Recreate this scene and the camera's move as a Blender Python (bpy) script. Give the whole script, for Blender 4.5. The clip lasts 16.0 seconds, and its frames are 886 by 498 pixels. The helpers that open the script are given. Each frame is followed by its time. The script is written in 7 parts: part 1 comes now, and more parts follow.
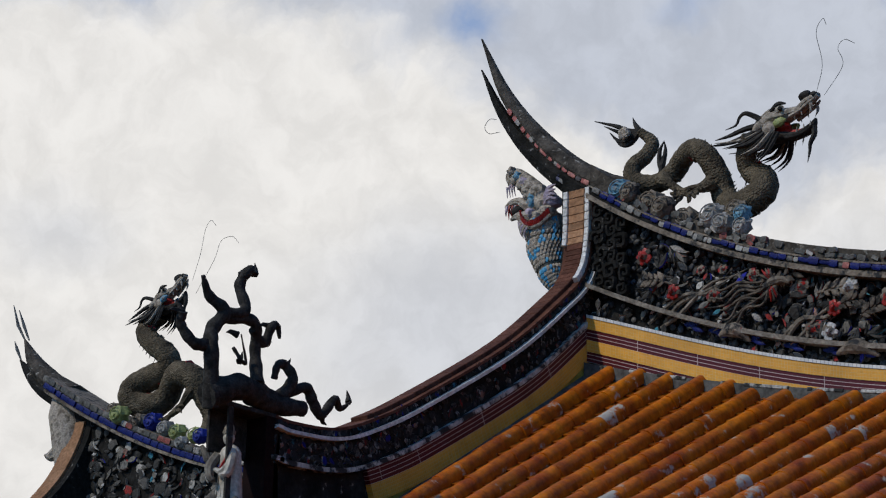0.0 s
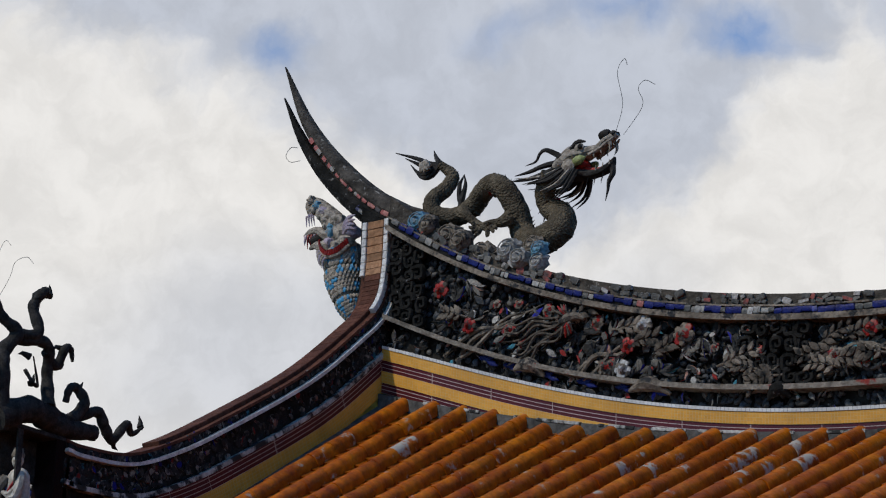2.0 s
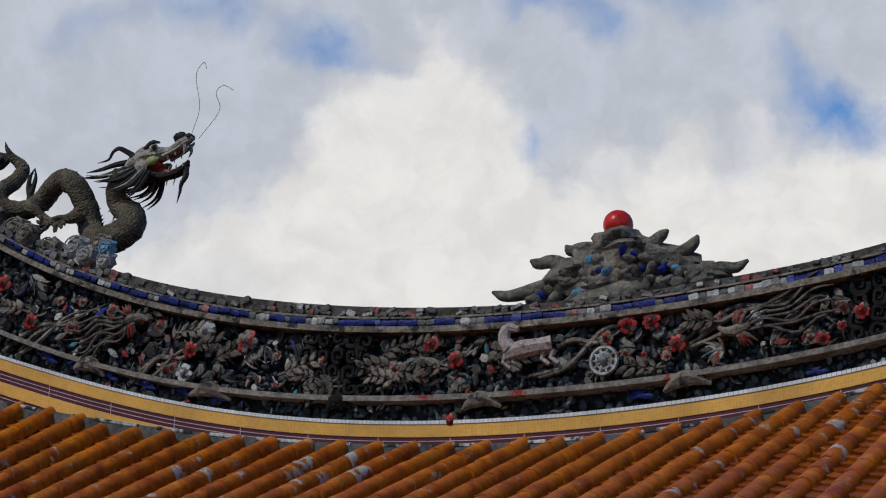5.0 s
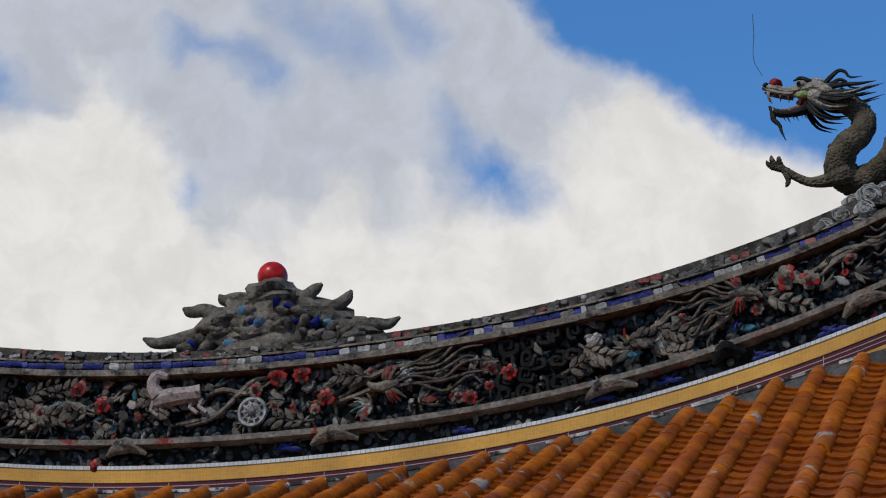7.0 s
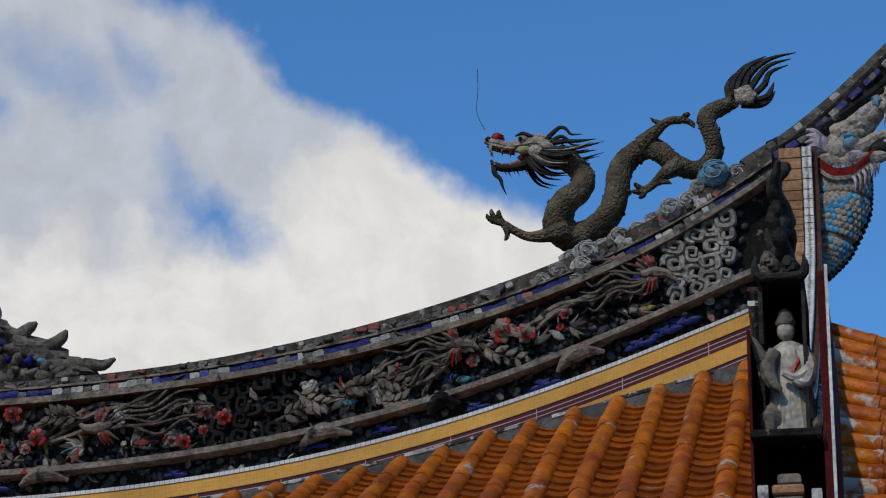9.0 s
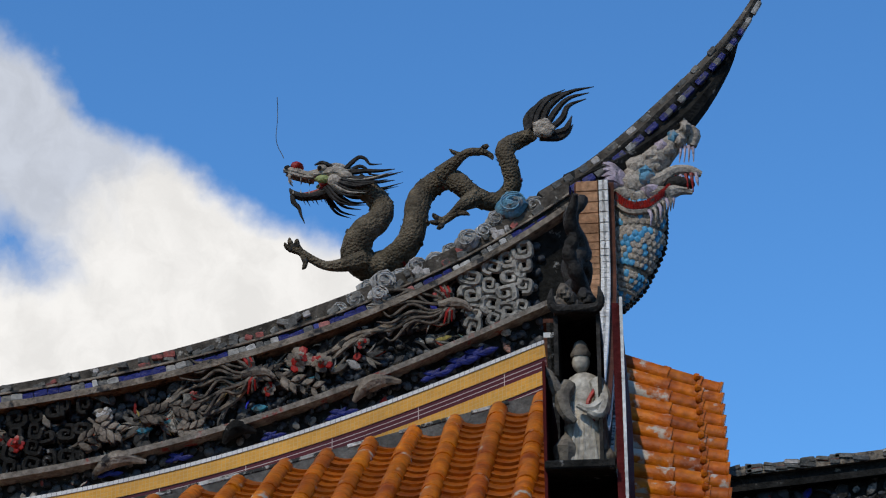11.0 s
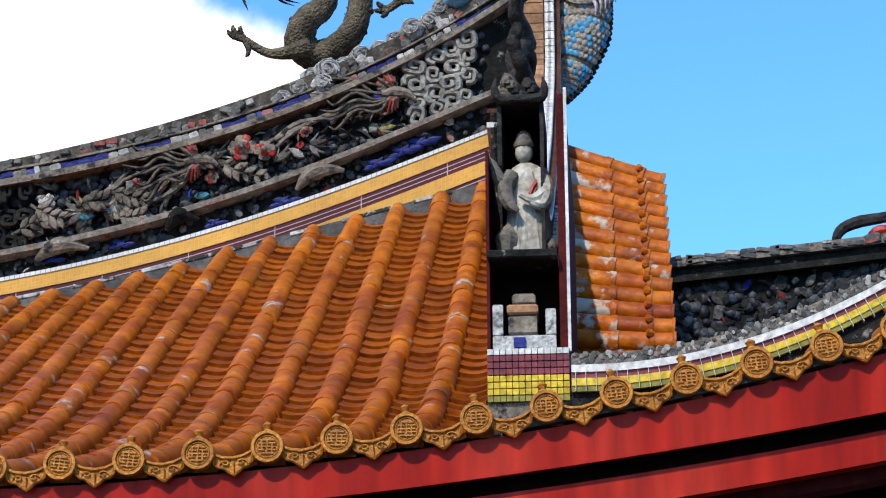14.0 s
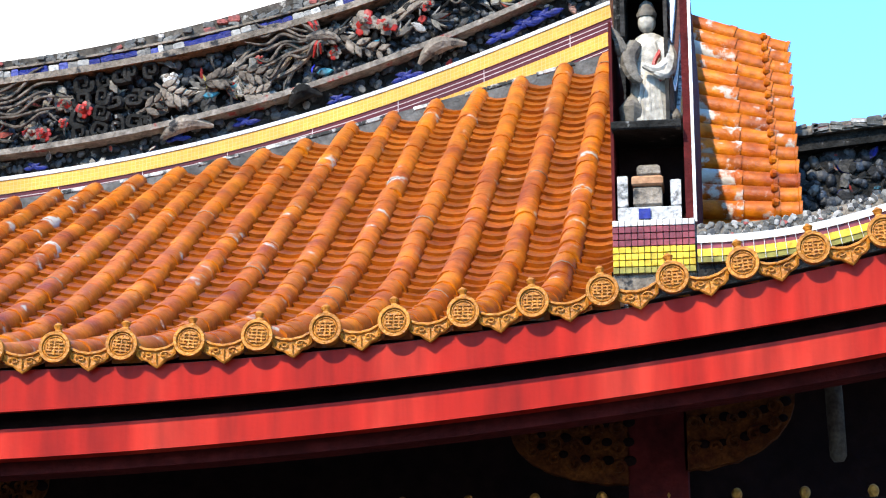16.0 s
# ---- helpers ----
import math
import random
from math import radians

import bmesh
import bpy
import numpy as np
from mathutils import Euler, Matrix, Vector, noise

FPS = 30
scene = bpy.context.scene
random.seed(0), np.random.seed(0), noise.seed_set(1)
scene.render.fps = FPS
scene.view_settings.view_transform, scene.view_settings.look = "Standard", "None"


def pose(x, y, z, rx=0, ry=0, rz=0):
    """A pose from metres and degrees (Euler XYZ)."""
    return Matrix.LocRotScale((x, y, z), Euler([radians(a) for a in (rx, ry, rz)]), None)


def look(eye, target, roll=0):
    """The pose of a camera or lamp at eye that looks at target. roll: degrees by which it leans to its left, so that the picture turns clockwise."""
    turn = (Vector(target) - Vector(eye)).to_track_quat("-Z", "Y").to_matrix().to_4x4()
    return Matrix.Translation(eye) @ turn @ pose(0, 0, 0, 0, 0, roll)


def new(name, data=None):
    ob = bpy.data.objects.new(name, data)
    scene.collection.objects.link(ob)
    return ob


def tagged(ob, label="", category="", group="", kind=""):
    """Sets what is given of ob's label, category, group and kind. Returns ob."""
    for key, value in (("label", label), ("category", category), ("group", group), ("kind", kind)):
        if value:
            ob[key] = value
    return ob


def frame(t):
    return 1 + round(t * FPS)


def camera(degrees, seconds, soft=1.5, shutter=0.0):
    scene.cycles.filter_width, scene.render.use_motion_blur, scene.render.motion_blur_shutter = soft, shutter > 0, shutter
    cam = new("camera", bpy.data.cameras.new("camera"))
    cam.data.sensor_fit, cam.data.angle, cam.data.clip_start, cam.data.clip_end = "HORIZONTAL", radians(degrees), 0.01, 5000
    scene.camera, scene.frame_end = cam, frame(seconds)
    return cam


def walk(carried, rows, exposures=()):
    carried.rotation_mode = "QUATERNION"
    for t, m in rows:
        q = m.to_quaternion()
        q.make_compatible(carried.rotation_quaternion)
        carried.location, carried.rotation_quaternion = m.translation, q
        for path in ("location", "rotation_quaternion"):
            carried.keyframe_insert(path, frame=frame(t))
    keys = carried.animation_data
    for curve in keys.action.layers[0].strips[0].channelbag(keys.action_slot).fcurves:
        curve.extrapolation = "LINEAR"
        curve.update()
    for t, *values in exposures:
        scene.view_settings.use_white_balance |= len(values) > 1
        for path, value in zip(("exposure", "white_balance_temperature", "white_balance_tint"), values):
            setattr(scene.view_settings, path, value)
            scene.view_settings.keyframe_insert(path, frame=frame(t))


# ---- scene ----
cam = camera(19.77, 16.0, soft=1.15)
walk(cam, [
    (0.0, pose(0, 0, 1.6, 107.878, -1.184, 40.069)),
    (0.5, pose(0, 0, 1.6, 108.108, -1.251, 39.405)),
    (1.0, pose(0, 0, 1.6, 108.289, -1.376, 38.327)),
    (1.5, pose(0, 0, 1.6, 108.524, -1.430, 36.673)),
    (2.0, pose(0, 0, 1.6, 108.661, -1.349, 35.225)),
    (2.5, pose(0, 0, 1.6, 108.746, -1.148, 33.736)),
    (3.0, pose(0, 0, 1.6, 108.873, -1.079, 32.294)),
    (3.5, pose(0, 0, 1.6, 109.019, -1.456, 30.514)),
    (3.7, pose(0, 0, 1.6, 109.089, -1.451, 29.746)),
    (5.8, pose(0, 0, 1.6, 109.241, -1.711, 21.657)),
    (6.0, pose(0, 0, 1.6, 109.446, -1.831, 20.753)),
    (6.5, pose(0, 0, 1.6, 109.824, -1.660, 18.719)),
    (7.0, pose(0, 0, 1.6, 110.383, -1.171, 16.784)),
    (7.5, pose(0, 0, 1.6, 110.711, -1.275, 15.302)),
    (8.0, pose(0, 0, 1.6, 110.998, -1.333, 13.594)),
    (8.5, pose(0, 0, 1.6, 111.221, -1.127, 11.929)),
    (9.0, pose(0, 0, 1.6, 111.542, -0.649, 10.223)),
    (9.5, pose(0, 0, 1.6, 111.856, -0.294, 8.852)),
    (10.0, pose(0, 0, 1.6, 112.155, -0.198, 7.450)),
    (10.2, pose(0, 0, 1.6, 112.254, 0.017, 7.093)),
    (12.3, pose(0, 0, 1.6, 111.250, 0.435, 4.180)),
    (12.5, pose(0, 0, 1.6, 110.713, 0.580, 4.177)),
    (13.0, pose(0, 0, 1.6, 109.187, 0.536, 4.029)),
    (13.5, pose(0, 0, 1.6, 108.261, 0.552, 4.121)),
    (14.0, pose(0, 0, 1.6, 107.459, 0.369, 4.369)),
    (14.5, pose(0, 0, 1.6, 106.839, 0.379, 4.285)),
    (15.0, pose(0, 0, 1.6, 106.173, 0.636, 4.226)),
    (15.5, pose(0, 0, 1.6, 105.398, 0.212, 5.317)),
    (16.0, pose(0, 0, 1.6, 104.623, 0.394, 7.292)),
], exposures=[(0.0, 0.05), (3.5, 0.0), (7.0, -0.04), (9.0, -0.08), (10.0, 0.08), (12.5, 0.36), (13.0, 0.58), (13.5, 0.82), (14.0, 1.1), (14.5, 1.34), (15.0, 1.54), (16.0, 2.05)])

# ---- world and sun ----
SUN_EL, SUN_AZ = 44.0, -157.0          # degrees; azimuth from +Y towards +X
world = bpy.data.worlds.new("sky_world")
scene.world = world
world.use_nodes = True
wn, wl = world.node_tree.nodes, world.node_tree.links
wn.clear()


def wnode(kind, **sets):
    nd = wn.new(kind)
    for k, v in sets.items():
        nd.inputs[k.replace("_", " ")].default_value = v
    return nd


sky = wn.new("ShaderNodeTexSky")
sky.sky_type, sky.sun_disc = "NISHITA", False
sky.sun_elevation, sky.sun_rotation = radians(SUN_EL), radians(SUN_AZ)
sky.dust_density, sky.ozone_density = 0.3, 3.0
coord = wn.new("ShaderNodeTexCoord")


def wmath(op, a, b=0.0, clamp=False):
    nd = wn.new("ShaderNodeMath")
    nd.operation, nd.use_clamp = op, clamp
    for i, v in enumerate((a, b)):
        if isinstance(v, (int, float)):
            nd.inputs[i].default_value = v
        else:
            wl.new(v, nd.inputs[i])
    return nd.outputs[0]


def wramp(value, lo, hi, out=(0.0, 1.0)):
    nd = wn.new("ShaderNodeMapRange")
    nd.interpolation_type = "SMOOTHSTEP"
    wl.new(value, nd.inputs["Value"])
    for k, v in zip(("From Min", "From Max", "To Min", "To Max"), (lo, hi, *out)):
        nd.inputs[k].default_value = v
    return nd.outputs["Result"]


def wnoise(vector, scale, detail, rough, distortion=0.0):
    nd = wnode("ShaderNodeTexNoise", Scale=scale, Detail=detail, Roughness=rough, Distortion=distortion)
    wl.new(vector, nd.inputs["Vector"])
    return nd


# the sky is laid out by bearing (degrees to the left of +Y) and elevation, ruffled by noise
split = wn.new("ShaderNodeSeparateXYZ")
wl.new(coord.outputs["Generated"], split.inputs[0])
bearing = wmath("MULTIPLY", wmath("ARCTAN2", wmath("MULTIPLY", split.outputs["X"], -1.0), split.outputs["Y"]), 57.2958)
elev = wmath("MULTIPLY", wmath("ARCSINE", split.outputs["Z"]), 57.2958)
flat = wn.new("ShaderNodeCombineXYZ")
wl.new(bearing, flat.inputs["X"])
wl.new(elev, flat.inputs["Y"])
spot_at = flat.outputs["Vector"]
for w_scale, w_amount in ((0.22, 2.6), (0.9, 1.0)):
    ruffle = wnoise(flat.outputs["Vector"], w_scale, 6.0, 0.55)
    off = wn.new("ShaderNodeVectorMath")
    off.operation = "MULTIPLY_ADD"
    wl.new(ruffle.outputs["Color"], off.inputs[0])
    off.inputs[1].default_value = (w_amount, w_amount, 0)
    off.inputs[2].default_value = (-w_amount / 2, -w_amount / 2, 0)
    add = wn.new("ShaderNodeVectorMath")
    wl.new(spot_at, add.inputs[0])
    wl.new(off.outputs["Vector"], add.inputs[1])
    spot_at = add.outputs["Vector"]
ruffled = wn.new("ShaderNodeSeparateXYZ")
wl.new(spot_at, ruffled.inputs[0])


def patch(b0, e0, rb, re, lean=0.0, core=0.2):
    """A soft-edged oval in the sky: 1 in its middle, 0 outside."""
    nd = wn.new("ShaderNodeMapping")
    nd.vector_type = "TEXTURE"
    nd.inputs["Location"].default_value, nd.inputs["Rotation"].default_value, nd.inputs["Scale"].default_value = (b0, e0, 0), (0, 0, radians(lean)), (rb, re, 1)
    wl.new(spot_at, nd.inputs["Vector"])
    ln = wn.new("ShaderNodeVectorMath")
    ln.operation = "LENGTH"
    wl.new(nd.outputs["Vector"], ln.inputs[0])
    return wramp(ln.outputs["Value"], core, 1.0, (1.0, 0.0))


def skyline(stops):
    """An elevation for each bearing, as the upper limit of a bank of cloud."""
    rp = wn.new("ShaderNodeValToRGB")
    el = rp.color_ramp.elements
    while len(el) < len(stops):
        el.new(0.5)
    for k, (b0, e0) in enumerate(stops):
        el[k].position, el[k].color = (b0 + 10) / 70, (e0 / 40, e0 / 40, e0 / 40, 1)
    wl.new(wmath("DIVIDE", wmath("ADD", ruffled.outputs["X"], 10.0), 70.0), rp.inputs["Fac"])
    return wmath("MULTIPLY", rp.outputs["Color"], 40.0)


def total(values):
    out = values[0]
    for v in values[1:]:
        out = wmath("ADD", out, v)
    return out


edge = skyline([(-4, 5.0), (1.5, 14.0), (5, 20.5), (8, 22.7), (10.5, 23.4), (13.5, 24.8), (15.5, 26.5), (18.5, 27.3), (26, 29.0), (40, 32.0)])
cover = wramp(wmath("SUBTRACT", edge, ruffled.outputs["Y"]), -0.25, 0.75)
cover = wmath("MULTIPLY", cover, wramp(bearing, 58.0, 95.0, (1.0, 0.25)), True)
thin = total([wmath("MULTIPLY", patch(*q[:6]), q[6]) for q in (
    (16.2, 22.0, 2.1, 1.0, 25, 0.0, 0.95), (17.3, 23.3, 1.1, 0.7, 60, 0.0, 0.6), (20.6, 25.2, 2.6, 1.1, 20, 0.0, 0.75), (23.6, 24.7, 1.5, 0.7, 10, 0.0, 0.6), (18.3, 25.4, 1.3, 0.8, 40, 0.0, 0.55),
    (28.5, 23.6, 2.0, 0.85, 10, 0.0, 0.75), (22.0, 24.2, 1.5, 0.9, 20, 0.0, 0.75), (23.3, 21.3, 0.5, 0.6, 0, 0.0, 0.55), (39.8, 23.2, 1.3, 0.8, 0, 0.0, 0.55), (48.5, 23.8, 3.0, 1.0, 0, 0.0, 0.95), (31.5, 24.3, 2.5, 0.9, 0, 0.0, 0.5),
    (34.0, 23.8, 2.0, 0.7, 0, 0.0, 0.35))])
veil = wnoise(spot_at, 0.55, 7.0, 0.55).outputs["Fac"]
cover = wmath("SUBTRACT", cover, wmath("MULTIPLY", thin, wramp(veil, 0.28, 0.62, (1.15, 0.6))), True)
# bright heaped cloud low down, a greyer thin layer over it
heap = skyline([(-10, 26.0), (12, 23.8), (16, 21.0), (19, 21.2), (22.8, 20.2), (24.2, 22.3), (26.2, 23.2), (28.2, 22.0), (29.8, 19.6), (33, 18.5), (37, 20.5), (41, 22.0), (46, 23.0), (55, 22.0)])
bright = wramp(wmath("ADD", wmath("SUBTRACT", heap, ruffled.outputs["Y"]), wmath("MULTIPLY", wmath("SUBTRACT", veil, 0.5), 3.0)), -1.3, 0.7)
dull = total([patch(39.0, 16.0, 8.0, 3.6, 0, 0.2), wmath("MULTIPLY", patch(31.0, 17.5, 3.0, 2.0, 0, 0.0), 0.5), wmath("MULTIPLY", patch(49.5, 18.0, 3.0, 1.6, 0, 0.0), 0.6)])
bright = wmath("SUBTRACT", bright, wmath("MULTIPLY", dull, 0.62), True)
c_mix = wn.new("ShaderNodeMix")
c_mix.data_type = "RGBA"
c_mix.inputs["A"].default_value = (0.52, 0.555, 0.63, 1)
c_mix.inputs["B"].default_value = (0.80, 0.785, 0.765, 1)
wl.new(bright, c_mix.inputs["Factor"])
cloud_gain = wn.new("ShaderNodeVectorMath")
cloud_gain.operation = "SCALE"
wl.new(wramp(wnoise(spot_at, 0.8, 8.0, 0.6).outputs["Fac"], 0.3, 0.7, (0.90, 1.04)), cloud_gain.inputs["Scale"])
wl.new(c_mix.outputs["Result"], cloud_gain.inputs[0])
sky_gain = wn.new("ShaderNodeVectorMath")
sky_gain.operation = "MULTIPLY"
sky_gain.inputs[1].default_value = (0.059, 0.110, 0.151)
wl.new(sky.outputs["Color"], sky_gain.inputs[0])
w_mix = wn.new("ShaderNodeMix")
w_mix.data_type = "RGBA"
wl.new(cover, w_mix.inputs["Factor"])
wl.new(sky_gain.outputs["Vector"], w_mix.inputs["A"])
wl.new(cloud_gain.outputs["Vector"], w_mix.inputs["B"])
w_back = wn.new("ShaderNodeBackground")
wl.new(w_mix.outputs["Result"], w_back.inputs["Color"])
w_out = wn.new("ShaderNodeOutputWorld")
wl.new(w_back.outputs["Background"], w_out.inputs["Surface"])

sun = new("sun", bpy.data.lights.new("sun", "SUN"))
sun.data.energy, sun.data.angle, sun.data.color = 2.3, radians(1.0), (1.0, 0.92, 0.80)
_e, _a = radians(SUN_EL), radians(SUN_AZ)
sun.matrix_world = look((0, 0, 30), (-30 * math.sin(_a) * math.cos(_e), -30 * math.cos(_a) * math.cos(_e), 30 - 30 * math.sin(_e)))


# ---- materials ----
def material(name, stops, scale=8.0, rough=0.6, source="noise", bump=0.3, bump_scale=60.0, spot=None, spot_at=(0.6, 0.68), spot_scale=9.0, coat=0.0, metal=0.0, jitter=0.0, spec=None, stretch=None):
    """stops: colours along a ramp, driven by noise, by the piece ("object") or by the island ("island"); spot: colour of stains."""
    m = bpy.data.materials.new(name)
    m.use_nodes = True
    nt = m.node_tree
    bs = nt.nodes["Principled BSDF"]
    tc = nt.nodes.new("ShaderNodeTexCoord")
    geo = nt.nodes.new("ShaderNodeNewGeometry")
    nz = nt.nodes.new("ShaderNodeTexNoise")
    nz.inputs["Scale"].default_value, nz.inputs["Detail"].default_value = scale, 6
    place = geo.outputs["Position"]
    if stretch:
        st = nt.nodes.new("ShaderNodeVectorMath")
        st.operation = "MULTIPLY"
        st.inputs[1].default_value = stretch
        nt.links.new(place, st.inputs[0])
        place = st.outputs["Vector"]
    nt.links.new(place, nz.inputs["Vector"])
    ramp = nt.nodes.new("ShaderNodeValToRGB")
    ramp.color_ramp.interpolation = "LINEAR" if source == "noise" else "CONSTANT"
    el = ramp.color_ramp.elements
    while len(el) < len(stops):
        el.new(0.5)
    for i, s in enumerate(stops):
        if len(s) == 2:
            el[i].position, col = s[0], s[1]
        else:
            el[i].position, col = (0.3 + 0.4 * i / max(1, len(stops) - 1)) if source == "noise" else i / len(stops), s
        el[i].color = (*col, 1)
    if source == "object":
        oi = nt.nodes.new("ShaderNodeObjectInfo")
        nt.links.new(oi.outputs["Random"], ramp.inputs["Fac"])
    elif source == "island":
        nt.links.new(geo.outputs["Random Per Island"], ramp.inputs["Fac"])
    else:
        nt.links.new(nz.outputs["Fac"], ramp.inputs["Fac"])
    colour = ramp.outputs["Color"]
    # grime at two scales
    n2 = nt.nodes.new("ShaderNodeTexNoise")
    n2.inputs["Scale"].default_value, n2.inputs["Detail"].default_value = scale * 4.3, 5
    nt.links.new(place, n2.inputs["Vector"])
    mr = nt.nodes.new("ShaderNodeMapRange")
    mr.inputs["From Min"].default_value, mr.inputs["From Max"].default_value = 0.3, 0.7
    mr.inputs["To Min"].default_value, mr.inputs["To Max"].default_value = 0.62, 1.2
    nt.links.new(n2.outputs["Fac"], mr.inputs["Value"])
    mul = nt.nodes.new("ShaderNodeVectorMath")
    mul.operation = "SCALE"
    nt.links.new(colour, mul.inputs[0])
    nt.links.new(mr.outputs["Result"], mul.inputs["Scale"])
    colour = mul.outputs["Vector"]
    if jitter:
        oi2 = nt.nodes.new("ShaderNodeObjectInfo")
        addr = nt.nodes.new("ShaderNodeMath")
        addr.operation = "ADD"
        nt.links.new(oi2.outputs["Random"], addr.inputs[0])
        nt.links.new(geo.outputs["Random Per Island"], addr.inputs[1])
        fr = nt.nodes.new("ShaderNodeMath")
        fr.operation = "FRACT"
        nt.links.new(addr.outputs[0], fr.inputs[0])
        mj = nt.nodes.new("ShaderNodeMapRange")
        mj.inputs["To Min"].default_value, mj.inputs["To Max"].default_value = 1 - jitter, 1 + jitter * 0.6
        nt.links.new(fr.outputs[0], mj.inputs["Value"])
        mul2 = nt.nodes.new("ShaderNodeVectorMath")
        mul2.operation = "SCALE"
        nt.links.new(colour, mul2.inputs[0])
        nt.links.new(mj.outputs["Result"], mul2.inputs["Scale"])
        colour = mul2.outputs["Vector"]
    if spot:
        n3 = nt.nodes.new("ShaderNodeTexNoise")
        n3.inputs["Scale"].default_value, n3.inputs["Detail"].default_value, n3.inputs["Roughness"].default_value = spot_scale, 8, 0.62
        nt.links.new(geo.outputs["Position"], n3.inputs["Vector"])
        sr = nt.nodes.new("ShaderNodeMapRange")
        sr.inputs["From Min"].default_value, sr.inputs["From Max"].default_value = spot_at
        nt.links.new(n3.outputs["Fac"], sr.inputs["Value"])
        mx = nt.nodes.new("ShaderNodeMix")
        mx.data_type = "RGBA"
        mx.inputs["B"].default_value = (*spot, 1)
        nt.links.new(sr.outputs["Result"], mx.inputs["Factor"])
        nt.links.new(colour, mx.inputs["A"])
        colour = mx.outputs["Result"]
    nt.links.new(colour, bs.inputs["Base Color"])
    bs.inputs["Roughness"].default_value, bs.inputs["Metallic"].default_value = rough, metal
    bs.inputs["Coat Weight"].default_value = coat
    bs.inputs["Specular IOR Level"].default_value = spec if spec is not None else (0.05 if rough > 0.5 else 0.2)
    bs.inputs["Coat Roughness"].default_value = 0.15
    if bump:
        n4 = nt.nodes.new("ShaderNodeTexNoise")
        n4.inputs["Scale"].default_value, n4.inputs["Detail"].default_value = bump_scale, 4
        nt.links.new(geo.outputs["Position"], n4.inputs["Vector"])
        bp = nt.nodes.new("ShaderNodeBump")
        bp.inputs["Strength"].default_value, bp.inputs["Distance"].default_value = bump, 0.02
        nt.links.new(n4.outputs["Fac"], bp.inputs["Height"])
        nt.links.new(bp.outputs["Normal"], bs.inputs["Normal"])
    return m


def scaly(name, stops, cell=30.0, rough=0.7, depth=0.8):
    """Overlapping scales: cells that carry relief."""
    m = material(name, stops, scale=9, rough=rough, bump=0)
    nt = m.node_tree
    bs = nt.nodes["Principled BSDF"]
    geo = nt.nodes.new("ShaderNodeNewGeometry")
    vo = nt.nodes.new("ShaderNodeTexVoronoi")
    vo.inputs["Scale"].default_value = cell
    nt.links.new(geo.outputs["Position"], vo.inputs["Vector"])
    bp = nt.nodes.new("ShaderNodeBump")
    bp.invert = True
    bp.inputs["Strength"].default_value, bp.inputs["Distance"].default_value = depth, 0.03
    nt.links.new(vo.outputs["Distance"], bp.inputs["Height"])
    nt.links.new(bp.outputs["Normal"], bs.inputs["Normal"])
    return m


def mosaic(name, colour, joint, w, h, axis="x", rough=0.35, size=0.006):
    """Small square ceramic tesserae with recessed joints."""
    m = bpy.data.materials.new(name)
    m.use_nodes = True
    nt = m.node_tree
    bs = nt.nodes["Principled BSDF"]
    geo = nt.nodes.new("ShaderNodeTexCoord")
    br = nt.nodes.new("ShaderNodeTexBrick")
    br.offset = 0.0
    br.inputs["Scale"].default_value = 1
    br.inputs["Brick Width"].default_value, br.inputs["Row Height"].default_value, br.inputs["Mortar Size"].default_value = w, h, size / 4
    br.inputs["Color1"].default_value = (*colour, 1)
    br.inputs["Color2"].default_value = (*[c * 0.85 for c in colour], 1)
    br.inputs["Mortar"].default_value = (*joint, 1)
    nt.links.new(geo.outputs["UV"], br.inputs["Vector"])
    nz = nt.nodes.new("ShaderNodeTexNoise")
    nz.inputs["Scale"].default_value, nz.inputs["Detail"].default_value = 3.0, 8
    gm = nt.nodes.new("ShaderNodeNewGeometry")
    nt.links.new(gm.outputs["Position"], nz.inputs["Vector"])
    mr = nt.nodes.new("ShaderNodeMapRange")
    mr.inputs["From Min"].default_value, mr.inputs["From Max"].default_value = 0.3, 0.7
    mr.inputs["To Min"].default_value, mr.inputs["To Max"].default_value = 0.78, 1.12
    nt.links.new(nz.outputs["Fac"], mr.inputs["Value"])
    mul = nt.nodes.new("ShaderNodeVectorMath")
    mul.operation = "SCALE"
    nt.links.new(br.outputs["Color"], mul.inputs[0])
    nt.links.new(mr.outputs["Result"], mul.inputs["Scale"])
    nt.links.new(mul.outputs["Vector"], bs.inputs["Base Color"])
    bs.inputs["Roughness"].default_value = rough
    bs.inputs["Specular IOR Level"].default_value = 0.2
    bp = nt.nodes.new("ShaderNodeBump")
    bp.invert = True
    bp.inputs["Strength"].default_value, bp.inputs["Distance"].default_value = 0.5, 0.004
    nt.links.new(br.outputs["Fac"], bp.inputs["Height"])
    nt.links.new(bp.outputs["Normal"], bs.inputs["Normal"])
    return m


LICHEN = (0.36, 0.32, 0.265)
GREYS = [(0.030, 0.031, 0.030), (0.05, 0.052, 0.05), (0.09, 0.088, 0.08), (0.16, 0.15, 0.135), (0.26, 0.245, 0.22), (0.07, 0.075, 0.075)]
RELIEF = [(0.0, (0.022, 0.021, 0.019)), (0.24, (0.045, 0.042, 0.037)), (0.46, (0.09, 0.083, 0.072)), (0.62, (0.17, 0.155, 0.13)), (0.76, (0.36, 0.335, 0.295)),
          (0.86, (0.045, 0.05, 0.055)), (0.89, (0.26, 0.03, 0.025)), (0.925, (0.05, 0.20, 0.26)), (0.945, (0.025, 0.03, 0.28)), (0.97, (0.30, 0.16, 0.12))]
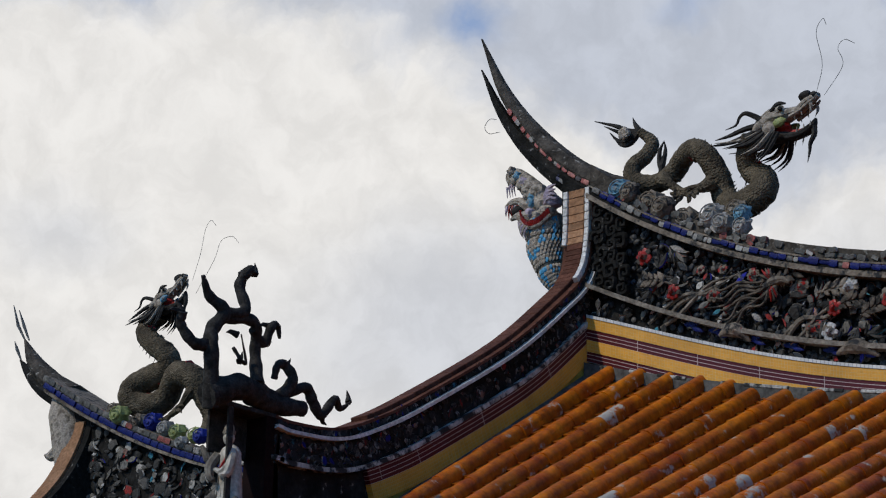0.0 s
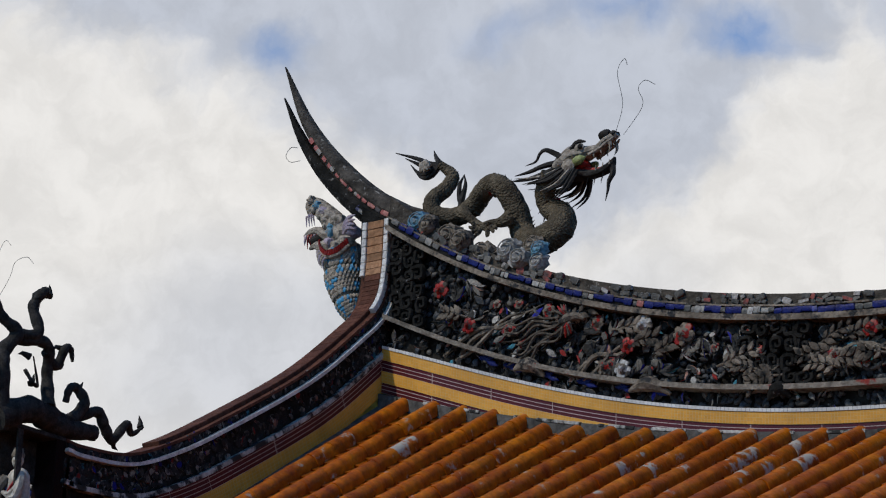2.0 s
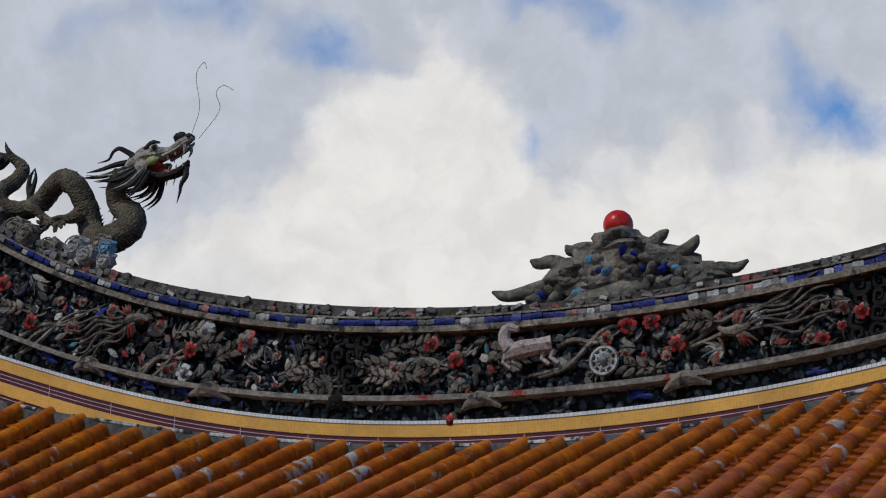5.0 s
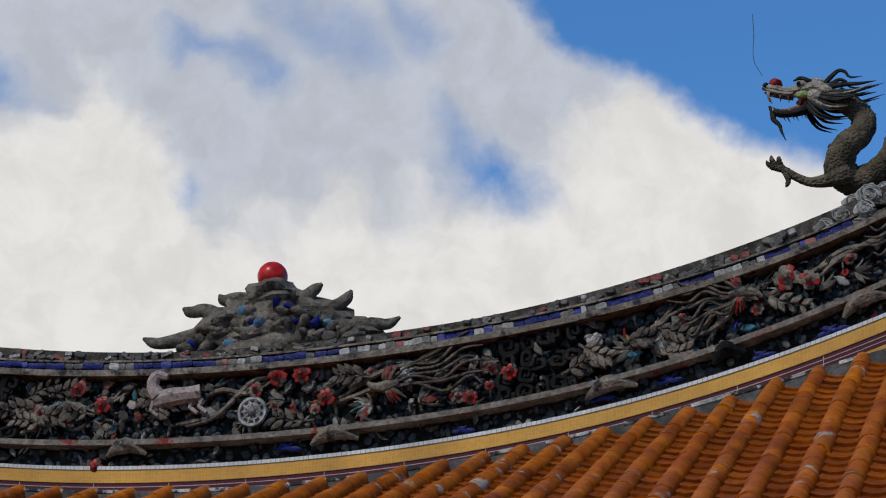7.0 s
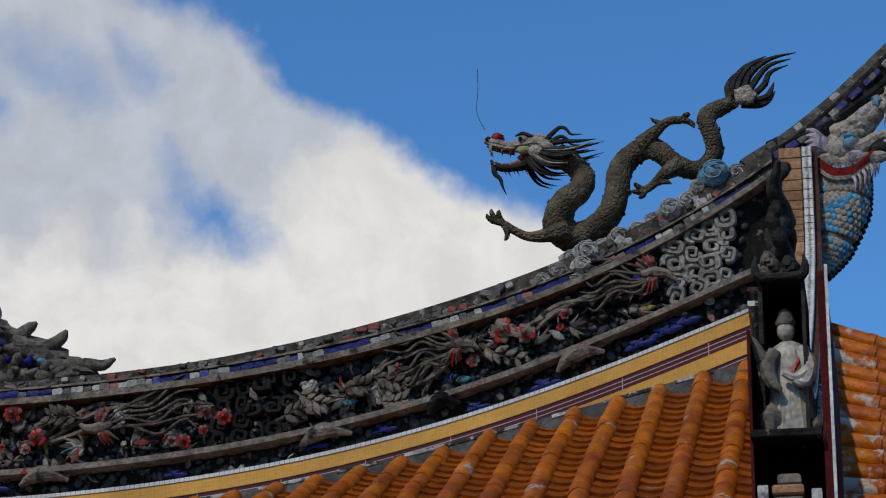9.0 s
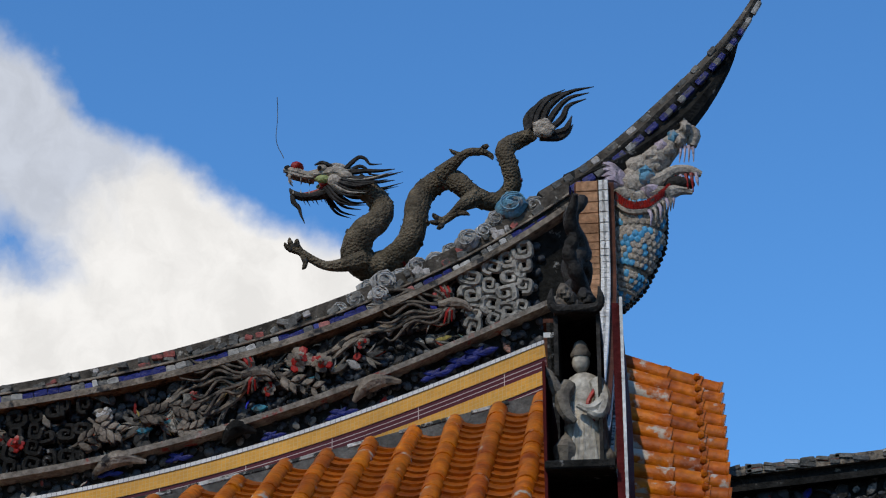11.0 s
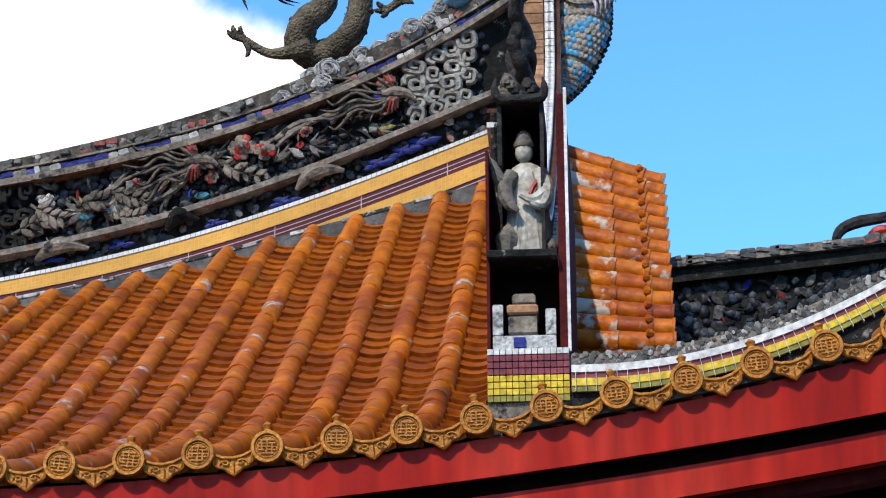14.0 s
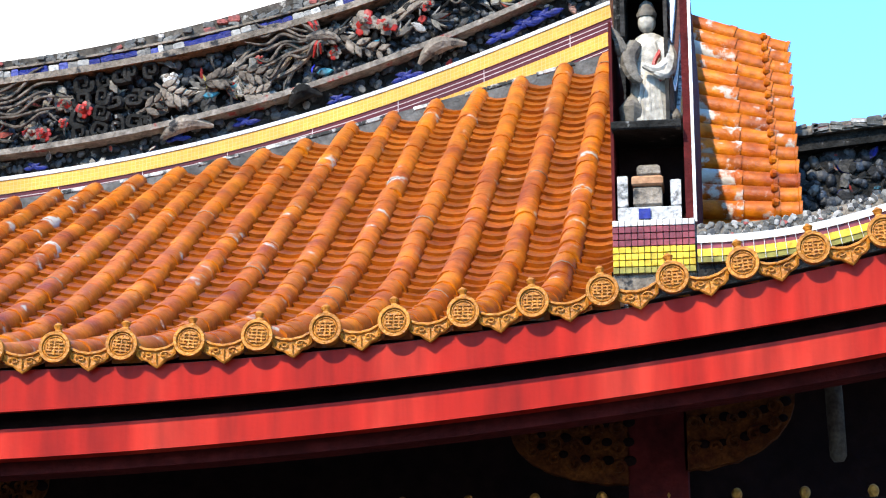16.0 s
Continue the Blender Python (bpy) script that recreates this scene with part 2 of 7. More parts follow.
m_tile = material("glazed_orange_tile", [(0.23, 0.038, 0.001), (0.38, 0.087, 0.001), (0.49, 0.140, 0.002)], 5, 0.42, bump=0.2, bump_scale=40, spot=LICHEN, spot_at=(0.62, 0.69), spot_scale=7, coat=0.06, jitter=0.2)
m_tileold = material("lichened_orange_tile", [(0.23, 0.038, 0.001), (0.38, 0.087, 0.001), (0.49, 0.140, 0.002)], 5, 0.5, bump=0.3, bump_scale=40, spot=LICHEN, spot_at=(0.52, 0.58), spot_scale=6, jitter=0.3)
m_pan = material("glazed_pan_tile", [(0.18, 0.033, 0.001), (0.32, 0.077, 0.002)], 6, 0.35, bump=0.2, spot=LICHEN, spot_at=(0.68, 0.74), spot_scale=6, jitter=0.3)
m_disc = material("eave_end_tile", [(0.34, 0.115, 0.012), (0.46, 0.175, 0.02)], 14, 0.42, bump=0.35, bump_scale=90, jitter=0.15)
m_bed = material("grey_cement", [(0.055, 0.053, 0.048), (0.13, 0.125, 0.113)], 6, 0.9, bump=0.5)
# blackened plaster, taken darker still to shade the left sloping ridge's end
m_dark = material("blackened_shaded_plaster", [(0.008, 0.008, 0.007), (0.028, 0.026, 0.023)], 7, 0.9, bump=0.6, spot=(0.2, 0.19, 0.17), spot_at=(0.62, 0.7), spot_scale=14)
m_stone = material("weathered_plaster", [(0.105, 0.086, 0.066), (0.26, 0.215, 0.165)], 9, 0.9, bump=0.6, spot=(0.03, 0.03, 0.03), spot_at=(0.52, 0.62), spot_scale=12)
m_crown = material("sooty_grey_plaster", [(0.030, 0.026, 0.021), (0.10, 0.085, 0.068)], 9, 0.9, bump=0.7, bump_scale=40, spot=(0.30, 0.275, 0.235), spot_at=(0.60, 0.68), spot_scale=15)
m_rail = material("flaking_red_rail", [(0.10, 0.085, 0.068), (0.27, 0.235, 0.19)], 11, 0.85, bump=0.6, spot=(0.20, 0.035, 0.028), spot_at=(0.585, 0.64), spot_scale=5.5)
m_relief = material("shard_relief", RELIEF, 12, 0.55, "island", bump=0.5, spot=(0.045, 0.045, 0.042), spot_at=(0.5, 0.66), spot_scale=22)
m_relief_ob = material("shard_relief_piece", RELIEF, 12, 0.55, "object", bump=0.5, spot=(0.045, 0.045, 0.042), spot_at=(0.5, 0.66), spot_scale=22)
BANDC = [(0.0, (0.24, 0.225, 0.20)), (0.26, (0.07, 0.067, 0.06)), (0.42, (0.13, 0.12, 0.105)), (0.62, (0.36, 0.34, 0.31)), (0.80, (0.03, 0.04, 0.19)), (0.92, (0.28, 0.09, 0.075))]
TOPC = [(0.0, (0.10, 0.095, 0.085)), (0.4, (0.17, 0.16, 0.14)), (0.62, (0.36, 0.33, 0.3)), (0.74, (0.25, 0.075, 0.062)), (0.88, (0.09, 0.09, 0.085))]
m_bandp = material("blue_and_grey_shards", BANDC, 12, 0.4, "object", bump=0.4, spot=(0.06, 0.06, 0.055), spot_at=(0.55, 0.7), spot_scale=20)
m_topp = material("grey_and_pink_shards", TOPC, 12, 0.6, "object", bump=0.5, spot=(0.05, 0.05, 0.045), spot_at=(0.5, 0.66), spot_scale=18)
m_yellow = mosaic("yellow_mosaic", (0.62, 0.295, 0.035), (0.52, 0.33, 0.11), 0.022, 0.022)
m_maroon = mosaic("maroon_mosaic", (0.075, 0.006, 0.008), (0.40, 0.32, 0.29), 0.5, 0.0275, size=0.010)
m_white = mosaic("white_mosaic", (0.6, 0.58, 0.54), (0.18, 0.17, 0.16), 0.03, 0.05)
m_whitet = material("white_ceramic", [(0.45, 0.43, 0.39), (0.66, 0.63, 0.58)], 10, 0.4, bump=0.2)
m_whited = material("dirty_white_ceramic", [(0.25, 0.24, 0.215), (0.5, 0.48, 0.43)], 12, 0.6, bump=0.3, spot=(0.03, 0.03, 0.027), spot_at=(0.46, 0.54), spot_scale=9)
m_yelt = material("yellow_ceramic", [(0.5, 0.34, 0.02), (0.66, 0.47, 0.04)], 10, 0.35, bump=0.1, jitter=0.2)
m_mart = material("maroon_ceramic", [(0.14, 0.03, 0.035), (0.24, 0.05, 0.055)], 10, 0.35, bump=0.1, jitter=0.2)
m_olive = material("olive_ceramic", [(0.2, 0.17, 0.03), (0.3, 0.26, 0.05)], 10, 0.4, bump=0.1, jitter=0.2)
m_brick = material("tan_cap_brick", [(0.26, 0.13, 0.065), (0.36, 0.2, 0.11)], 8, 0.7, bump=0.3, jitter=0.3)
m_brown = material("brown_cap_brick", [(0.07, 0.028, 0.018), (0.12, 0.05, 0.032)], 8, 0.7, bump=0.3, jitter=0.3)
m_blue = material("blue_ceramic", [(0.010, 0.014, 0.12), (0.016, 0.026, 0.22)], 12, 0.4, bump=0.2)
m_cyan = material("turquoise_ceramic", [(0.05, 0.16, 0.24), (0.13, 0.28, 0.36)], 12, 0.5, bump=0.4, spot=(0.16, 0.15, 0.14), spot_at=(0.5, 0.62), spot_scale=16)
m_red = material("red_ceramic", [(0.15, 0.008, 0.005), (0.33, 0.016, 0.009)], 12, 0.4, bump=0.2, spot=(0.06, 0.05, 0.045), spot_at=(0.58, 0.66), spot_scale=18)
m_ball = material("red_lacquer_ball", [(0.43, 0.010, 0.005), (0.50, 0.016, 0.007)], 6, 0.35, bump=0.03, coat=0.1)
m_body = scaly("dragon_scales", [(0.045, 0.036, 0.024), (0.145, 0.115, 0.076)], 62, depth=0.55)
m_bone = material("dragon_head_shards", [(0.10, 0.085, 0.065), (0.36, 0.31, 0.25), (0.16, 0.13, 0.10)], 16, 0.6, bump=0.6, bump_scale=50)
m_horn = material("dark_horn", [(0.015, 0.014, 0.012), (0.05, 0.045, 0.04)], 20, 0.7, bump=0.5)
m_green = material("green_shards", [(0.16, 0.19, 0.06), (0.3, 0.32, 0.12)], 20, 0.4, bump=0.4)
m_pearl = material("pale_shards", [(0.3, 0.29, 0.27), (0.5, 0.48, 0.45)], 14, 0.5, bump=0.5, spot=(0.07, 0.07, 0.065), spot_at=(0.52, 0.64), spot_scale=20)
m_cloud = material("cloud_scroll_grey", [(0.20, 0.19, 0.17), (0.44, 0.42, 0.385)], 9, 0.7, bump=0.5, spot=(0.06, 0.06, 0.06), spot_at=(0.55, 0.68), spot_scale=16, jitter=0.35)
m_paint = material("red_fascia_paint", [(0.225, 0.006, 0.002), (0.29, 0.009, 0.003), (0.38, 0.024, 0.011)], 3.2, 0.42, bump=0.04, spec=0.10, stretch=(1, 1, 0.12))
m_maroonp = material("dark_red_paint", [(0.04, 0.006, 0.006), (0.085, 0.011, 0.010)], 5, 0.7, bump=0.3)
# near-black colour that holds the shade of porch, soffits and recesses
m_shade = material("shade_black", [(0.006, 0.003, 0.003), (0.014, 0.006, 0.005)], 4, 0.8, bump=0.3)
m_gold = material("gilded_carving", [(0.28, 0.12, 0.02), (0.48, 0.24, 0.05)], 20, 0.45, bump=0.5, metal=0.3)
m_goldd = material("dark_red_gilding", [(0.05, 0.012, 0.005), (0.14, 0.045, 0.010)], 16, 0.6, bump=0.6)
m_wall = material("wall_plaster", [(0.16, 0.06, 0.045), (0.24, 0.09, 0.07)], 3, 0.85, bump=0.3)
m_pave = material("granite_paving", [(0.07, 0.068, 0.062), (0.12, 0.115, 0.105)], 1.5, 0.85, bump=0.4, bump_scale=20)
m_pearlgrey = material("grey_plastic", [(0.12, 0.115, 0.11), (0.16, 0.155, 0.15)], 8, 0.6, bump=0.02)
m_wire = material("thin_wire", [(0.06, 0.06, 0.055), (0.12, 0.12, 0.11)], 20, 0.5, bump=0)


# ---- mesh tools ----
class Geo:
    def __init__(self):
        self.v, self.f, self.m, self.uv = [], [], [], {}

    def add(self, verts, faces, mat=0, m=None):
        o = len(self.v)
        self.v += [tuple(m @ Vector(p)) for p in verts] if m is not None else [tuple(p) for p in verts]
        self.f += [tuple(i + o for i in q) for q in faces]
        self.m += [mat] * len(faces)
        return self

    def merge(self, g, m=None, mat=None):
        o = len(self.v)
        self.v += [tuple(m @ Vector(p)) for p in g.v] if m is not None else g.v
        self.f += [tuple(i + o for i in q) for q in g.f]
        self.m += g.m if mat is None else [mat] * len(g.f)
        return self

    def box(self, x0, x1, y0, y1, z0, z1, mat=0, m=None, b=0.0):
        if b:
            vs = []
            for z, i in ((z0, b), (z0 + b, 0), (z1 - b, 0), (z1, b)):
                vs += [(x0 + i, y0 + i, z), (x1 - i, y0 + i, z), (x1 - i, y1 - i, z), (x0 + i, y1 - i, z)]
            fs = [(3, 2, 1, 0), (12, 13, 14, 15)]
            for k in range(3):
                fs += [(4 * k + j, 4 * k + (j + 1) % 4, 4 * k + 4 + (j + 1) % 4, 4 * k + 4 + j) for j in range(4)]
            return self.add(vs, fs, mat, m)
        vs = [(x, y, z) for z in (z0, z1) for x, y in ((x0, y0), (x1, y0), (x1, y1), (x0, y1))]
        return self.add(vs, [(3, 2, 1, 0), (4, 5, 6, 7), (0, 1, 5, 4), (1, 2, 6, 5), (2, 3, 7, 6), (3, 0, 4, 7)], mat, m)

    def tube(self, pts, radii, sides=8, mat=0, m=None, flat=1.0):
        """A tapered tube along pts, flat: its extent along y against that across."""
        pts = [Vector(p) for p in pts]
        n = len(pts)
        if not hasattr(radii, "__len__"):
            radii = [radii] * n
        vs, nrm = [], None
        for i, p in enumerate(pts):
            t = (pts[min(i + 1, n - 1)] - pts[max(i - 1, 0)]).normalized()
            if nrm is None:
                nrm = t.orthogonal().normalized() if abs(t.y) > 0.95 else t.cross(Vector((0, 1, 0))).normalized()
            nrm = (nrm - t * nrm.dot(t)).normalized()
            bi = t.cross(nrm)
            for k in range(sides):
                a = 2 * math.pi * k / sides
                vs.append(p + (nrm * math.cos(a) + bi * math.sin(a) * flat) * radii[i])
        fs = [(i * sides + k, i * sides + (k + 1) % sides, (i + 1) * sides + (k + 1) % sides, (i + 1) * sides + k) for i in range(n - 1) for k in range(sides)]
        fs += [tuple(range(sides))[::-1], tuple((n - 1) * sides + k for k in range(sides))]
        return self.add(vs, fs, mat, m)

    def ball(self, c, r, mat=0, m=None, seg=10, rings=7, lump=0.0):
        r = r if hasattr(r, "__len__") else (r, r, r)
        vs = [(0, 0, -1)]
        for j in range(1, rings):
            e = -math.pi / 2 + math.pi * j / rings
            vs += [(math.cos(e) * math.cos(2 * math.pi * k / seg), math.cos(e) * math.sin(2 * math.pi * k / seg), math.sin(e)) for k in range(seg)]
        vs.append((0, 0, 1))
        out = []
        for p in vs:
            s = 1 + (lump * noise.noise(Vector(p) * 2.1 + Vector(c) * 3) if lump else 0)
            out.append((c[0] + p[0] * r[0] * s, c[1] + p[1] * r[1] * s, c[2] + p[2] * r[2] * s))
        fs = [(0, 1 + (k + 1) % seg, 1 + k) for k in range(seg)]
        for j in range(rings - 2):
            a = 1 + j * seg
            fs += [(a + k, a + (k + 1) % seg, a + seg + (k + 1) % seg, a + seg + k) for k in range(seg)]
        a, top = 1 + (rings - 2) * seg, len(vs) - 1
        fs += [(a + k, a + (k + 1) % seg, top) for k in range(seg)]
        return self.add(out, fs, mat, m)


def mesh_of(name, g, mats, smooth=True):
    me = bpy.data.meshes.new(name)
    me.from_pydata(g.v, [], g.f)
    mats = mats if isinstance(mats, (list, tuple)) else [mats]
    for mt in mats:
        me.materials.append(mt)
    me.polygons.foreach_set("material_index", g.m)
    if smooth:
        me.polygons.foreach_set("use_smooth", [True] * len(g.f))
        me.update()
        bm = bmesh.new()
        bm.from_mesh(me)
        for e in bm.edges:
            if len(e.link_faces) == 2 and e.calc_face_angle(0) > 0.75:
                e.smooth = False
        bm.to_mesh(me)
        bm.free()
    me.update()
    return me


def thing(name, g, mats, label, category, group="", kind="", smooth=True, m=None):
    ob = new(name, mesh_of(name, g, mats, smooth) if g else None)
    if m is not None:
        ob.matrix_world = m
    return tagged(ob, label, category, group, kind)


def part(name, g, mats, parent, label="", smooth=True, m=None, kind=""):
    ob = new(name, g if isinstance(g, bpy.types.Mesh) else mesh_of(name, g, mats, smooth))
    ob.parent = parent
    if m is not None:
        ob.matrix_basis = m
    if label or kind:
        tagged(ob, label, kind=kind)
    return ob


def spline(pts, n):
    """Catmull-Rom through pts, n points in all."""
    P = [Vector(p) for p in pts]
    P = [2 * P[0] - P[1]] + P + [2 * P[-1] - P[-2]]
    out = []
    for i in range(n):
        s = i / (n - 1) * (len(P) - 3)
        k = min(int(s), len(P) - 4)
        t = s - k
        a, b, c, d = P[k:k + 4]
        out.append(0.5 * ((2 * b) + (c - a) * t + (2 * a - 5 * b + 4 * c - d) * t * t + (3 * b - a - 3 * c + d) * t ** 3))
    return out


def lerps(vals, n):
    return [float(v) for v in np.interp(np.linspace(0, 1, n), np.linspace(0, 1, len(vals)), vals)]


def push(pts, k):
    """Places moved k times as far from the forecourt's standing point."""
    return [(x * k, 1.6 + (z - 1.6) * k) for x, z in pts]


def uv_along(ob):
    """UV in metres: run along the piece, and height."""
    me = ob.data
    lay = me.uv_layers.new(name="UVMap")
    for lp in me.loops:
        co = me.vertices[lp.vertex_index].co
        lay.data[lp.index].uv = (co.x + co.y, co.z)


# ---- plan ----
XC, YR, YE = -5.45, 13.9, 8.77        # ridge middle, ridge front face, eave line
XL, XR = -10.46, -0.58                # inner faces of the two sloping ridges


def poly(c):
    def fn(x):
        u = x - XC
        return sum(k * u ** i for i, k in enumerate(c))
    return fn


z_top = poly([6.448126, -0.0009203, 0.0437911, 0.0007031, -8.41e-05, -3.542e-05, 2.2317e-05])
z_pan = poly([6.314703, 0.0089469, 0.0337835, -0.0011811, 0.00064768, 3.52e-05, 3.66e-06])
z_rail = poly([5.888406, 0.0099929, 0.0311454, 0.00091108, 0.00100324, -3.774e-05, -1.8832e-05])
z_yel = poly([5.719271, 0.0113243, 0.0339961, -0.00026845, 0.00083689, 5.287e-06, -2.1497e-05])
z_roof = poly([5.551008, 0.0118598, 0.0430481, 0.00062223, -0.0005271, -3.2619e-05, 6.118e-06])


def z_eave(x):
    return 3.535 + 0.036 * max(0.0, x + 2.5) ** 2 + 0.012 * max(0.0, -8.6 - x) ** 2


def roof(x, y):
    """Height of the tile bed: straight under the ridge, easing towards the eave."""
    u = (y - YE) / (YR - YE)
    f = (0.38 * u + 0.646 * u * u if u < 0.48 else 0.33124 + (u - 0.48)) / 0.85124
    xe = min(max(x, -10.5), -0.6)
    return z_eave(x) + (z_roof(xe) - 0.02 - z_eave(x)) * f - 0.02


def strip(g, x0, x1, n, lo, hi, ya, yb, mat=0):
    """A band that follows the ridge's curve from x0 to x1, between two heights and two depths."""
    vs, fs = [], []
    for i in range(n + 1):
        x = x0 + (x1 - x0) * i / n
        vs += [(x, ya, lo(x)), (x, ya, hi(x)), (x, yb, hi(x)), (x, yb, lo(x))]
    for i in range(n):
        a, b = 4 * i, 4 * i + 4
        fs += [(a, b, b + 1, a + 1), (a + 1, b + 1, b + 2, a + 2), (a + 2, b + 2, b + 3, a + 3), (a + 3, b + 3, b, a)]
    fs += [(0, 1, 2, 3), (4 * n + 3, 4 * n + 2, 4 * n + 1, 4 * n)]
    return g.add(vs, fs, mat)


# ---- ground and hall ----
g = Geo()
g.box(-3000, 3000, -3000, 3000, -0.3, 0)
thing("ground", g, m_pave, "grey granite paving of the temple forecourt", "ground", kind="structure")
# wall and ceiling: the porch's shade is put into their colour
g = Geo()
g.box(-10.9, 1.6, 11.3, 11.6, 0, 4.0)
thing("wall_front", g, m_shade, "hall wall under the eaves, porch shade painted near-black", "wall", kind="structure")
g = Geo()
g.box(-10.9, 1.6, 17.8, 18.1, 0, 4.2)
thing("wall_back", g, m_wall, "plain red plastered rear hall wall", "wall", kind="structure")
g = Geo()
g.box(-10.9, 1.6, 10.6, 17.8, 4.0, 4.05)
thing("ceiling", g, m_shade, "timber soffit over the porch, shade painted near-black", "ceiling", kind="structure")

# ---- roof bed, rear slope and eave boards ----
g = Geo()
NX, NY = 48, 26
vs, fs = [], []
for j in range(NY + 1):
    for i in range(NX + 1):
        x = -10.7 + i * (10.35 / NX)
        y = YR - 0.02 - (YR - YE - 0.09) * j / NY
        vs.append((x, y, roof(x, y)))
for j in range(NY + 1):
    for i in range(NX + 1):
        x, y, z = vs[j * (NX + 1) + i]
        vs.append((x, y, z - 0.03))
o = (NX + 1) * (NY + 1)
for j in range(NY):
    for i in range(NX):
        a = j * (NX + 1) + i
        fs += [(a + NX + 1, a + NX + 2, a + 1, a), (o + a, o + a + 1, o + a + NX + 2, o + a + NX + 1)]
for i in range(NX):
    a = NY * (NX + 1) + i
    fs.append((a, o + a, o + a + 1, a + 1))
g.add(vs, fs)
main_roof = thing("main_roof", g, m_bed, "curved temple roof slope laid with glazed orange tiles", "roof", kind="structure")
g = Geo()
g.add([(-10.8, 14.3, 6.0), (-0.3, 14.3, 6.0), (-0.3, 19, 3.6), (-10.8, 19, 3.6), (-10.8, 14.3, 5.8), (-0.3, 14.3, 5.8), (-0.3, 19, 3.4), (-10.8, 19, 3.4)],
      [(0, 1, 2, 3), (7, 6, 5, 4), (0, 4, 5, 1), (2, 6, 7, 3), (1, 5, 6, 2), (3, 7, 4, 0)])
thing("rear_roof", g, m_pan, "orange tiled rear slope behind the ridge", "roof", kind="structure", smooth=False)

EAVE_END = 1.75


def fascia(name, ya, yb, lo, hi, label):
    g = Geo()
    strip(g, -10.9, EAVE_END, 70, lo, hi, ya, yb)
    return thing(name, g, m_paint, label, "fascia", kind="structure", smooth=False)


def z_f1(x):
    """Lower edge of the upper fascia."""
    u = max(0.0, x + 2.8)
    return 3.368 + 0.022 * u + 0.0205 * u * u + 0.012 * max(0, -8.6 - x) ** 2


fascia("fascia_upper", 8.80, 8.84, lambda x: z_f1(x), lambda x: z_eave(x) - 0.015, "glossy red painted upper fascia board under the tiles")
g = Geo()
strip(g, -10.9, EAVE_END, 70, lambda x: z_f1(x) - 0.004, lambda x: z_f1(x) + 0.006, 8.794, 8.80)
thing("trim", g, m_paint, "thin red bead along the fascia's lower edge", "trim", kind="structure", smooth=False)
fascia("fascia_lower", 8.855, 8.93, lambda x: z_f1(x) - 0.165, lambda x: z_f1(x) - 0.056, "glossy red painted lower fascia board")
# the eave's shade is in this boarding's colour
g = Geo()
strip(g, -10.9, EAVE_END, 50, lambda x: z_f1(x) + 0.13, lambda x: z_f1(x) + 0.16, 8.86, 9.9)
thing("soffit", g, m_shade, "timber boarding under the eave, shade painted near-black", "soffit", kind="structure", smooth=False)
# added backing strip; its near-black colour stands for the gap's shade
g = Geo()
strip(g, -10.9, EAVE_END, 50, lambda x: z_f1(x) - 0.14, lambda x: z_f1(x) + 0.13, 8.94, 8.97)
thing("soffit_lower", g, m_shade, "added near-black board for the shaded gap between the fascias", "soffit", kind="structure", smooth=False)
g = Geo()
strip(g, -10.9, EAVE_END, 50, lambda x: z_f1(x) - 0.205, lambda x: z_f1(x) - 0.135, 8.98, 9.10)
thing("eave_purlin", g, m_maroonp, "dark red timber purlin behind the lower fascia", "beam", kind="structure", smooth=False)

# ---- barrel tiles, pan tiles, eave tiles ----
R_T, L_T, STEP = 0.058, 0.262, 0.25
g = Geo()
vs, fs, SEG = [], [], 8
for y, r in ((0.0, R_T * 0.985), (0.010, R_T * 1.01), (0.020, R_T * 1.0), (L_T, R_T * 0.95)):
    for k in range(SEG + 1):
        a = math.pi * (k - 1) / (SEG - 2)
        vs.append((math.cos(a) * r, y, math.sin(a) * r * 1.05) if 0 < k < SEG else (math.copysign(r, SEG / 2 - k), y, -0.035))
for j in range(3):
    for k in range(SEG):
        a = j * (SEG + 1) + k
        fs.append((a + SEG + 1, a + SEG + 2, a + 1, a))
fs.append(tuple(range(SEG + 1)))
g.add(vs, fs)
barrel_geo, barrel_mesh = g, mesh_of("barrel_tile", g, m_tile)
ring = Geo().merge(g)
for k in range(SEG):
    ring.m[k] = 1
barrel_mortar = mesh_of("barrel_tile", ring, [m_tile, m_stone])
barrel_old = mesh_of("barrel_tile", g, m_tileold)
g = Geo()
vs, fs = [], []
for y, dz in ((0.0, 0.030), (0.20, 0.0)):
    for k in range(6):
        s = -1 + 2 * k / 5
        vs.append((s * 0.085, y, dz * 0.8 + 0.022 * s * s))
for k in range(6):
    s = -1 + 2 * k / 5
    vs.append((s * 0.085, 0.0, 0.004 + 0.022 * s * s))
fs = [(k, k + 1, k + 7, k + 6) for k in range(5)] + [(12 + k, 13 + k, k + 1, k) for k in range(5)]
g.add(vs, fs)
pan_geo, pan_mesh = g, mesh_of("pan_tile", g, m_pan)


def down_slope(x, first, step):
    """Stations from the eave up to the ridge, step metres apart along the slope."""
    y, out = first, []
    while y < YR - 0.12:
        h = 0.02
        s = math.atan2(roof(x, y + h) - roof(x, y), h)
        out.append((y, s))
        y += step * math.cos(s)
    return out


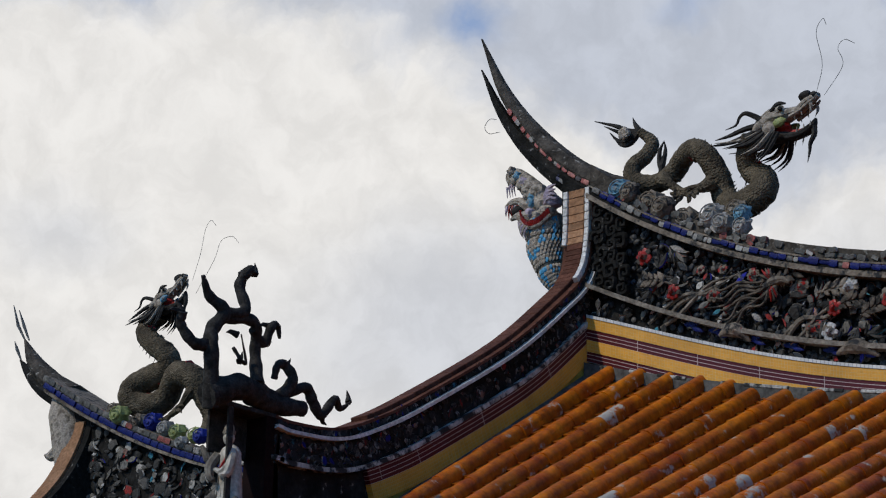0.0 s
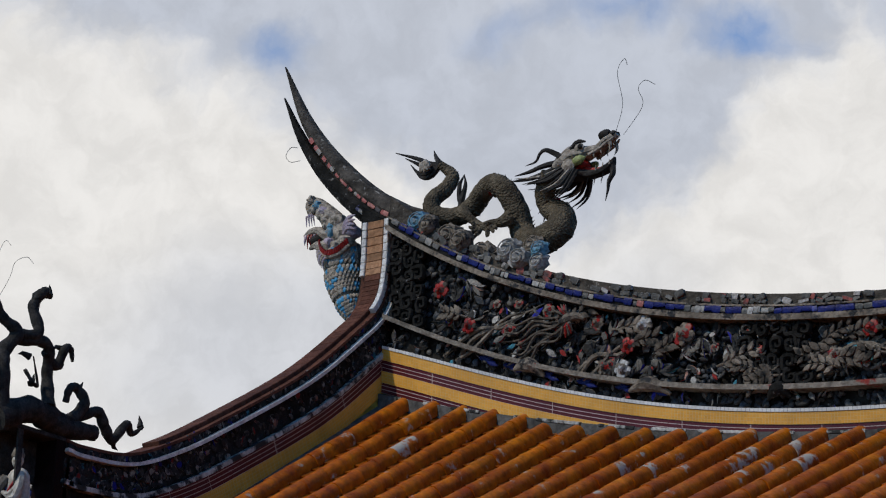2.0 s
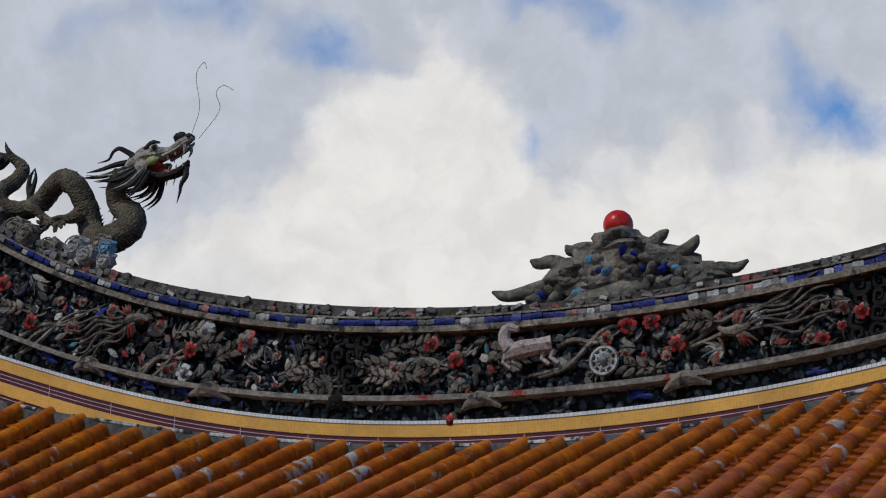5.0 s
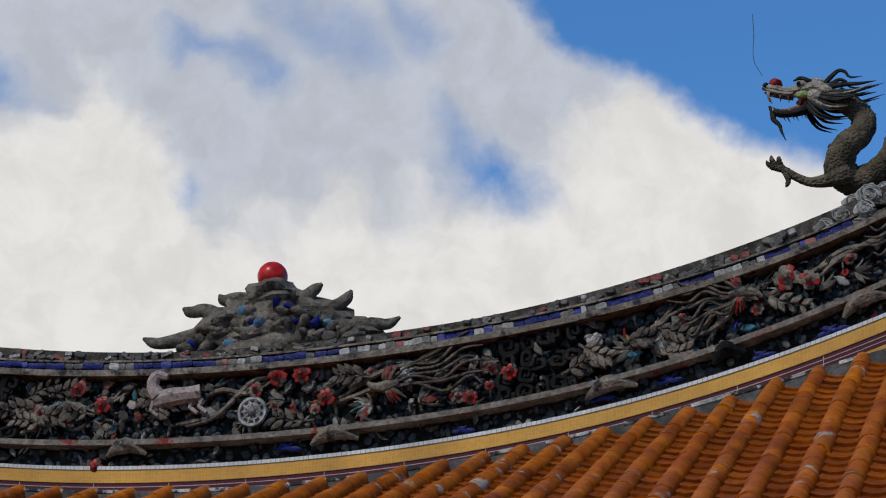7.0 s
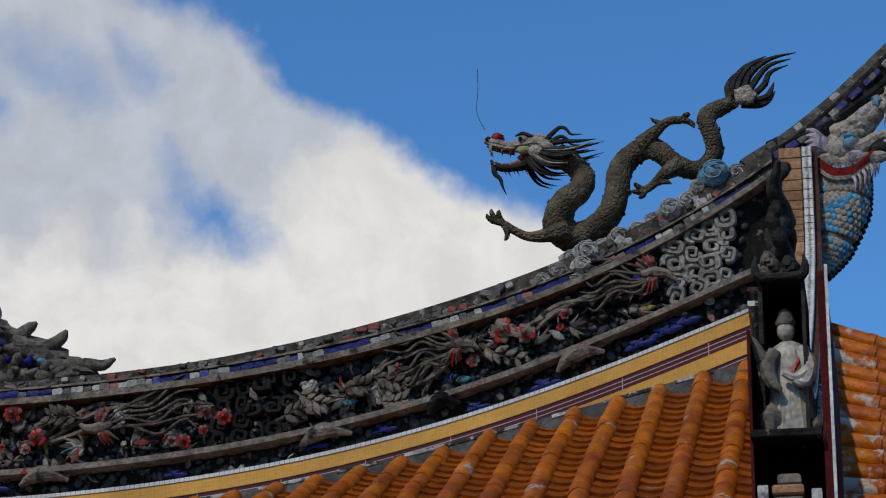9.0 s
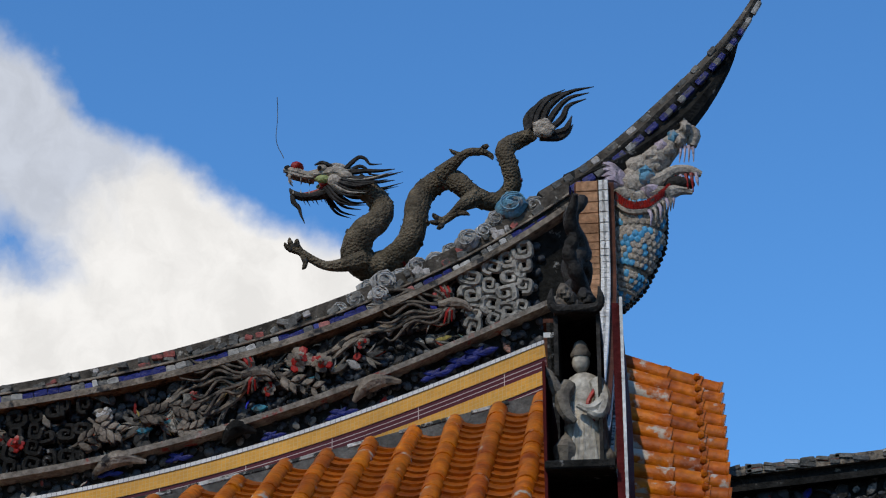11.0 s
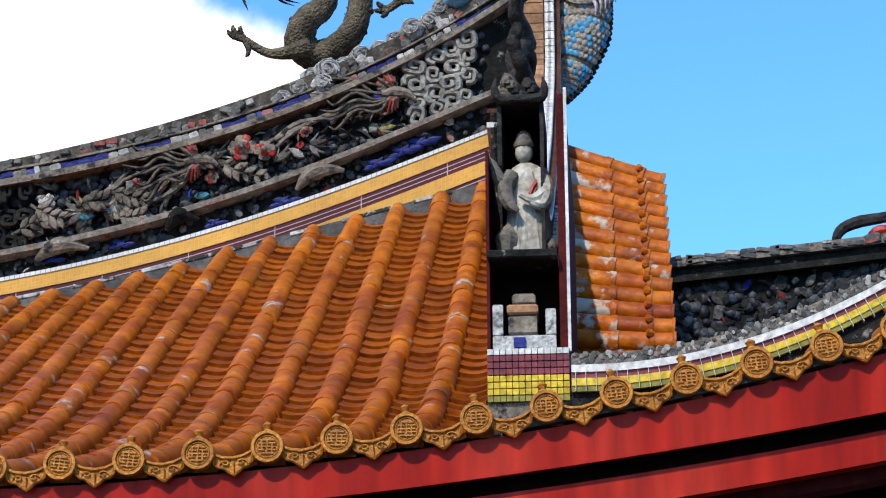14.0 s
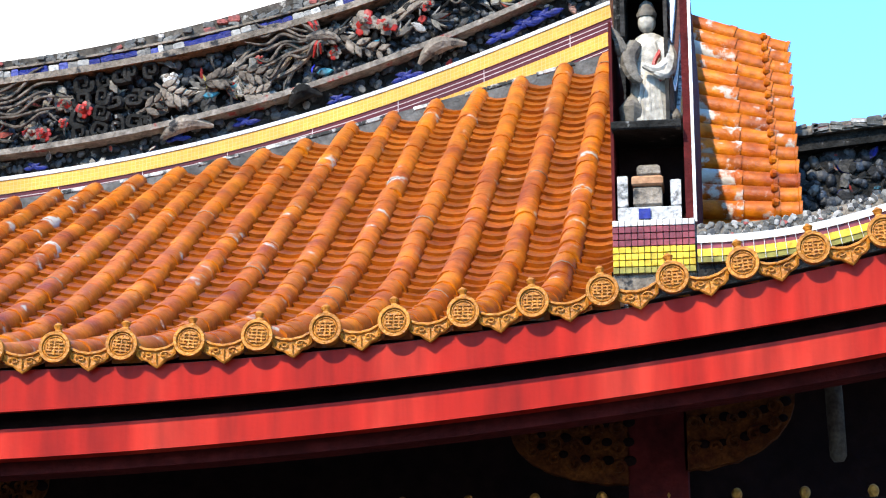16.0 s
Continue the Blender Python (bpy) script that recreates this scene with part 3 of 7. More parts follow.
rng = random.Random(4)
rest_b, rest_p = Geo(), Geo()
rows_x = [-0.536 - 0.2485 * i for i in range(1, 40)]
for x in rows_x:
    near = x > -3.4
    nearp = x > -1.7
    for y, s in down_slope(x, YE + 0.05, 0.235):
        if y + 0.2 > YR:
            continue
        m = Matrix.Translation((x + rng.uniform(-0.004, 0.004), y, roof(x, y) + 0.045)) @ Matrix.Rotation(s + rng.uniform(-0.02, 0.02), 4, "X") @ Matrix.Rotation(rng.uniform(-0.02, 0.02), 4, "Z")
        if near:
            part("barrel_tile", rng.choice([barrel_mesh] * 8 + [barrel_mortar]) if rng.random() > 0.03 else barrel_old, None, main_roof, m=m)
        else:
            rest_b.merge(barrel_geo, m, 1 if rng.random() < (0.10 if x < -5.5 else 0.04) else 0)
    for y, s in down_slope(x + 0.124, YE + 0.02, 0.135):
        m = Matrix.Translation((x + 0.124, y, roof(x + 0.124, y) + 0.0)) @ Matrix.Rotation(s + rng.uniform(-0.03, 0.03), 4, "X")
        if nearp:
            part("pan_tile", pan_mesh, None, main_roof, m=m)
        else:
            rest_p.merge(pan_geo, m)
part("barrel_tile_rows", rest_b, [m_tile, m_tileold], main_roof, "rows of orange glazed barrel tiles", kind="stuff")
part("pan_tile_rows", rest_p, m_pan, main_roof, "courses of orange pan tiles between the rows", kind="stuff")

# eave end tiles: a round medallion with a raised rim and a knob, and a leaf-shaped drip tile
g = Geo()
N = 20
vs, fs = [], []
for r, y in ((0.045, 0.10), (0.060, 0.0), (0.058, -0.008), (0.047, -0.008), (0.044, 0.002)):
    vs += [(math.cos(2 * math.pi * k / N) * r, y, math.sin(2 * math.pi * k / N) * r) for k in range(N)]
for j in range(4):
    fs += [(j * N + k, j * N + (k + 1) % N, (j + 1) * N + (k + 1) % N, (j + 1) * N + k) for k in range(N)]
fs.append(tuple(4 * N + k for k in range(N)))
g.add(vs, [q[::-1] for q in fs])
for x0, x1, z0, z1 in ((-0.026, 0.026, 0.021, 0.026), (-0.032, -0.006, 0.009, 0.014), (0.004, 0.033, 0.010, 0.015), (-0.030, 0.030, -0.003, 0.002), (-0.033, -0.010, -0.015, -0.010), (0.0, 0.032, -0.014, -0.009), (-0.024, 0.024, -0.027, -0.022),
                       (-0.022, -0.017, -0.012, 0.022), (0.015, 0.020, -0.024, 0.012), (-0.003, 0.002, -0.03, 0.03)):       # raised seal of short strokes
    g.box(x0, x1, -0.005, 0.003, z0, z1, m=Matrix.Rotation(0.12, 4, "Y"))
g.tube([(0.040 * math.cos(a), 0.0, 0.040 * math.sin(a)) for a in np.linspace(0, 6.2832, 20)], 0.0025, 5)
g.tube([(0, 0.05, 0.05), (0, 0.05, 0.068), (0, 0.05, 0.074), (0, 0.05, 0.09), (0, 0.05, 0.102)], [0.016, 0.016, 0.012, 0.019, 0.004], 10)
disc_mesh = mesh_of("round_end_tile", g, m_disc)
g = Geo()
outline = [(-0.078, 0.022), (-0.04, 0.006), (0, 0.0), (0.04, 0.006), (0.078, 0.022), (0.072, -0.014), (0.056, -0.028), (0.036, -0.034), (0.018, -0.05), (0, -0.062), (-0.018, -0.05), (-0.036, -0.034), (-0.056, -0.028), (-0.072, -0.014)]
n = len(outline)
vs = [(x, 0.0, z) for x, z in outline] + [(x, 0.016, z) for x, z in outline] + [(x * 0.82, 0.004, z * 0.78 - 0.004) for x, z in outline] + [(x * 0.88, -0.004, z * 0.86 - 0.002) for x, z in outline]
fs = [tuple(range(n, 2 * n))] + [(k, n + k, n + (k + 1) % n, (k + 1) % n) for k in range(n)]
fs += [(k, (k + 1) % n, 3 * n + (k + 1) % n, 3 * n + k) for k in range(n)] + [(3 * n + k, 3 * n + (k + 1) % n, 2 * n + (k + 1) % n, 2 * n + k) for k in range(n)]
fs.append(tuple(range(2 * n, 3 * n))[::-1])
g.add(vs, fs)
for sx in (-1, 1):        # scroll relief
    g.tube([(sx * (0.030 + 0.020 * math.cos(a) * (1 - a / 9)), -0.002, -0.014 + 0.012 * math.sin(a) * (1 - a / 9)) for a in np.linspace(0, 7, 16)], 0.003, 5)
g.tube([(0, -0.002, -0.01), (0, -0.002, -0.045)], [0.005, 0.002], 5)
g.tube([(-0.075, 0.0, 0.026), (-0.04, 0.0, 0.010), (0, 0.0, 0.004), (0.04, 0.0, 0.010), (0.075, 0.0, 0.026)], 0.006, 6)
drip_mesh = mesh_of("drip_tile", g, m_disc)
for i in range(-9, 39):
    x = -0.536 - 0.2485 * i
    tilt = math.atan(0.072 * max(0, x + 2.5))
    part("round_end_tile", disc_mesh, None, main_roof, m=Matrix.Translation((x, YE - 0.02, z_eave(x) + 0.055)) @ Matrix.Rotation(-tilt, 4, "Y") @ Matrix.Rotation(rng.uniform(-0.05, 0.05), 4, "Y"))
    xd = x + 0.124
    part("drip_tile", drip_mesh, None, main_roof, m=Matrix.Translation((xd, YE - 0.005, z_eave(xd) + 0.026)) @ Matrix.Rotation(-math.atan(0.072 * max(0, xd + 2.5)) + rng.uniform(-0.04, 0.04), 4, "Y"))

# ---- main ridge ----
g = Geo()
strip(g, -10.75, -0.42, 80, lambda x: min(z_roof(x), z_yel(x)) - 0.5, lambda x: z_pan(x) + 0.02, YR + 0.04, YR + 0.42)
main_ridge = thing("main_ridge", g, m_dark, "curved temple ridge with ceramic shard relief and mosaic bands", "roof ridge", kind="structure", smooth=False)


def band(name, lo, hi, y, mat, label="", x0=-10.44, x1=-0.60, depth=0.06, back=None):
    g = Geo()
    strip(g, x0, x1, 80, lo, hi, y, back if back else y + depth)
    ob = part(name, g, mat, main_ridge, label, smooth=False)
    uv_along(ob)
    me = ob.data
    lay = me.uv_layers[0]
    for lp in me.loops:
        co = me.vertices[lp.vertex_index].co
        lay.data[lp.index].uv = (co.x, co.z - lo(co.x))
    return ob


band("white_edge", lambda x: z_yel(x) - 0.024, z_yel, YR - 0.075, m_white, "white mosaic edging", depth=0.13)
band("yellow_band", lambda x: z_yel(x) - 0.105, lambda x: z_yel(x) - 0.024, YR - 0.07, m_yellow, "yellow mosaic band", depth=0.12)
band("maroon_band", lambda x: z_yel(x) - 0.185, lambda x: z_yel(x) - 0.105, YR - 0.064, m_maroon, "maroon mosaic lines with pale joints", depth=0.12)
band("yellow_band", lambda x: z_yel(x) - 0.27, lambda x: z_yel(x) - 0.185, YR - 0.07, m_yellow, "yellow mosaic band", depth=0.12)
band("maroon_band", lambda x: z_yel(x) - 0.345, lambda x: z_yel(x) - 0.27, YR - 0.064, m_maroon, "maroon mosaic lines with pale joints", depth=0.12)
band("cement_fillet", lambda x: z_roof(x) - 0.26, lambda x: z_roof(x) - 0.0, YR - 0.10, m_bed, "grey cement fillet above the tile rows", depth=0.15)
band("rail_moulding", lambda x: z_rail(x) - 0.035, z_rail, YR - 0.085, m_rail, "weathered red and grey rail", depth=0.14)
band("cornice_moulding", lambda x: z_pan(x) - 0.022, lambda x: z_pan(x) + 0.018, YR - 0.085, m_stone, "weathered cornice strip", depth=0.14)
band("frieze_ground", lambda x: z_pan(x) + 0.018, lambda x: z_pan(x) + 0.075, YR - 0.045, m_dark, depth=0.1)
band("bead_moulding", lambda x: z_pan(x) + 0.075, lambda x: z_pan(x) + 0.088, YR - 0.062, m_stone, "thin ochre bead moulding", depth=0.12)
CROWN_LO = lambda x: z_pan(x) + 0.088
CROWN_HI = lambda x: max(z_top(x), z_pan(x) + 0.14)
band("crown", CROWN_LO, CROWN_HI, YR - 0.03, m_crown, "blackened plaster crown of the ridge", back=YR + 0.46)

# broken plaster line along the head of the fillet
chips = Geo()
x = -10.4
while x < -0.62:
    w = rng.uniform(0.03, 0.16)
    if rng.random() < 0.62:
        sl = (z_roof(x + 0.05) - z_roof(x - 0.05)) / 0.1
        chips.box(-w / 2, w / 2, -0.006, 0.02, -0.012, 0.012, b=0.004, m=Matrix.Translation((x + w / 2, YR - 0.10, z_roof(x + w / 2) - 0.006)) @ Matrix.Rotation(-math.atan(sl), 4, "Y"))
    x += w
part("plaster_line", chips, m_whited, main_ridge, "broken white plaster line above the tiles", kind="stuff")
# shards along the frieze and crown
g = Geo()
g.box(-0.5, 0.5, -0.5, 0.5, -0.5, 0.5, b=0.16)
tess_geo, tess_mesh = g, mesh_of("shard", g, m_bandp)
tess_mesh2 = mesh_of("shard", g, m_topp)
m_bandi = material("frieze_shards_far", BANDC, 12, 0.4, "island", bump=0.4, spot=(0.06, 0.06, 0.055), spot_at=(0.55, 0.7), spot_scale=20)
m_topi = material("crown_shards_far", TOPC, 12, 0.6, "island", bump=0.5, spot=(0.05, 0.05, 0.045), spot_at=(0.5, 0.66), spot_scale=18)
m_cobalt = material("cobalt_shards", [(0.005, 0.007, 0.066), (0.009, 0.016, 0.125)], 14, 0.4, bump=0.3, spec=0.12)
tess_cobalt = mesh_of("shard", tess_geo, m_cobalt)
far_a, far_b = Geo(), Geo()
x = -10.4
runs = 0
while x < -0.75:
    blue = runs > 0
    runs = runs - 1 if runs > 0 else (rng.choice((2, 3, 4)) if rng.random() < (0.30 if x < -4.6 else 0.14) else 0)
    w = rng.uniform(0.05, 0.085) if blue else rng.uniform(0.03, 0.07)
    sl = (z_pan(x + 0.05) - z_pan(x - 0.05)) / 0.1
    tilt = Matrix.Rotation(-math.atan(sl) + rng.uniform(-0.12, 0.12), 4, "Y")
    m = Matrix.Translation((x + w / 2, YR - 0.045 + rng.uniform(-0.006, 0.006), z_pan(x) + 0.047 + rng.uniform(-0.006, 0.006))) @ tilt @ Matrix.Diagonal((w * rng.uniform(0.9, 1.1), 0.03, rng.uniform(0.036, 0.054), 1))
    if x > -5:
        part("shard", tess_cobalt if blue else tess_mesh, None, main_ridge, m=m)
    else:
        far_a.merge(tess_geo, m, 1 if blue else 0)
    hgt = CROWN_HI(x) - CROWN_LO(x)
    for row in (0.28, 0.66):
        if rng.random() < (0.35 if row < 0.5 else 0.6) or hgt < 0.03:
            continue
        m = Matrix.Translation((x + rng.uniform(0, 0.03), YR - 0.032 + rng.uniform(-0.006, 0.004), CROWN_LO(x) + hgt * row)) @ Matrix.Rotation(rng.uniform(-0.5, 0.5) - math.atan(sl), 4, "Y") @ Matrix.Diagonal((w * rng.uniform(0.7, 1.1), 0.035, min(0.055, hgt * 0.5) * rng.uniform(0.7, 1.15), 1))
        if x > -5:
            part("shard", tess_mesh2, None, main_ridge, m=m)
        else:
            far_b.merge(tess_geo, m)
    x += w
part("frieze_shards", far_a, [m_bandi, m_cobalt], main_ridge, "row of blue and grey shards", kind="stuff")
part("crown_shards", far_b, m_topi, main_ridge, "row of pale and pink shards", kind="stuff")

# ---- horns of the ridge ----
def horn(name, upper, lower, join, label):
    """A swallow-tail: the ridge's end sweeps up and splits into two blades."""
    base = thing(name, None, None, label, "ridge horn", group="ridge horns")
    g, h = Geo(), Geo()
    up = spline([(x, YR + 0.2, z) for x, z in upper], 22)
    low = spline([(x, YR + 0.2, z) for x, z in lower], 18)
    g.tube(up, lerps([0.105, 0.10, 0.085, 0.05, 0.006], 22), 8, 0, flat=1.5)
    h.tube(low, lerps([0.11, 0.10, 0.075, 0.04, 0.006], 18), 8, 0, flat=1.4)
    part("blade", g, m_crown, base, "sooty grey upper blade")
    part("blade", h, m_dark, base, "black lower blade")
    return base


# ---- relief pieces of the carved panel ----
def leaf_geo(kind):
    g = Geo()
    if kind == 0:       # pointed leaf with a midrib
        out = [(0, -0.5), (0.2, -0.25), (0.24, 0.05), (0.13, 0.32), (0, 0.52), (-0.13, 0.32), (-0.24, 0.05), (-0.2, -0.25)]
    elif kind == 1:     # broad shard
        out = [(-0.3, -0.4), (0.22, -0.45), (0.4, -0.05), (0.3, 0.38), (-0.1, 0.48), (-0.38, 0.2)]
    else:               # long curved frond
        out = [(-0.02, -0.5), (0.12, -0.3), (0.2, 0.0), (0.16, 0.3), (0.0, 0.55), (0.02, 0.25), (0.02, 0.0), (-0.06, -0.25)]
    n = len(out)
    vs = [(a, 0.16, b) for a, b in out] + [(a * 0.8, -0.06, b * 0.85) for a, b in out] + [(0.02, -0.16, 0.0)]
    fs = [(k, (k + 1) % n, n + (k + 1) % n, n + k) for k in range(n)] + [(n + k, n + (k + 1) % n, 2 * n) for k in range(n)]
    return g.add(vs, fs)


PEBBLE = [(0.0, (0.010, 0.011, 0.013)), (0.30, (0.022, 0.025, 0.029)), (0.55, (0.038, 0.041, 0.045)), (0.76, (0.062, 0.060, 0.056)), (0.90, (0.13, 0.12, 0.105)), (0.95, (0.03, 0.04, 0.055))]
m_pebble = material("blue_grey_pebble_shards", PEBBLE, 14, 0.45, "island", bump=0.4, spot=(0.02, 0.02, 0.018), spot_at=(0.55, 0.7), spot_scale=24)
m_rground = material("petal_shards", [(0.0, (0.10, 0.09, 0.075)), (0.30, (0.17, 0.15, 0.12)), (0.52, (0.055, 0.05, 0.045)), (0.70, (0.30, 0.27, 0.225)), (0.86, (0.22, 0.045, 0.03)), (0.93, (0.045, 0.15, 0.17)), (0.96, (0.28, 0.22, 0.06))], 12, 0.6, "island", bump=0.5, spot=(0.03, 0.03, 0.027), spot_at=(0.5, 0.66), spot_scale=22)
leaf_g = [leaf_geo(k) for k in range(3)]
leaf_m = [mesh_of("relief_leaf", q, m_relief_ob) for q in leaf_g]
far_r, far_l, pebbles = Geo(), Geo(), Geo()
# rounded dark shards set close together as a ground
for i in range(2600):
    x = rng.uniform(-10.38, -0.78)
    low = i % 5 == 0
    lo, hi = (z_yel(x) + 0.01, z_rail(x) - 0.04) if low else (z_rail(x) + 0.01, z_pan(x) - 0.03)
    r = rng.uniform(0.016, 0.034)
    turn = Matrix.Rotation(rng.uniform(0, 3.14), 4, "Y") @ Matrix.Diagonal((1.0, 0.55, rng.uniform(0.6, 1.0), 1))
    pebbles.ball((0, 0, 0), r, 0, Matrix.Translation((x, YR + 0.035 - rng.uniform(0, 0.02), rng.uniform(lo, hi))) @ turn, 7, 5)
part("pebble_ground", pebbles, m_pebble, main_ridge, "close-set rounded blue-grey shards", kind="stuff")


def in_fret(x):
    return x < -9.98 or x > -1.12 or -7.6 < x < -7.0 or -3.95 < x < -3.4


# single petals and leaves, denser and paler towards -X
count = 0
for i in range(900):
    x = rng.uniform(-10.38, -6.4) if i < 560 else rng.uniform(-6.7, -0.78)
    low = i % 6 == 0
    lo, hi = (z_yel(x), z_rail(x) - 0.03) if low else (z_rail(x) + 0.02, z_pan(x) - 0.05)
    if in_fret(x) and not low and rng.random() < 0.85:
        continue
    z = rng.uniform(lo, hi)
    s = rng.choice((0.05, 0.065, 0.085, 0.11)) * (0.8 if low else 1)
    k = rng.choice((0, 0, 1, 2, 2))
    m = Matrix.Translation((x, YR + 0.015 - rng.uniform(0, 0.05), z)) @ Matrix.Rotation(rng.uniform(0, 6.28), 4, "Y") @ Matrix.Rotation(rng.uniform(-0.5, 0.5), 4, "X") @ Matrix.Diagonal((s, s * 0.55, s, 1))
    if x > -3.4 and count < 300:
        part("relief_leaf", leaf_m[k], None, main_ridge, m=m)
        count += 1
    else:
        (far_l if x < -6.7 else far_r).merge(leaf_g[k], m)
# fans of petals and fronds
for i in range(64):
    x = rng.uniform(-9.95, -1.2)
    if in_fret(x):
        continue
    z = rng.uniform(z_rail(x) + 0.05, z_pan(x) - 0.08)
    a0, sgn = rng.uniform(0, 6.28), rng.choice((-1, 1))
    for k in range(rng.choice((4, 5, 6))):
        s = rng.uniform(0.09, 0.15)
        m = Matrix.Translation((x, YR - 0.03, z)) @ Matrix.Rotation(a0 + sgn * k * 0.36, 4, "Y") @ Matrix.Translation((0, 0, s * 0.5)) @ Matrix.Rotation(rng.uniform(-0.25, 0.1), 4, "X") @ Matrix.Diagonal((s * 0.7, s * 0.45, s, 1))
        zt = (m @ Vector((0, 0, 0.5))).z
        if z_rail(x) < zt < z_pan(x) - 0.02:
            (far_l if x < -6.7 else far_r).merge(leaf_g[2 if k % 3 else 0], m)
part("relief_ground", far_l, m_relief, main_ridge, "pale and grey ceramic shard flowers and leaves", kind="stuff")
part("relief_ground", far_r, m_rground, main_ridge, "dense ceramic shard leaves, petals and fronds", kind="stuff")
# cobalt leaves under the rail
for x, z, w in ((-9.55, 6.62, 0.13), (-9.35, 6.53, 0.12), (-9.05, 6.42, 0.12), (-8.75, 6.33, 0.12), (-8.45, 6.23, 0.11), (-8.2, 6.18, 0.11), (-5.25, 5.80, 0.12), (-4.15, 5.84, 0.10), (-3.3, 5.98, 0.10), (-2.9, 6.06, 0.11), (-2.35, 6.16, 0.10), (-1.95, 6.29, 0.13), (-1.25, 6.58, 0.14), (-1.15, 6.63, 0.15), (-1.4, 6.51, 0.13)):
    g = Geo()
    for k in range(5):
        g.merge(leaf_g[0], Matrix.Rotation(math.pi / 2 + 0.5 * math.sin(k * 2.3), 4, "Y") @ Matrix.Translation((0.01 * math.sin(k * 5), -0.006 * k, (k - 2) * w * 0.22)) @ Matrix.Diagonal((w * 0.6, w * 0.3, w * 0.75, 1)))
    zz = min(max(z, z_yel(x) + 0.04), z_rail(x) - 0.06)
    part("cobalt_leaf", g, m_cobalt, main_ridge, "cobalt blue ceramic leaf", m=Matrix.Translation((x, YR - 0.02, zz)) @ Matrix.Rotation(-math.atan((z_rail(x + 0.1) - z_rail(x - 0.1)) / 0.2), 4, "Y"))


def squarish(c):
    return math.copysign(abs(c) ** 0.55, c)


def spiral(turns=1.6, r=0.05, w=0.014, n=22):
    g = Geo()
    g.tube([(r * (1 - 0.8 * k / n) * squarish(math.cos(turns * 6.283 * k / n)), 0, r * (1 - 0.8 * k / n) * squarish(math.sin(turns * 6.283 * k / n))) for k in range(n + 1)], lerps([w, w, w * 0.6], n + 1), 6)
    return g


# square frets and scrolls at the panel's ends and dividers
m_fretl = material("pale_fret_plaster", [(0.13, 0.12, 0.10), (0.34, 0.315, 0.27)], 10, 0.8, bump=0.5, spot=(0.04, 0.038, 0.033), spot_at=(0.54, 0.66), spot_scale=16)
fret_light = mesh_of("fret_scroll", spiral(1.45, 0.06, 0.021), m_fretl)
fret_dark = mesh_of("fret_scroll", spiral(1.3, 0.056, 0.021), m_dark)
for x0, x1, me, hgt in ((-1.22, -0.80, fret_light, 1), (-10.40, -10.02, fret_dark, 1), (-7.58, -7.02, fret_dark, 1), (-3.92, -3.42, fret_dark, 1)):
    nx = int((x1 - x0) / 0.10)
    for i in range(nx):
        x = x0 + 0.05 + i * 0.10
        lo, hi = z_rail(x) + 0.05, z_pan(x) - 0.07
        nz = max(2, int((hi - lo) / 0.10))
        for j in range(nz + 1):
            m = Matrix.Translation((x + rng.uniform(-0.02, 0.02), YR - 0.02 - rng.uniform(0, 0.02), lo + (hi - lo) * j / nz + rng.uniform(-0.012, 0.012))) @ Matrix.Rotation(rng.choice((0, 1.57, 3.14, 4.71)) + rng.uniform(-0.3, 0.3), 4, "Y") @ Matrix.Diagonal((rng.choice((-1, 1)) * rng.uniform(0.75, 1.15), 1.25, rng.uniform(0.75, 1.15), 1))
            part("fret_scroll", me, None, main_ridge, m=m)


def flower(r, petals=7):
    """A full peony: three rings of cupped, overlapping petals."""
    g = Geo()
    for ring, (rr, tilt, sc, n) in enumerate(((0.60, 0.15, 0.62, petals + 1), (0.38, 0.65, 0.52, petals), (0.17, 1.1, 0.40, 5))):
        for k in range(n):
            a = 6.283 * (k + 0.5 * ring) / n + 0.2 * math.sin(3.0 * k + ring)
            sz = sc * (1 + 0.15 * math.sin(5.1 * k))
            g.merge(leaf_g[1], Matrix.Rotation(a, 4, "Y") @ Matrix.Translation((0, -0.17 * ring * r, rr * r)) @ Matrix.Rotation(-tilt, 4, "X") @ Matrix.Diagonal((sz * r * 1.5, r * 0.45, sz * r * 1.5, 1)), mat=0 if k % 4 or ring == 2 else 1)
    return g


m_sooty = material("sooty_petal", [(0.03, 0.024, 0.02), (0.09, 0.075, 0.06)], 14, 0.7, bump=0.4)
fl_g = flower(1.0)
flower_kinds = {"red": mesh_of("flower", fl_g, [m_red, m_sooty]), "pale": mesh_of("flower", fl_g, [m_pearl, m_stone]), "grey": mesh_of("flower", fl_g, [m_stone, m_red])}
FLOWERS = [("red", -9.95, 7.05, .06), ("red", -9.70, 6.75, .055), ("red", -8.41, 6.41, .055), ("pale", -8.30, 6.53, .065), ("grey", -7.99, 6.42, .075), ("pale", -8.45, 6.25, .06),
           ("red", -6.65, 6.26, .055), ("red", -6.48, 6.14, .055), ("grey", -6.9, 6.13, .05), ("red", -5.33, 6.25, .06), ("red", -5.17, 6.25, .06), ("red", -5.01, 6.09, .055),
           ("red", -3.86, 6.17, .05), ("grey", -2.2, 6.62, .075), ("grey", -2.07, 6.60, .06), ("pale", -4.5, 6.2, .05), ("grey", -1.35, 6.98, .06),
           ("red", -6.5, 5.74, .05), ("red", -4.1, 6.03, .045)]
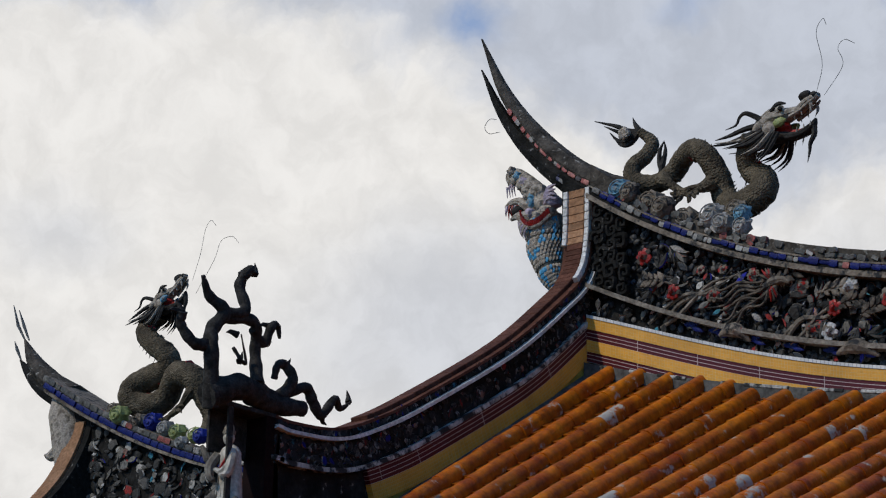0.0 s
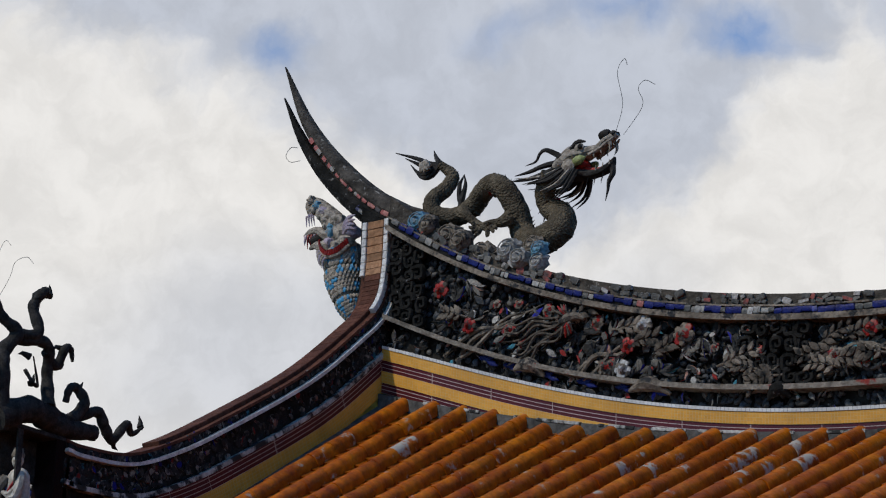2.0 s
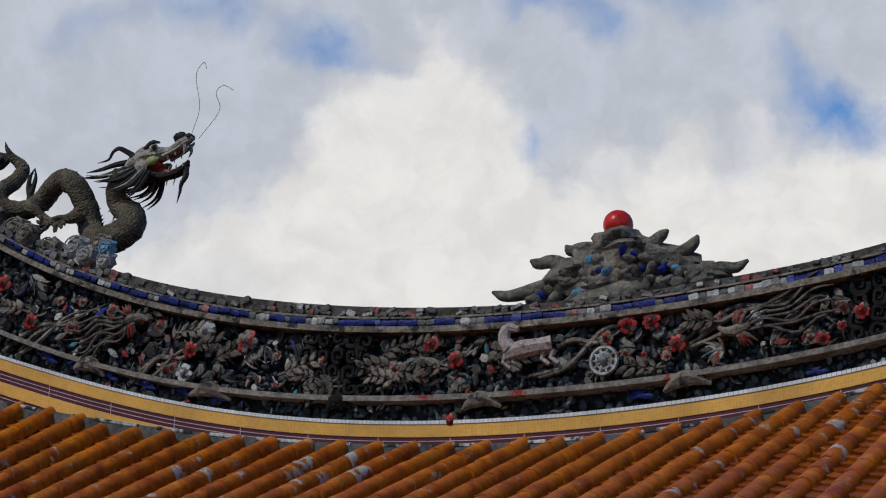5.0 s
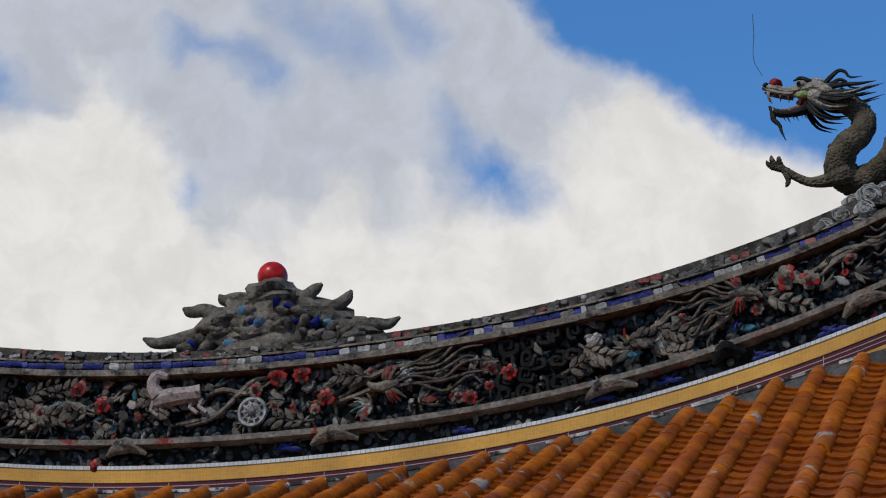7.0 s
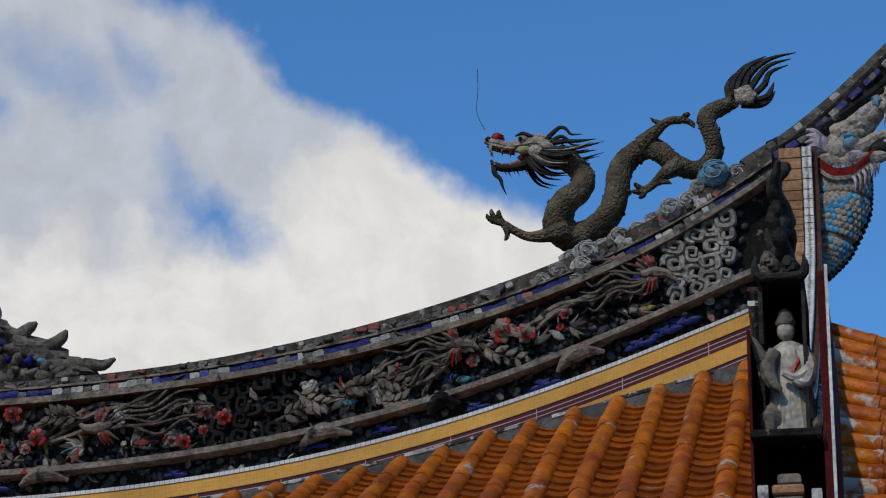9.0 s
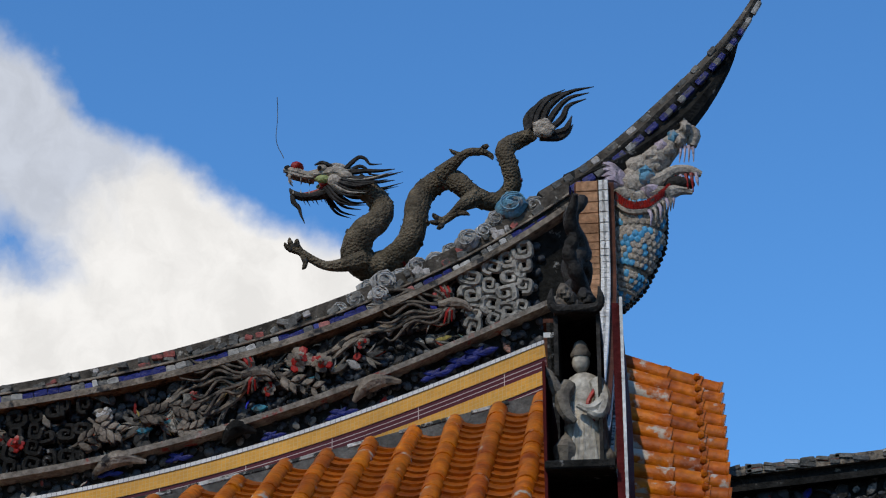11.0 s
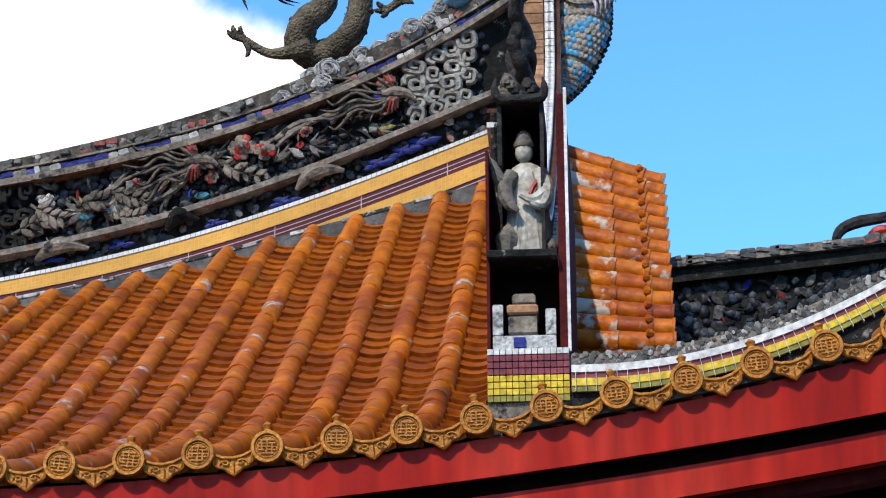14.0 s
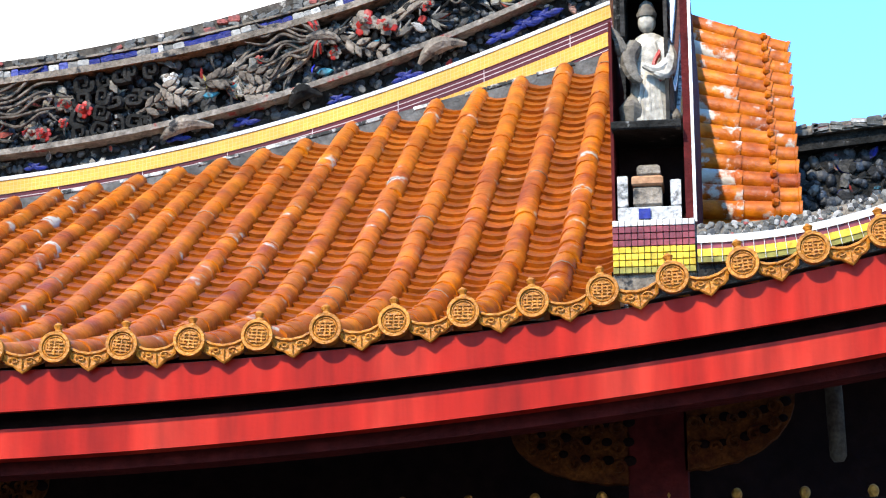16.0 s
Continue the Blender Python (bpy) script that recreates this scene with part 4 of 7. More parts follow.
for kind, x, z, r in FLOWERS:
    part("flower", flower_kinds[kind], None, main_ridge, {"red": "red ceramic flower", "pale": "off-white shard flower", "grey": "grey and red flower"}[kind],
         m=Matrix.Translation((x, YR - 0.065, z)) @ Matrix.Rotation(rng.uniform(0, 6), 4, "Y") @ Matrix.Scale(r * 1.1, 4))
for k in range(34):
    x = rng.uniform(-9.9, -1.25)
    z = rng.uniform(z_rail(x) + 0.06, z_pan(x) - 0.08)
    kind = rng.choice(("grey", "pale", "grey", "grey", "grey", "grey", "red"))
    part("flower", flower_kinds[kind], None, main_ridge, m=Matrix.Translation((x, YR - 0.035, z)) @ Matrix.Rotation(rng.uniform(0, 6), 4, "Y") @ Matrix.Scale(rng.uniform(0.03, 0.06) * (0.7 if kind == "red" else 1), 4))
# branches that run through the relief
for x0, z0, x1, z1 in ((-5.95, 6.02, -5.3, 6.28), (-4.95, 6.08, -4.1, 6.42), (-2.75, 6.30, -2.3, 6.66), (-2.1, 6.62, -1.5, 6.92), (-9.9, 6.55, -9.2, 6.82), (-8.9, 6.2, -8.3, 6.5), (-3.2, 6.2, -2.8, 6.55), (-7.0, 6.02, -6.3, 6.22)):
    for k in range(3):
        dz, dx = rng.uniform(-0.10, 0.10), rng.uniform(-0.1, 0.1)
        pts = spline([(x0 + dx, YR, z0 + dz * 0.4), (x0 * 0.65 + x1 * 0.35, YR - 0.03, z0 * 0.65 + z1 * 0.35 + dz), (x0 * 0.3 + x1 * 0.7, YR - 0.03, z0 * 0.3 + z1 * 0.7 - dz * 0.5), (x1 + dx, YR, z1 + dz * 0.5)], 14)
        g = Geo()
        g.tube(pts, lerps([0.014, 0.018, 0.012, 0.005], 14), 6)
        part("branch", g, m_stone, main_ridge, "grey curving branch in relief")
# leafy sprigs
m_sprig = material("sooty_leaf_plaster", [(0.05, 0.040, 0.031), (0.165, 0.136, 0.105)], 11, 0.8, bump=0.5, spot=(0.02, 0.02, 0.018), spot_at=(0.5, 0.62), spot_scale=16)
sprig_mats = (m_sprig, m_stone, m_sprig, m_sprig)
for k in range(26):
    x = rng.uniform(-9.95, -1.3)
    z = rng.uniform(z_rail(x) + 0.06, z_pan(x) - 0.12)
    g = Geo()
    L, bend = rng.uniform(0.16, 0.30), rng.uniform(-0.4, 0.4)
    c = spline([(0, 0, 0), (L * 0.5, -0.02, bend * L * 0.4), (L, 0, bend * L * 0.2)], 10)
    g.tube(c, lerps([0.010, 0.008, 0.004], 10), 5)
    for i in range(2, 10, 2):
        for sd in (-1, 1):
            sl = rng.uniform(0.06, 0.11)
            g.merge(leaf_g[0], Matrix.Translation(c[i]) @ Matrix.Rotation(math.pi / 2 + sd * 0.75, 4, "Y") @ Matrix.Translation((0, -0.015, sl * 0.5)) @ Matrix.Diagonal((sl * 0.95, sl * 0.5, sl, 1)))
    part("sprig", g, rng.choice(sprig_mats), main_ridge, m=Matrix.Translation((x, YR - 0.04, z)) @ Matrix.Rotation(rng.choice((0, math.pi)) + rng.uniform(-0.5, 0.5), 4, "Y"))


def phoenix(bx, bz, tx, tz):
    """A bird with a fan of long wavy tail plumes."""
    g = Geo()
    d = Vector((tx - bx, 0, tz - bz))
    u = Vector((-d.z, 0, d.x)).normalized()
    f = d.normalized()
    b = Vector((bx, YR - 0.07, bz))
    for k in range(7):
        o = (k - 3) * 0.022
        wv = 0.022 + 0.016 * math.sin(2.7 * k + bx)
        p = [b + u * o * 0.3, b + d * 0.25 + u * (o * 1.1 + wv), b + d * 0.5 + u * (o * 1.7 - wv), b + d * 0.75 + u * (o * 2.2 + wv), b + d * (0.85 + 0.09 * (k % 3)) + u * (o * 2.6 - 0.4 * wv)]
        g.tube(spline(p, 18), lerps([0.006, 0.009, 0.011, 0.010, 0.004], 18), 6, 0)
    g.tube(spline([b + f * 0.08, b, b - f * 0.07 + u * 0.02, b - f * 0.11 + u * 0.06], 10), lerps([0.02, 0.04, 0.026, 0.012], 10), 8, 2)
    for sd in (-1, 1):
        for k in range(5):
            a = 0.5 + 0.28 * k
            v = f * math.cos(a) * 0.5 + u * sd * math.sin(a)
            v.normalize()
            e = b + v * (0.15 - 0.012 * k)
            g.tube([b + v * 0.02, (b + e) / 2 + Vector((0, -0.02, 0)), e], [0.012, 0.015, 0.004], 5, 1 if k % 2 else 0)
    part("phoenix_relief", g, [m_sprig, m_red, m_stone], main_ridge, "grey and red phoenix with long plumes in relief")


for q in ((-4.62, 6.13, -3.97, 6.31), (-1.30, 6.93, -1.78, 6.88), (-2.46, 6.55, -2.88, 6.47), (-8.87, 6.67, -9.38, 6.52)):
    phoenix(*q)
m_horse = material("pale_pink_glaze", [(0.24, 0.19, 0.165), (0.42, 0.335, 0.295)], 14, 0.55, bump=0.4, spot=(0.07, 0.06, 0.05), spot_at=(0.56, 0.68), spot_scale=20)
# pale horse figure and reclining frieze animals, plain lumps
g = Geo()
g.tube(spline([(-6.06, YR - 0.05, 6.10), (-5.97, YR - 0.07, 6.12), (-5.85, YR - 0.07, 6.13), (-5.77, YR - 0.05, 6.14)], 10), lerps([0.045, 0.062, 0.052, 0.06], 10), 8)
g.tube(spline([(-6.04, YR - 0.07, 6.13), (-6.08, YR - 0.08, 6.20), (-6.05, YR - 0.08, 6.265), (-5.98, YR - 0.08, 6.25)], 8), lerps([0.05, 0.042, 0.038, 0.02], 8), 8)
for dx in (-0.02, 0.05, 0.24, 0.30):
    g.tube([(-6.05 + dx, YR - 0.06, 6.10), (-6.07 + dx, YR - 0.06, 6.05), (-6.02 + dx, YR - 0.06, 6.01)], [0.026, 0.018, 0.014], 6)
part("horse_relief", g, m_horse, main_ridge, "pale pink ceramic horse in relief", m=Matrix.Translation((-0.06, 0, 0.035)))
g = Geo()
for rr, rt in ((0.085, 0.014), (0.05, 0.010)):
    g.tube([(rr * math.cos(a), -0.01, rr * math.sin(a)) for a in np.linspace(0, 6.2832, 26)], rt, 6)
for k in range(10):
    a = k * 0.6283
    g.tube([(0.02 * math.cos(a), -0.01, 0.02 * math.sin(a)), (0.08 * math.cos(a), -0.01, 0.08 * math.sin(a))], [0.012, 0.009], 5)
g.ball((0, -0.02, 0), (0.03, 0.03, 0.03), 0, None, 9, 6)
g.ball((0, 0.02, 0), (0.085, 0.03, 0.085), 0, None, 14, 7)
part("wheel_relief", g, m_cloud, main_ridge, "grey spoked wheel in relief", m=Matrix.Translation((-5.48, YR - 0.05, 6.03)))
for x, w, c in ((-9.2, 0.13, m_stone), (-8.25, 0.16, m_stone), (-6.3, 0.13, m_stone), (-4.95, 0.15, m_stone), (-3.25, 0.16, m_stone), (-1.75, 0.15, m_stone), (-2.55, 0.1, m_dark), (-7.3, 0.08, m_dark)):
    z = (z_yel(x) + z_rail(x)) / 2 + 0.02
    sl = math.atan((z_rail(x + 0.1) - z_rail(x - 0.1)) / 0.2)
    g = Geo()
    g.tube(spline([(-w, 0, -0.03), (-w * 0.5, -0.01, 0.015), (0, -0.02, 0.03), (w * 0.5, -0.01, 0.015), (w, 0, -0.02)], 12), lerps([0.012, 0.045, 0.055, 0.035, 0.012], 12), 8)
    part("fish_relief", g, c, main_ridge, "weathered grey fish in relief under the rail", m=Matrix.Translation((x, YR - 0.04, z)) @ Matrix.Rotation(-sl, 4, "Y"))

horn_left = horn("ridge_horn", [(-10.25, 7.66), (-10.6, 7.83), (-11.0, 8.17), (-11.4, 8.67), (-11.67, 9.22)], [(-10.4, 7.66), (-10.75, 7.83), (-11.15, 8.17), (-11.45, 8.55), (-11.665, 8.96)], 0, "blackened plaster swallow-tail ridge horn with two blades")
horn_right = horn("ridge_horn", [(-0.75, 7.62), (-0.4, 7.85), (0.02, 8.24), (0.42, 8.70), (0.74, 9.25)], [(-0.6, 7.72), (-0.25, 7.89), (0.1, 8.15), (0.35, 8.48), (0.47, 8.74)], 0, "blackened plaster swallow-tail ridge horn with blue shards")
m_shardp = material("pink_shards", [(0.0, (0.34, 0.10, 0.085)), (0.35, (0.4, 0.16, 0.13)), (0.7, (0.28, 0.25, 0.22)), (0.85, (0.07, 0.06, 0.06))], 12, 0.5, "object", bump=0.4)
shard_pink = mesh_of("shard", tess_geo, m_shardp)
m_shardb = material("cobalt_and_grey_shards", [(0.0, (0.010, 0.014, 0.11)), (0.5, (0.014, 0.02, 0.16)), (0.68, (0.24, 0.23, 0.21)), (0.86, (0.10, 0.095, 0.085))], 12, 0.45, "object", bump=0.4, spot=(0.06, 0.055, 0.05), spot_at=(0.5, 0.66), spot_scale=20)
shard_blue = mesh_of("shard", tess_geo, m_shardb)


def horn_shards(ob, pts, i0, i1, n, me, off, size):
    c = spline([(x, 0, z) for x, z in pts], 60)
    for k in range(n):
        i = int(i0 + (i1 - i0) * k / n)
        t = (c[i + 1] - c[i]).normalized()
        nr = Vector((-t.z, 0, t.x))
        p = c[i] + nr * off
        part("shard", me, None, ob, m=Matrix.Translation((p.x, YR + 0.2 - 0.155 * (1 - i / 85), p.z)) @ Matrix.Rotation(-math.atan2(t.z, t.x), 4, "Y") @ Matrix.Diagonal((size * rng.uniform(0.8, 1.1), 0.026, 0.048 * (1.1 - i / 110), 1)))


LEFT_H = [(-10.25, 7.66), (-10.6, 7.83), (-11.0, 8.17), (-11.4, 8.67), (-11.67, 9.22)]
RIGHT_H = [(-0.75, 7.62), (-0.4, 7.85), (0.02, 8.24), (0.42, 8.70), (0.74, 9.25)]
horn_shards(horn_left, LEFT_H, 12, 42, 18, shard_pink, 0.02, 0.05)
horn_shards(horn_left, LEFT_H, 2, 22, 14, shard_blue, 0.10, 0.06)
horn_shards(horn_right, RIGHT_H, 2, 52, 36, shard_blue, -0.042, 0.055)
horn_shards(horn_right, RIGHT_H, 4, 44, 11, tess_mesh2, 0.03, 0.06)


g = Geo()
g.tube(spline([(-11.40, YR + 0.1, 8.36), (-11.50, YR + 0.1, 8.37), (-11.545, YR + 0.1, 8.43), (-11.50, YR + 0.1, 8.485), (-11.43, YR + 0.1, 8.47)], 18), 0.0025, 5)
part("wire", g, m_wire, horn_left, "thin curled wire")


# ---- dragons ----
def dragon_head(g, at, face, pitch, s, turn=0.0):
    """A roaring head with horns, mane and beard. Slots: 0 scales, 1 pale shards, 2 horn, 3 green, 4 wire, 5 red."""
    m = Matrix.Translation(at) @ Matrix.Rotation(turn, 4, "Z") @ Matrix.Diagonal((face, 1, 1, 1)) @ Matrix.Rotation(-pitch, 4, "Y") @ Matrix.Scale(s, 4)
    g.ball((0.20, 0, 0.03), (0.25, 0.17, 0.17), 0, m, 12, 8, 0.25)
    g.tube(spline([(0.05, 0, 0.10), (0.26, 0, 0.15), (0.46, 0, 0.13), (0.66, 0, 0.12), (0.84, 0, 0.18), (1.0, 0, 0.21)], 16), lerps([0.11, 0.125, 0.10, 0.062, 0.07, 0.035], 16), 10, 1, m, 1.35)
    g.tube(spline([(0.02, 0, 0.17), (0.22, 0, 0.235), (0.40, 0, 0.205), (0.54, 0, 0.165)], 12), lerps([0.06, 0.075, 0.06, 0.03], 12), 9, 1, m, 1.7)
    g.ball((0.81, 0, 0.255), (0.10, 0.105, 0.075), 5 if face < 0 else 2, m, 10, 7, 0.35)
    g.ball((0.95, 0, 0.225), (0.055, 0.085, 0.05), 2, m, 9, 6, 0.3)
    g.tube(spline([(0.20, 0, -0.09), (0.42, 0, -0.17), (0.60, 0, -0.215), (0.75, 0, -0.21), (0.86, 0, -0.16), (0.91, 0, -0.09)], 16), lerps([0.09, 0.075, 0.055, 0.06, 0.045, 0.015], 16), 9, 2, m, 1.4)
    g.tube(spline([(0.42, 0, -0.10), (0.60, 0, -0.175), (0.78, 0, -0.175), (0.88, 0, -0.11)], 10), lerps([0.05, 0.045, 0.03, 0.006], 10), 7, 5, m, 1.3)
    g.ball((0.34, 0, -0.02), (0.15, 0.11, 0.09), 5, m, 9, 6)
    for sy in (-1, 1):
        g.ball((0.42, sy * 0.15, 0.0), (0.115, 0.05, 0.065), 3, m, 9, 6, 0.25)
        g.ball((0.26, sy * 0.165, -0.02), (0.105, 0.05, 0.095), 1, m, 9, 7, 0.15)
        g.tube(spline([(0.56, sy * 0.09, 0.05), (0.72, sy * 0.08, 0.075), (0.88, sy * 0.08, 0.12), (0.97, sy * 0.06, 0.16)], 10), lerps([0.03, 0.028, 0.026, 0.015], 10), 6, 1, m)
        g.ball((0.44, sy * 0.12, 0.19), (0.075, 0.05, 0.055), 1, m, 9, 6, 0.2)
        g.ball((0.475, sy * 0.155, 0.18), 0.034, 2, m, 8, 6)
        g.tube(spline([(0.30, sy * 0.12, 0.22), (0.44, sy * 0.14, 0.265), (0.55, sy * 0.12, 0.235)], 8), lerps([0.03, 0.036, 0.012], 8), 6, 2, m)
        g.tube(spline([(0.12, sy * 0.08, 0.17), (0.0, sy * 0.13, 0.28), (-0.10, sy * 0.16, 0.345), (-0.19, sy * 0.17, 0.315), (-0.26, sy * 0.18, 0.225), (-0.43, sy * 0.2, 0.22)], 16), lerps([0.042, 0.036, 0.03, 0.024, 0.018, 0.004], 16), 6, 2, m)
        g.tube(spline([(0.10, sy * 0.12, 0.10), (-0.14, sy * 0.17, 0.12), (-0.38, sy * 0.2, 0.11), (-0.62, sy * 0.2, 0.14)], 12), lerps([0.05, 0.04, 0.028, 0.005], 12), 6, 2, m)
        g.ball((0.10, sy * 0.18, 0.06), (0.10, 0.04, 0.055), 1, m, 8, 6, 0.4)
        for k in range(11):
            u = k / 10
            root = (0.06 + 0.34 * u, sy * (0.15 + 0.02 * (k % 2)), 0.04 - 0.17 * u)
            tip = (-0.74 + 0.76 * u, sy * (0.20 + 0.03 * (k % 3)), 0.10 - 0.58 * u ** 1.4 + 0.03 * math.sin(4.0 * k))
            mid = (root[0] * 0.5 + tip[0] * 0.5 + 0.03, sy * 0.22, root[2] * 0.5 + tip[2] * 0.5 - 0.07)
            g.tube(spline([root, mid, tip], 10), lerps([0.024, 0.026, 0.017, 0.003], 10), 5, 1 if k % 5 == 2 else 2, m)
        for x, z in ((0.62, 0.05), (0.74, 0.07)):
            g.tube([(x, sy * 0.07, z), (x + 0.01, sy * 0.07, z - 0.07)], [0.018, 0.003], 5, 1, m)
        for x in (0.62, 0.74, 0.85):
            g.tube([(x, sy * 0.06, -0.19), (x + 0.01, sy * 0.06, -0.12)], [0.016, 0.003], 5, 1, m)
        g.tube(spline([(0.90, sy * 0.07, 0.15), (0.91, sy * 0.07, 0.05), (0.86, sy * 0.06, -0.03)], 8), lerps([0.03, 0.022, 0.003], 8), 5, 1, m)
    g.tube(spline([(0.86, 0, -0.18), (0.85, 0, -0.30), (0.77, 0, -0.39), (0.74, 0, -0.50), (0.68, 0, -0.64)], 12), lerps([0.045, 0.04, 0.03, 0.02, 0.004], 12), 6, 2, m)
    for k in range(6):
        g.tube([(0.42 + 0.06 * k, 0.03 * (-1) ** k, -0.20 - 0.012 * k), (0.37 + 0.06 * k, 0.04 * (-1) ** k, -0.31 - 0.01 * k)], [0.014, 0.002], 4, 2, m)


def dragon(name, spine, radii, head, legs, fins, whiskers, label, yc=14.1, knob=None, cheek=None):
    """spine from tail to neck; legs: a path and the ends of its toes; fins: flame-like tufts; knob: pale root of the tail's tuft."""
    g = Geo()
    n = 110
    c = spline([(x, yc + 0.05 * math.sin(i * 1.3), z) for i, (x, z) in enumerate(spine)], n)
    r = [v * (1 + 0.03 * math.sin(i * 2.1)) for i, v in enumerate(lerps(radii, n))]
    g.tube(c, r, 14, 0)
    for i in range(6, n - 6, 2):
        t = (c[i + 1] - c[i - 1]).normalized()
        nr = Vector((-t.z, 0, t.x)) * (1 if head[1] > 0 else -1)
        up = 0.032 if head[1] > 0 and i > n * 0.55 else 0.008
        g.tube([c[i] + nr * r[i] * 0.85, c[i] + nr * (r[i] + up) - t * 0.014], [0.011, 0.001], 4, 2)
        if i % 4 == 0:      # belly plates
            g.tube([c[i] - nr * r[i] * 0.90 + Vector((0, -r[i] * 0.45, 0)), c[i] - nr * r[i] * 1.02, c[i] - nr * r[i] * 0.90 + Vector((0, r[i] * 0.45, 0))], [0.010, 0.014, 0.010], 5, 5 if i % 24 == 0 else 0)
    for leg, toes in legs:
        q = spline([(x, yc + dy, z) for x, dy, z in leg], 16)
        g.tube(q, lerps([0.062, 0.044, 0.030, 0.026, 0.026], 16), 8, 0)
        e = q[-1]
        for x, z in toes:
            d = Vector((x, e.y - 0.03, z)) - e
            bow = Vector((-d.z, 0, d.x)) * 0.16
            g.tube(spline([e, e + d * 0.55 + bow, e + d * 0.85 + bow * 0.7, e + d], 9), lerps([0.020, 0.017, 0.016, 0.004], 9), 6, 0)
            g.ball(e + d * 0.55 + bow, 0.019, 2, None, 7, 5)
    for q in fins:
        p = spline([(x, yc + 0.015 * k, z) for k, (x, z) in enumerate(q)], 14)
        g.tube(p, lerps([0.022, 0.022, 0.016, 0.003], 14), 6, 2)
    if knob:
        (kx, kz), kr = knob
        for k in range(5):
            g.ball((kx + kr * 0.5 * math.cos(k * 1.3), yc - 0.05, kz + kr * 0.5 * math.sin(k * 1.3)), (kr * 0.7, kr * 0.5, kr * 0.6), 1, None, 9, 6, 0.4)
    (hx, hz), face, pitch, s = head
    dragon_head(g, (hx, yc, hz), face, pitch, s, turn=-0.12 * face)
    for q in whiskers:
        g.tube(spline([(x, yc - 0.03, z) for x, z in q], 18), 0.0022, 4, 4)
    return thing(name, g, [m_body, m_bone, m_horn, cheek or m_green, m_wire, m_red], label, "dragon statue", group="ridge dragons")


SP_L = [(-10.17, 8.12), (-10.09, 8.03), (-10.13, 7.93), (-10.20, 7.84), (-10.18, 7.73), (-10.03, 7.69), (-9.90, 7.76), (-9.80, 7.83), (-9.67, 7.86), (-9.56, 7.79), (-9.50, 7.64), (-9.47, 7.49), (-9.36, 7.37), (-9.21, 7.36), (-9.10, 7.43), (-9.13, 7.54), (-9.24, 7.63), (-9.25, 7.73), (-9.17, 7.83)]
dragon("dragon_statue", SP_L, [0.03, 0.05, 0.058, 0.062, 0.065, 0.07, 0.075, 0.075, 0.075, 0.08, 0.085, 0.09, 0.10, 0.105, 0.105, 0.095, 0.08, 0.072, 0.075], ((-9.12, 7.84), 1, 0.13, 0.53),
       [([(-9.92, -0.05, 7.68), (-9.85, -0.10, 7.63), (-9.76, -0.1, 7.56), (-9.68, -0.1, 7.51)], [(-9.57, 7.47), (-9.60, 7.45), (-9.66, 7.43), (-9.62, 7.53)]),
        ([(-9.49, -0.06, 7.57), (-9.56, -0.1, 7.53), (-9.64, -0.1, 7.54), (-9.72, -0.1, 7.53)], [(-9.83, 7.50), (-9.81, 7.54), (-9.79, 7.58), (-9.76, 7.46)])],
       [[(-9.97, 7.76), (-10.0, 7.84), (-10.01, 7.94), (-9.98, 8.02)], [(-9.98, 7.76), (-9.97, 7.84), (-9.96, 7.93), (-9.98, 8.01)], [(-9.85, 7.82), (-9.80, 7.91), (-9.76, 7.955), (-9.69, 7.96)], [(-9.88, 7.80), (-9.82, 7.89), (-9.78, 7.95), (-9.71, 7.98)],
        [(-10.17, 8.12), (-10.28, 8.08), (-10.38, 8.10), (-10.47, 8.19)], [(-10.17, 8.12), (-10.28, 8.15), (-10.40, 8.22), (-10.61, 8.31)], [(-10.17, 8.12), (-10.27, 8.11), (-10.38, 8.17), (-10.52, 8.25)], [(-10.16, 8.12), (-10.26, 8.05), (-10.36, 8.07), (-10.44, 8.16)], [(-10.15, 8.11), (-10.20, 8.16), (-10.23, 8.20), (-10.26, 8.26)]],
       [[(-8.647, 8.058), (-8.594, 8.252), (-8.638, 8.496), (-8.581, 8.588), (-8.556, 8.536)], [(-8.586, 8.018), (-8.432, 8.202), (-8.468, 8.336), (-8.414, 8.389), (-8.331, 8.34)]],
       "dark scaled roaring dragon statue with wire whiskers", knob=((-10.27, 8.11), 0.045))
SP_R = [(-0.82, 8.12), (-0.89, 8.11), (-0.96, 8.07), (-0.995, 8.00), (-0.97, 7.91), (-0.95, 7.80), (-1.01, 7.72), (-1.10, 7.69), (-1.21, 7.73), (-1.29, 7.81), (-1.38, 7.85), (-1.48, 7.80), (-1.53, 7.69), (-1.54, 7.54), (-1.59, 7.41), (-1.71, 7.33), (-1.83, 7.31), (-1.90, 7.38), (-1.86, 7.49), (-1.77, 7.58), (-1.75, 7.69), (-1.81, 7.78), (-1.91, 7.84)]
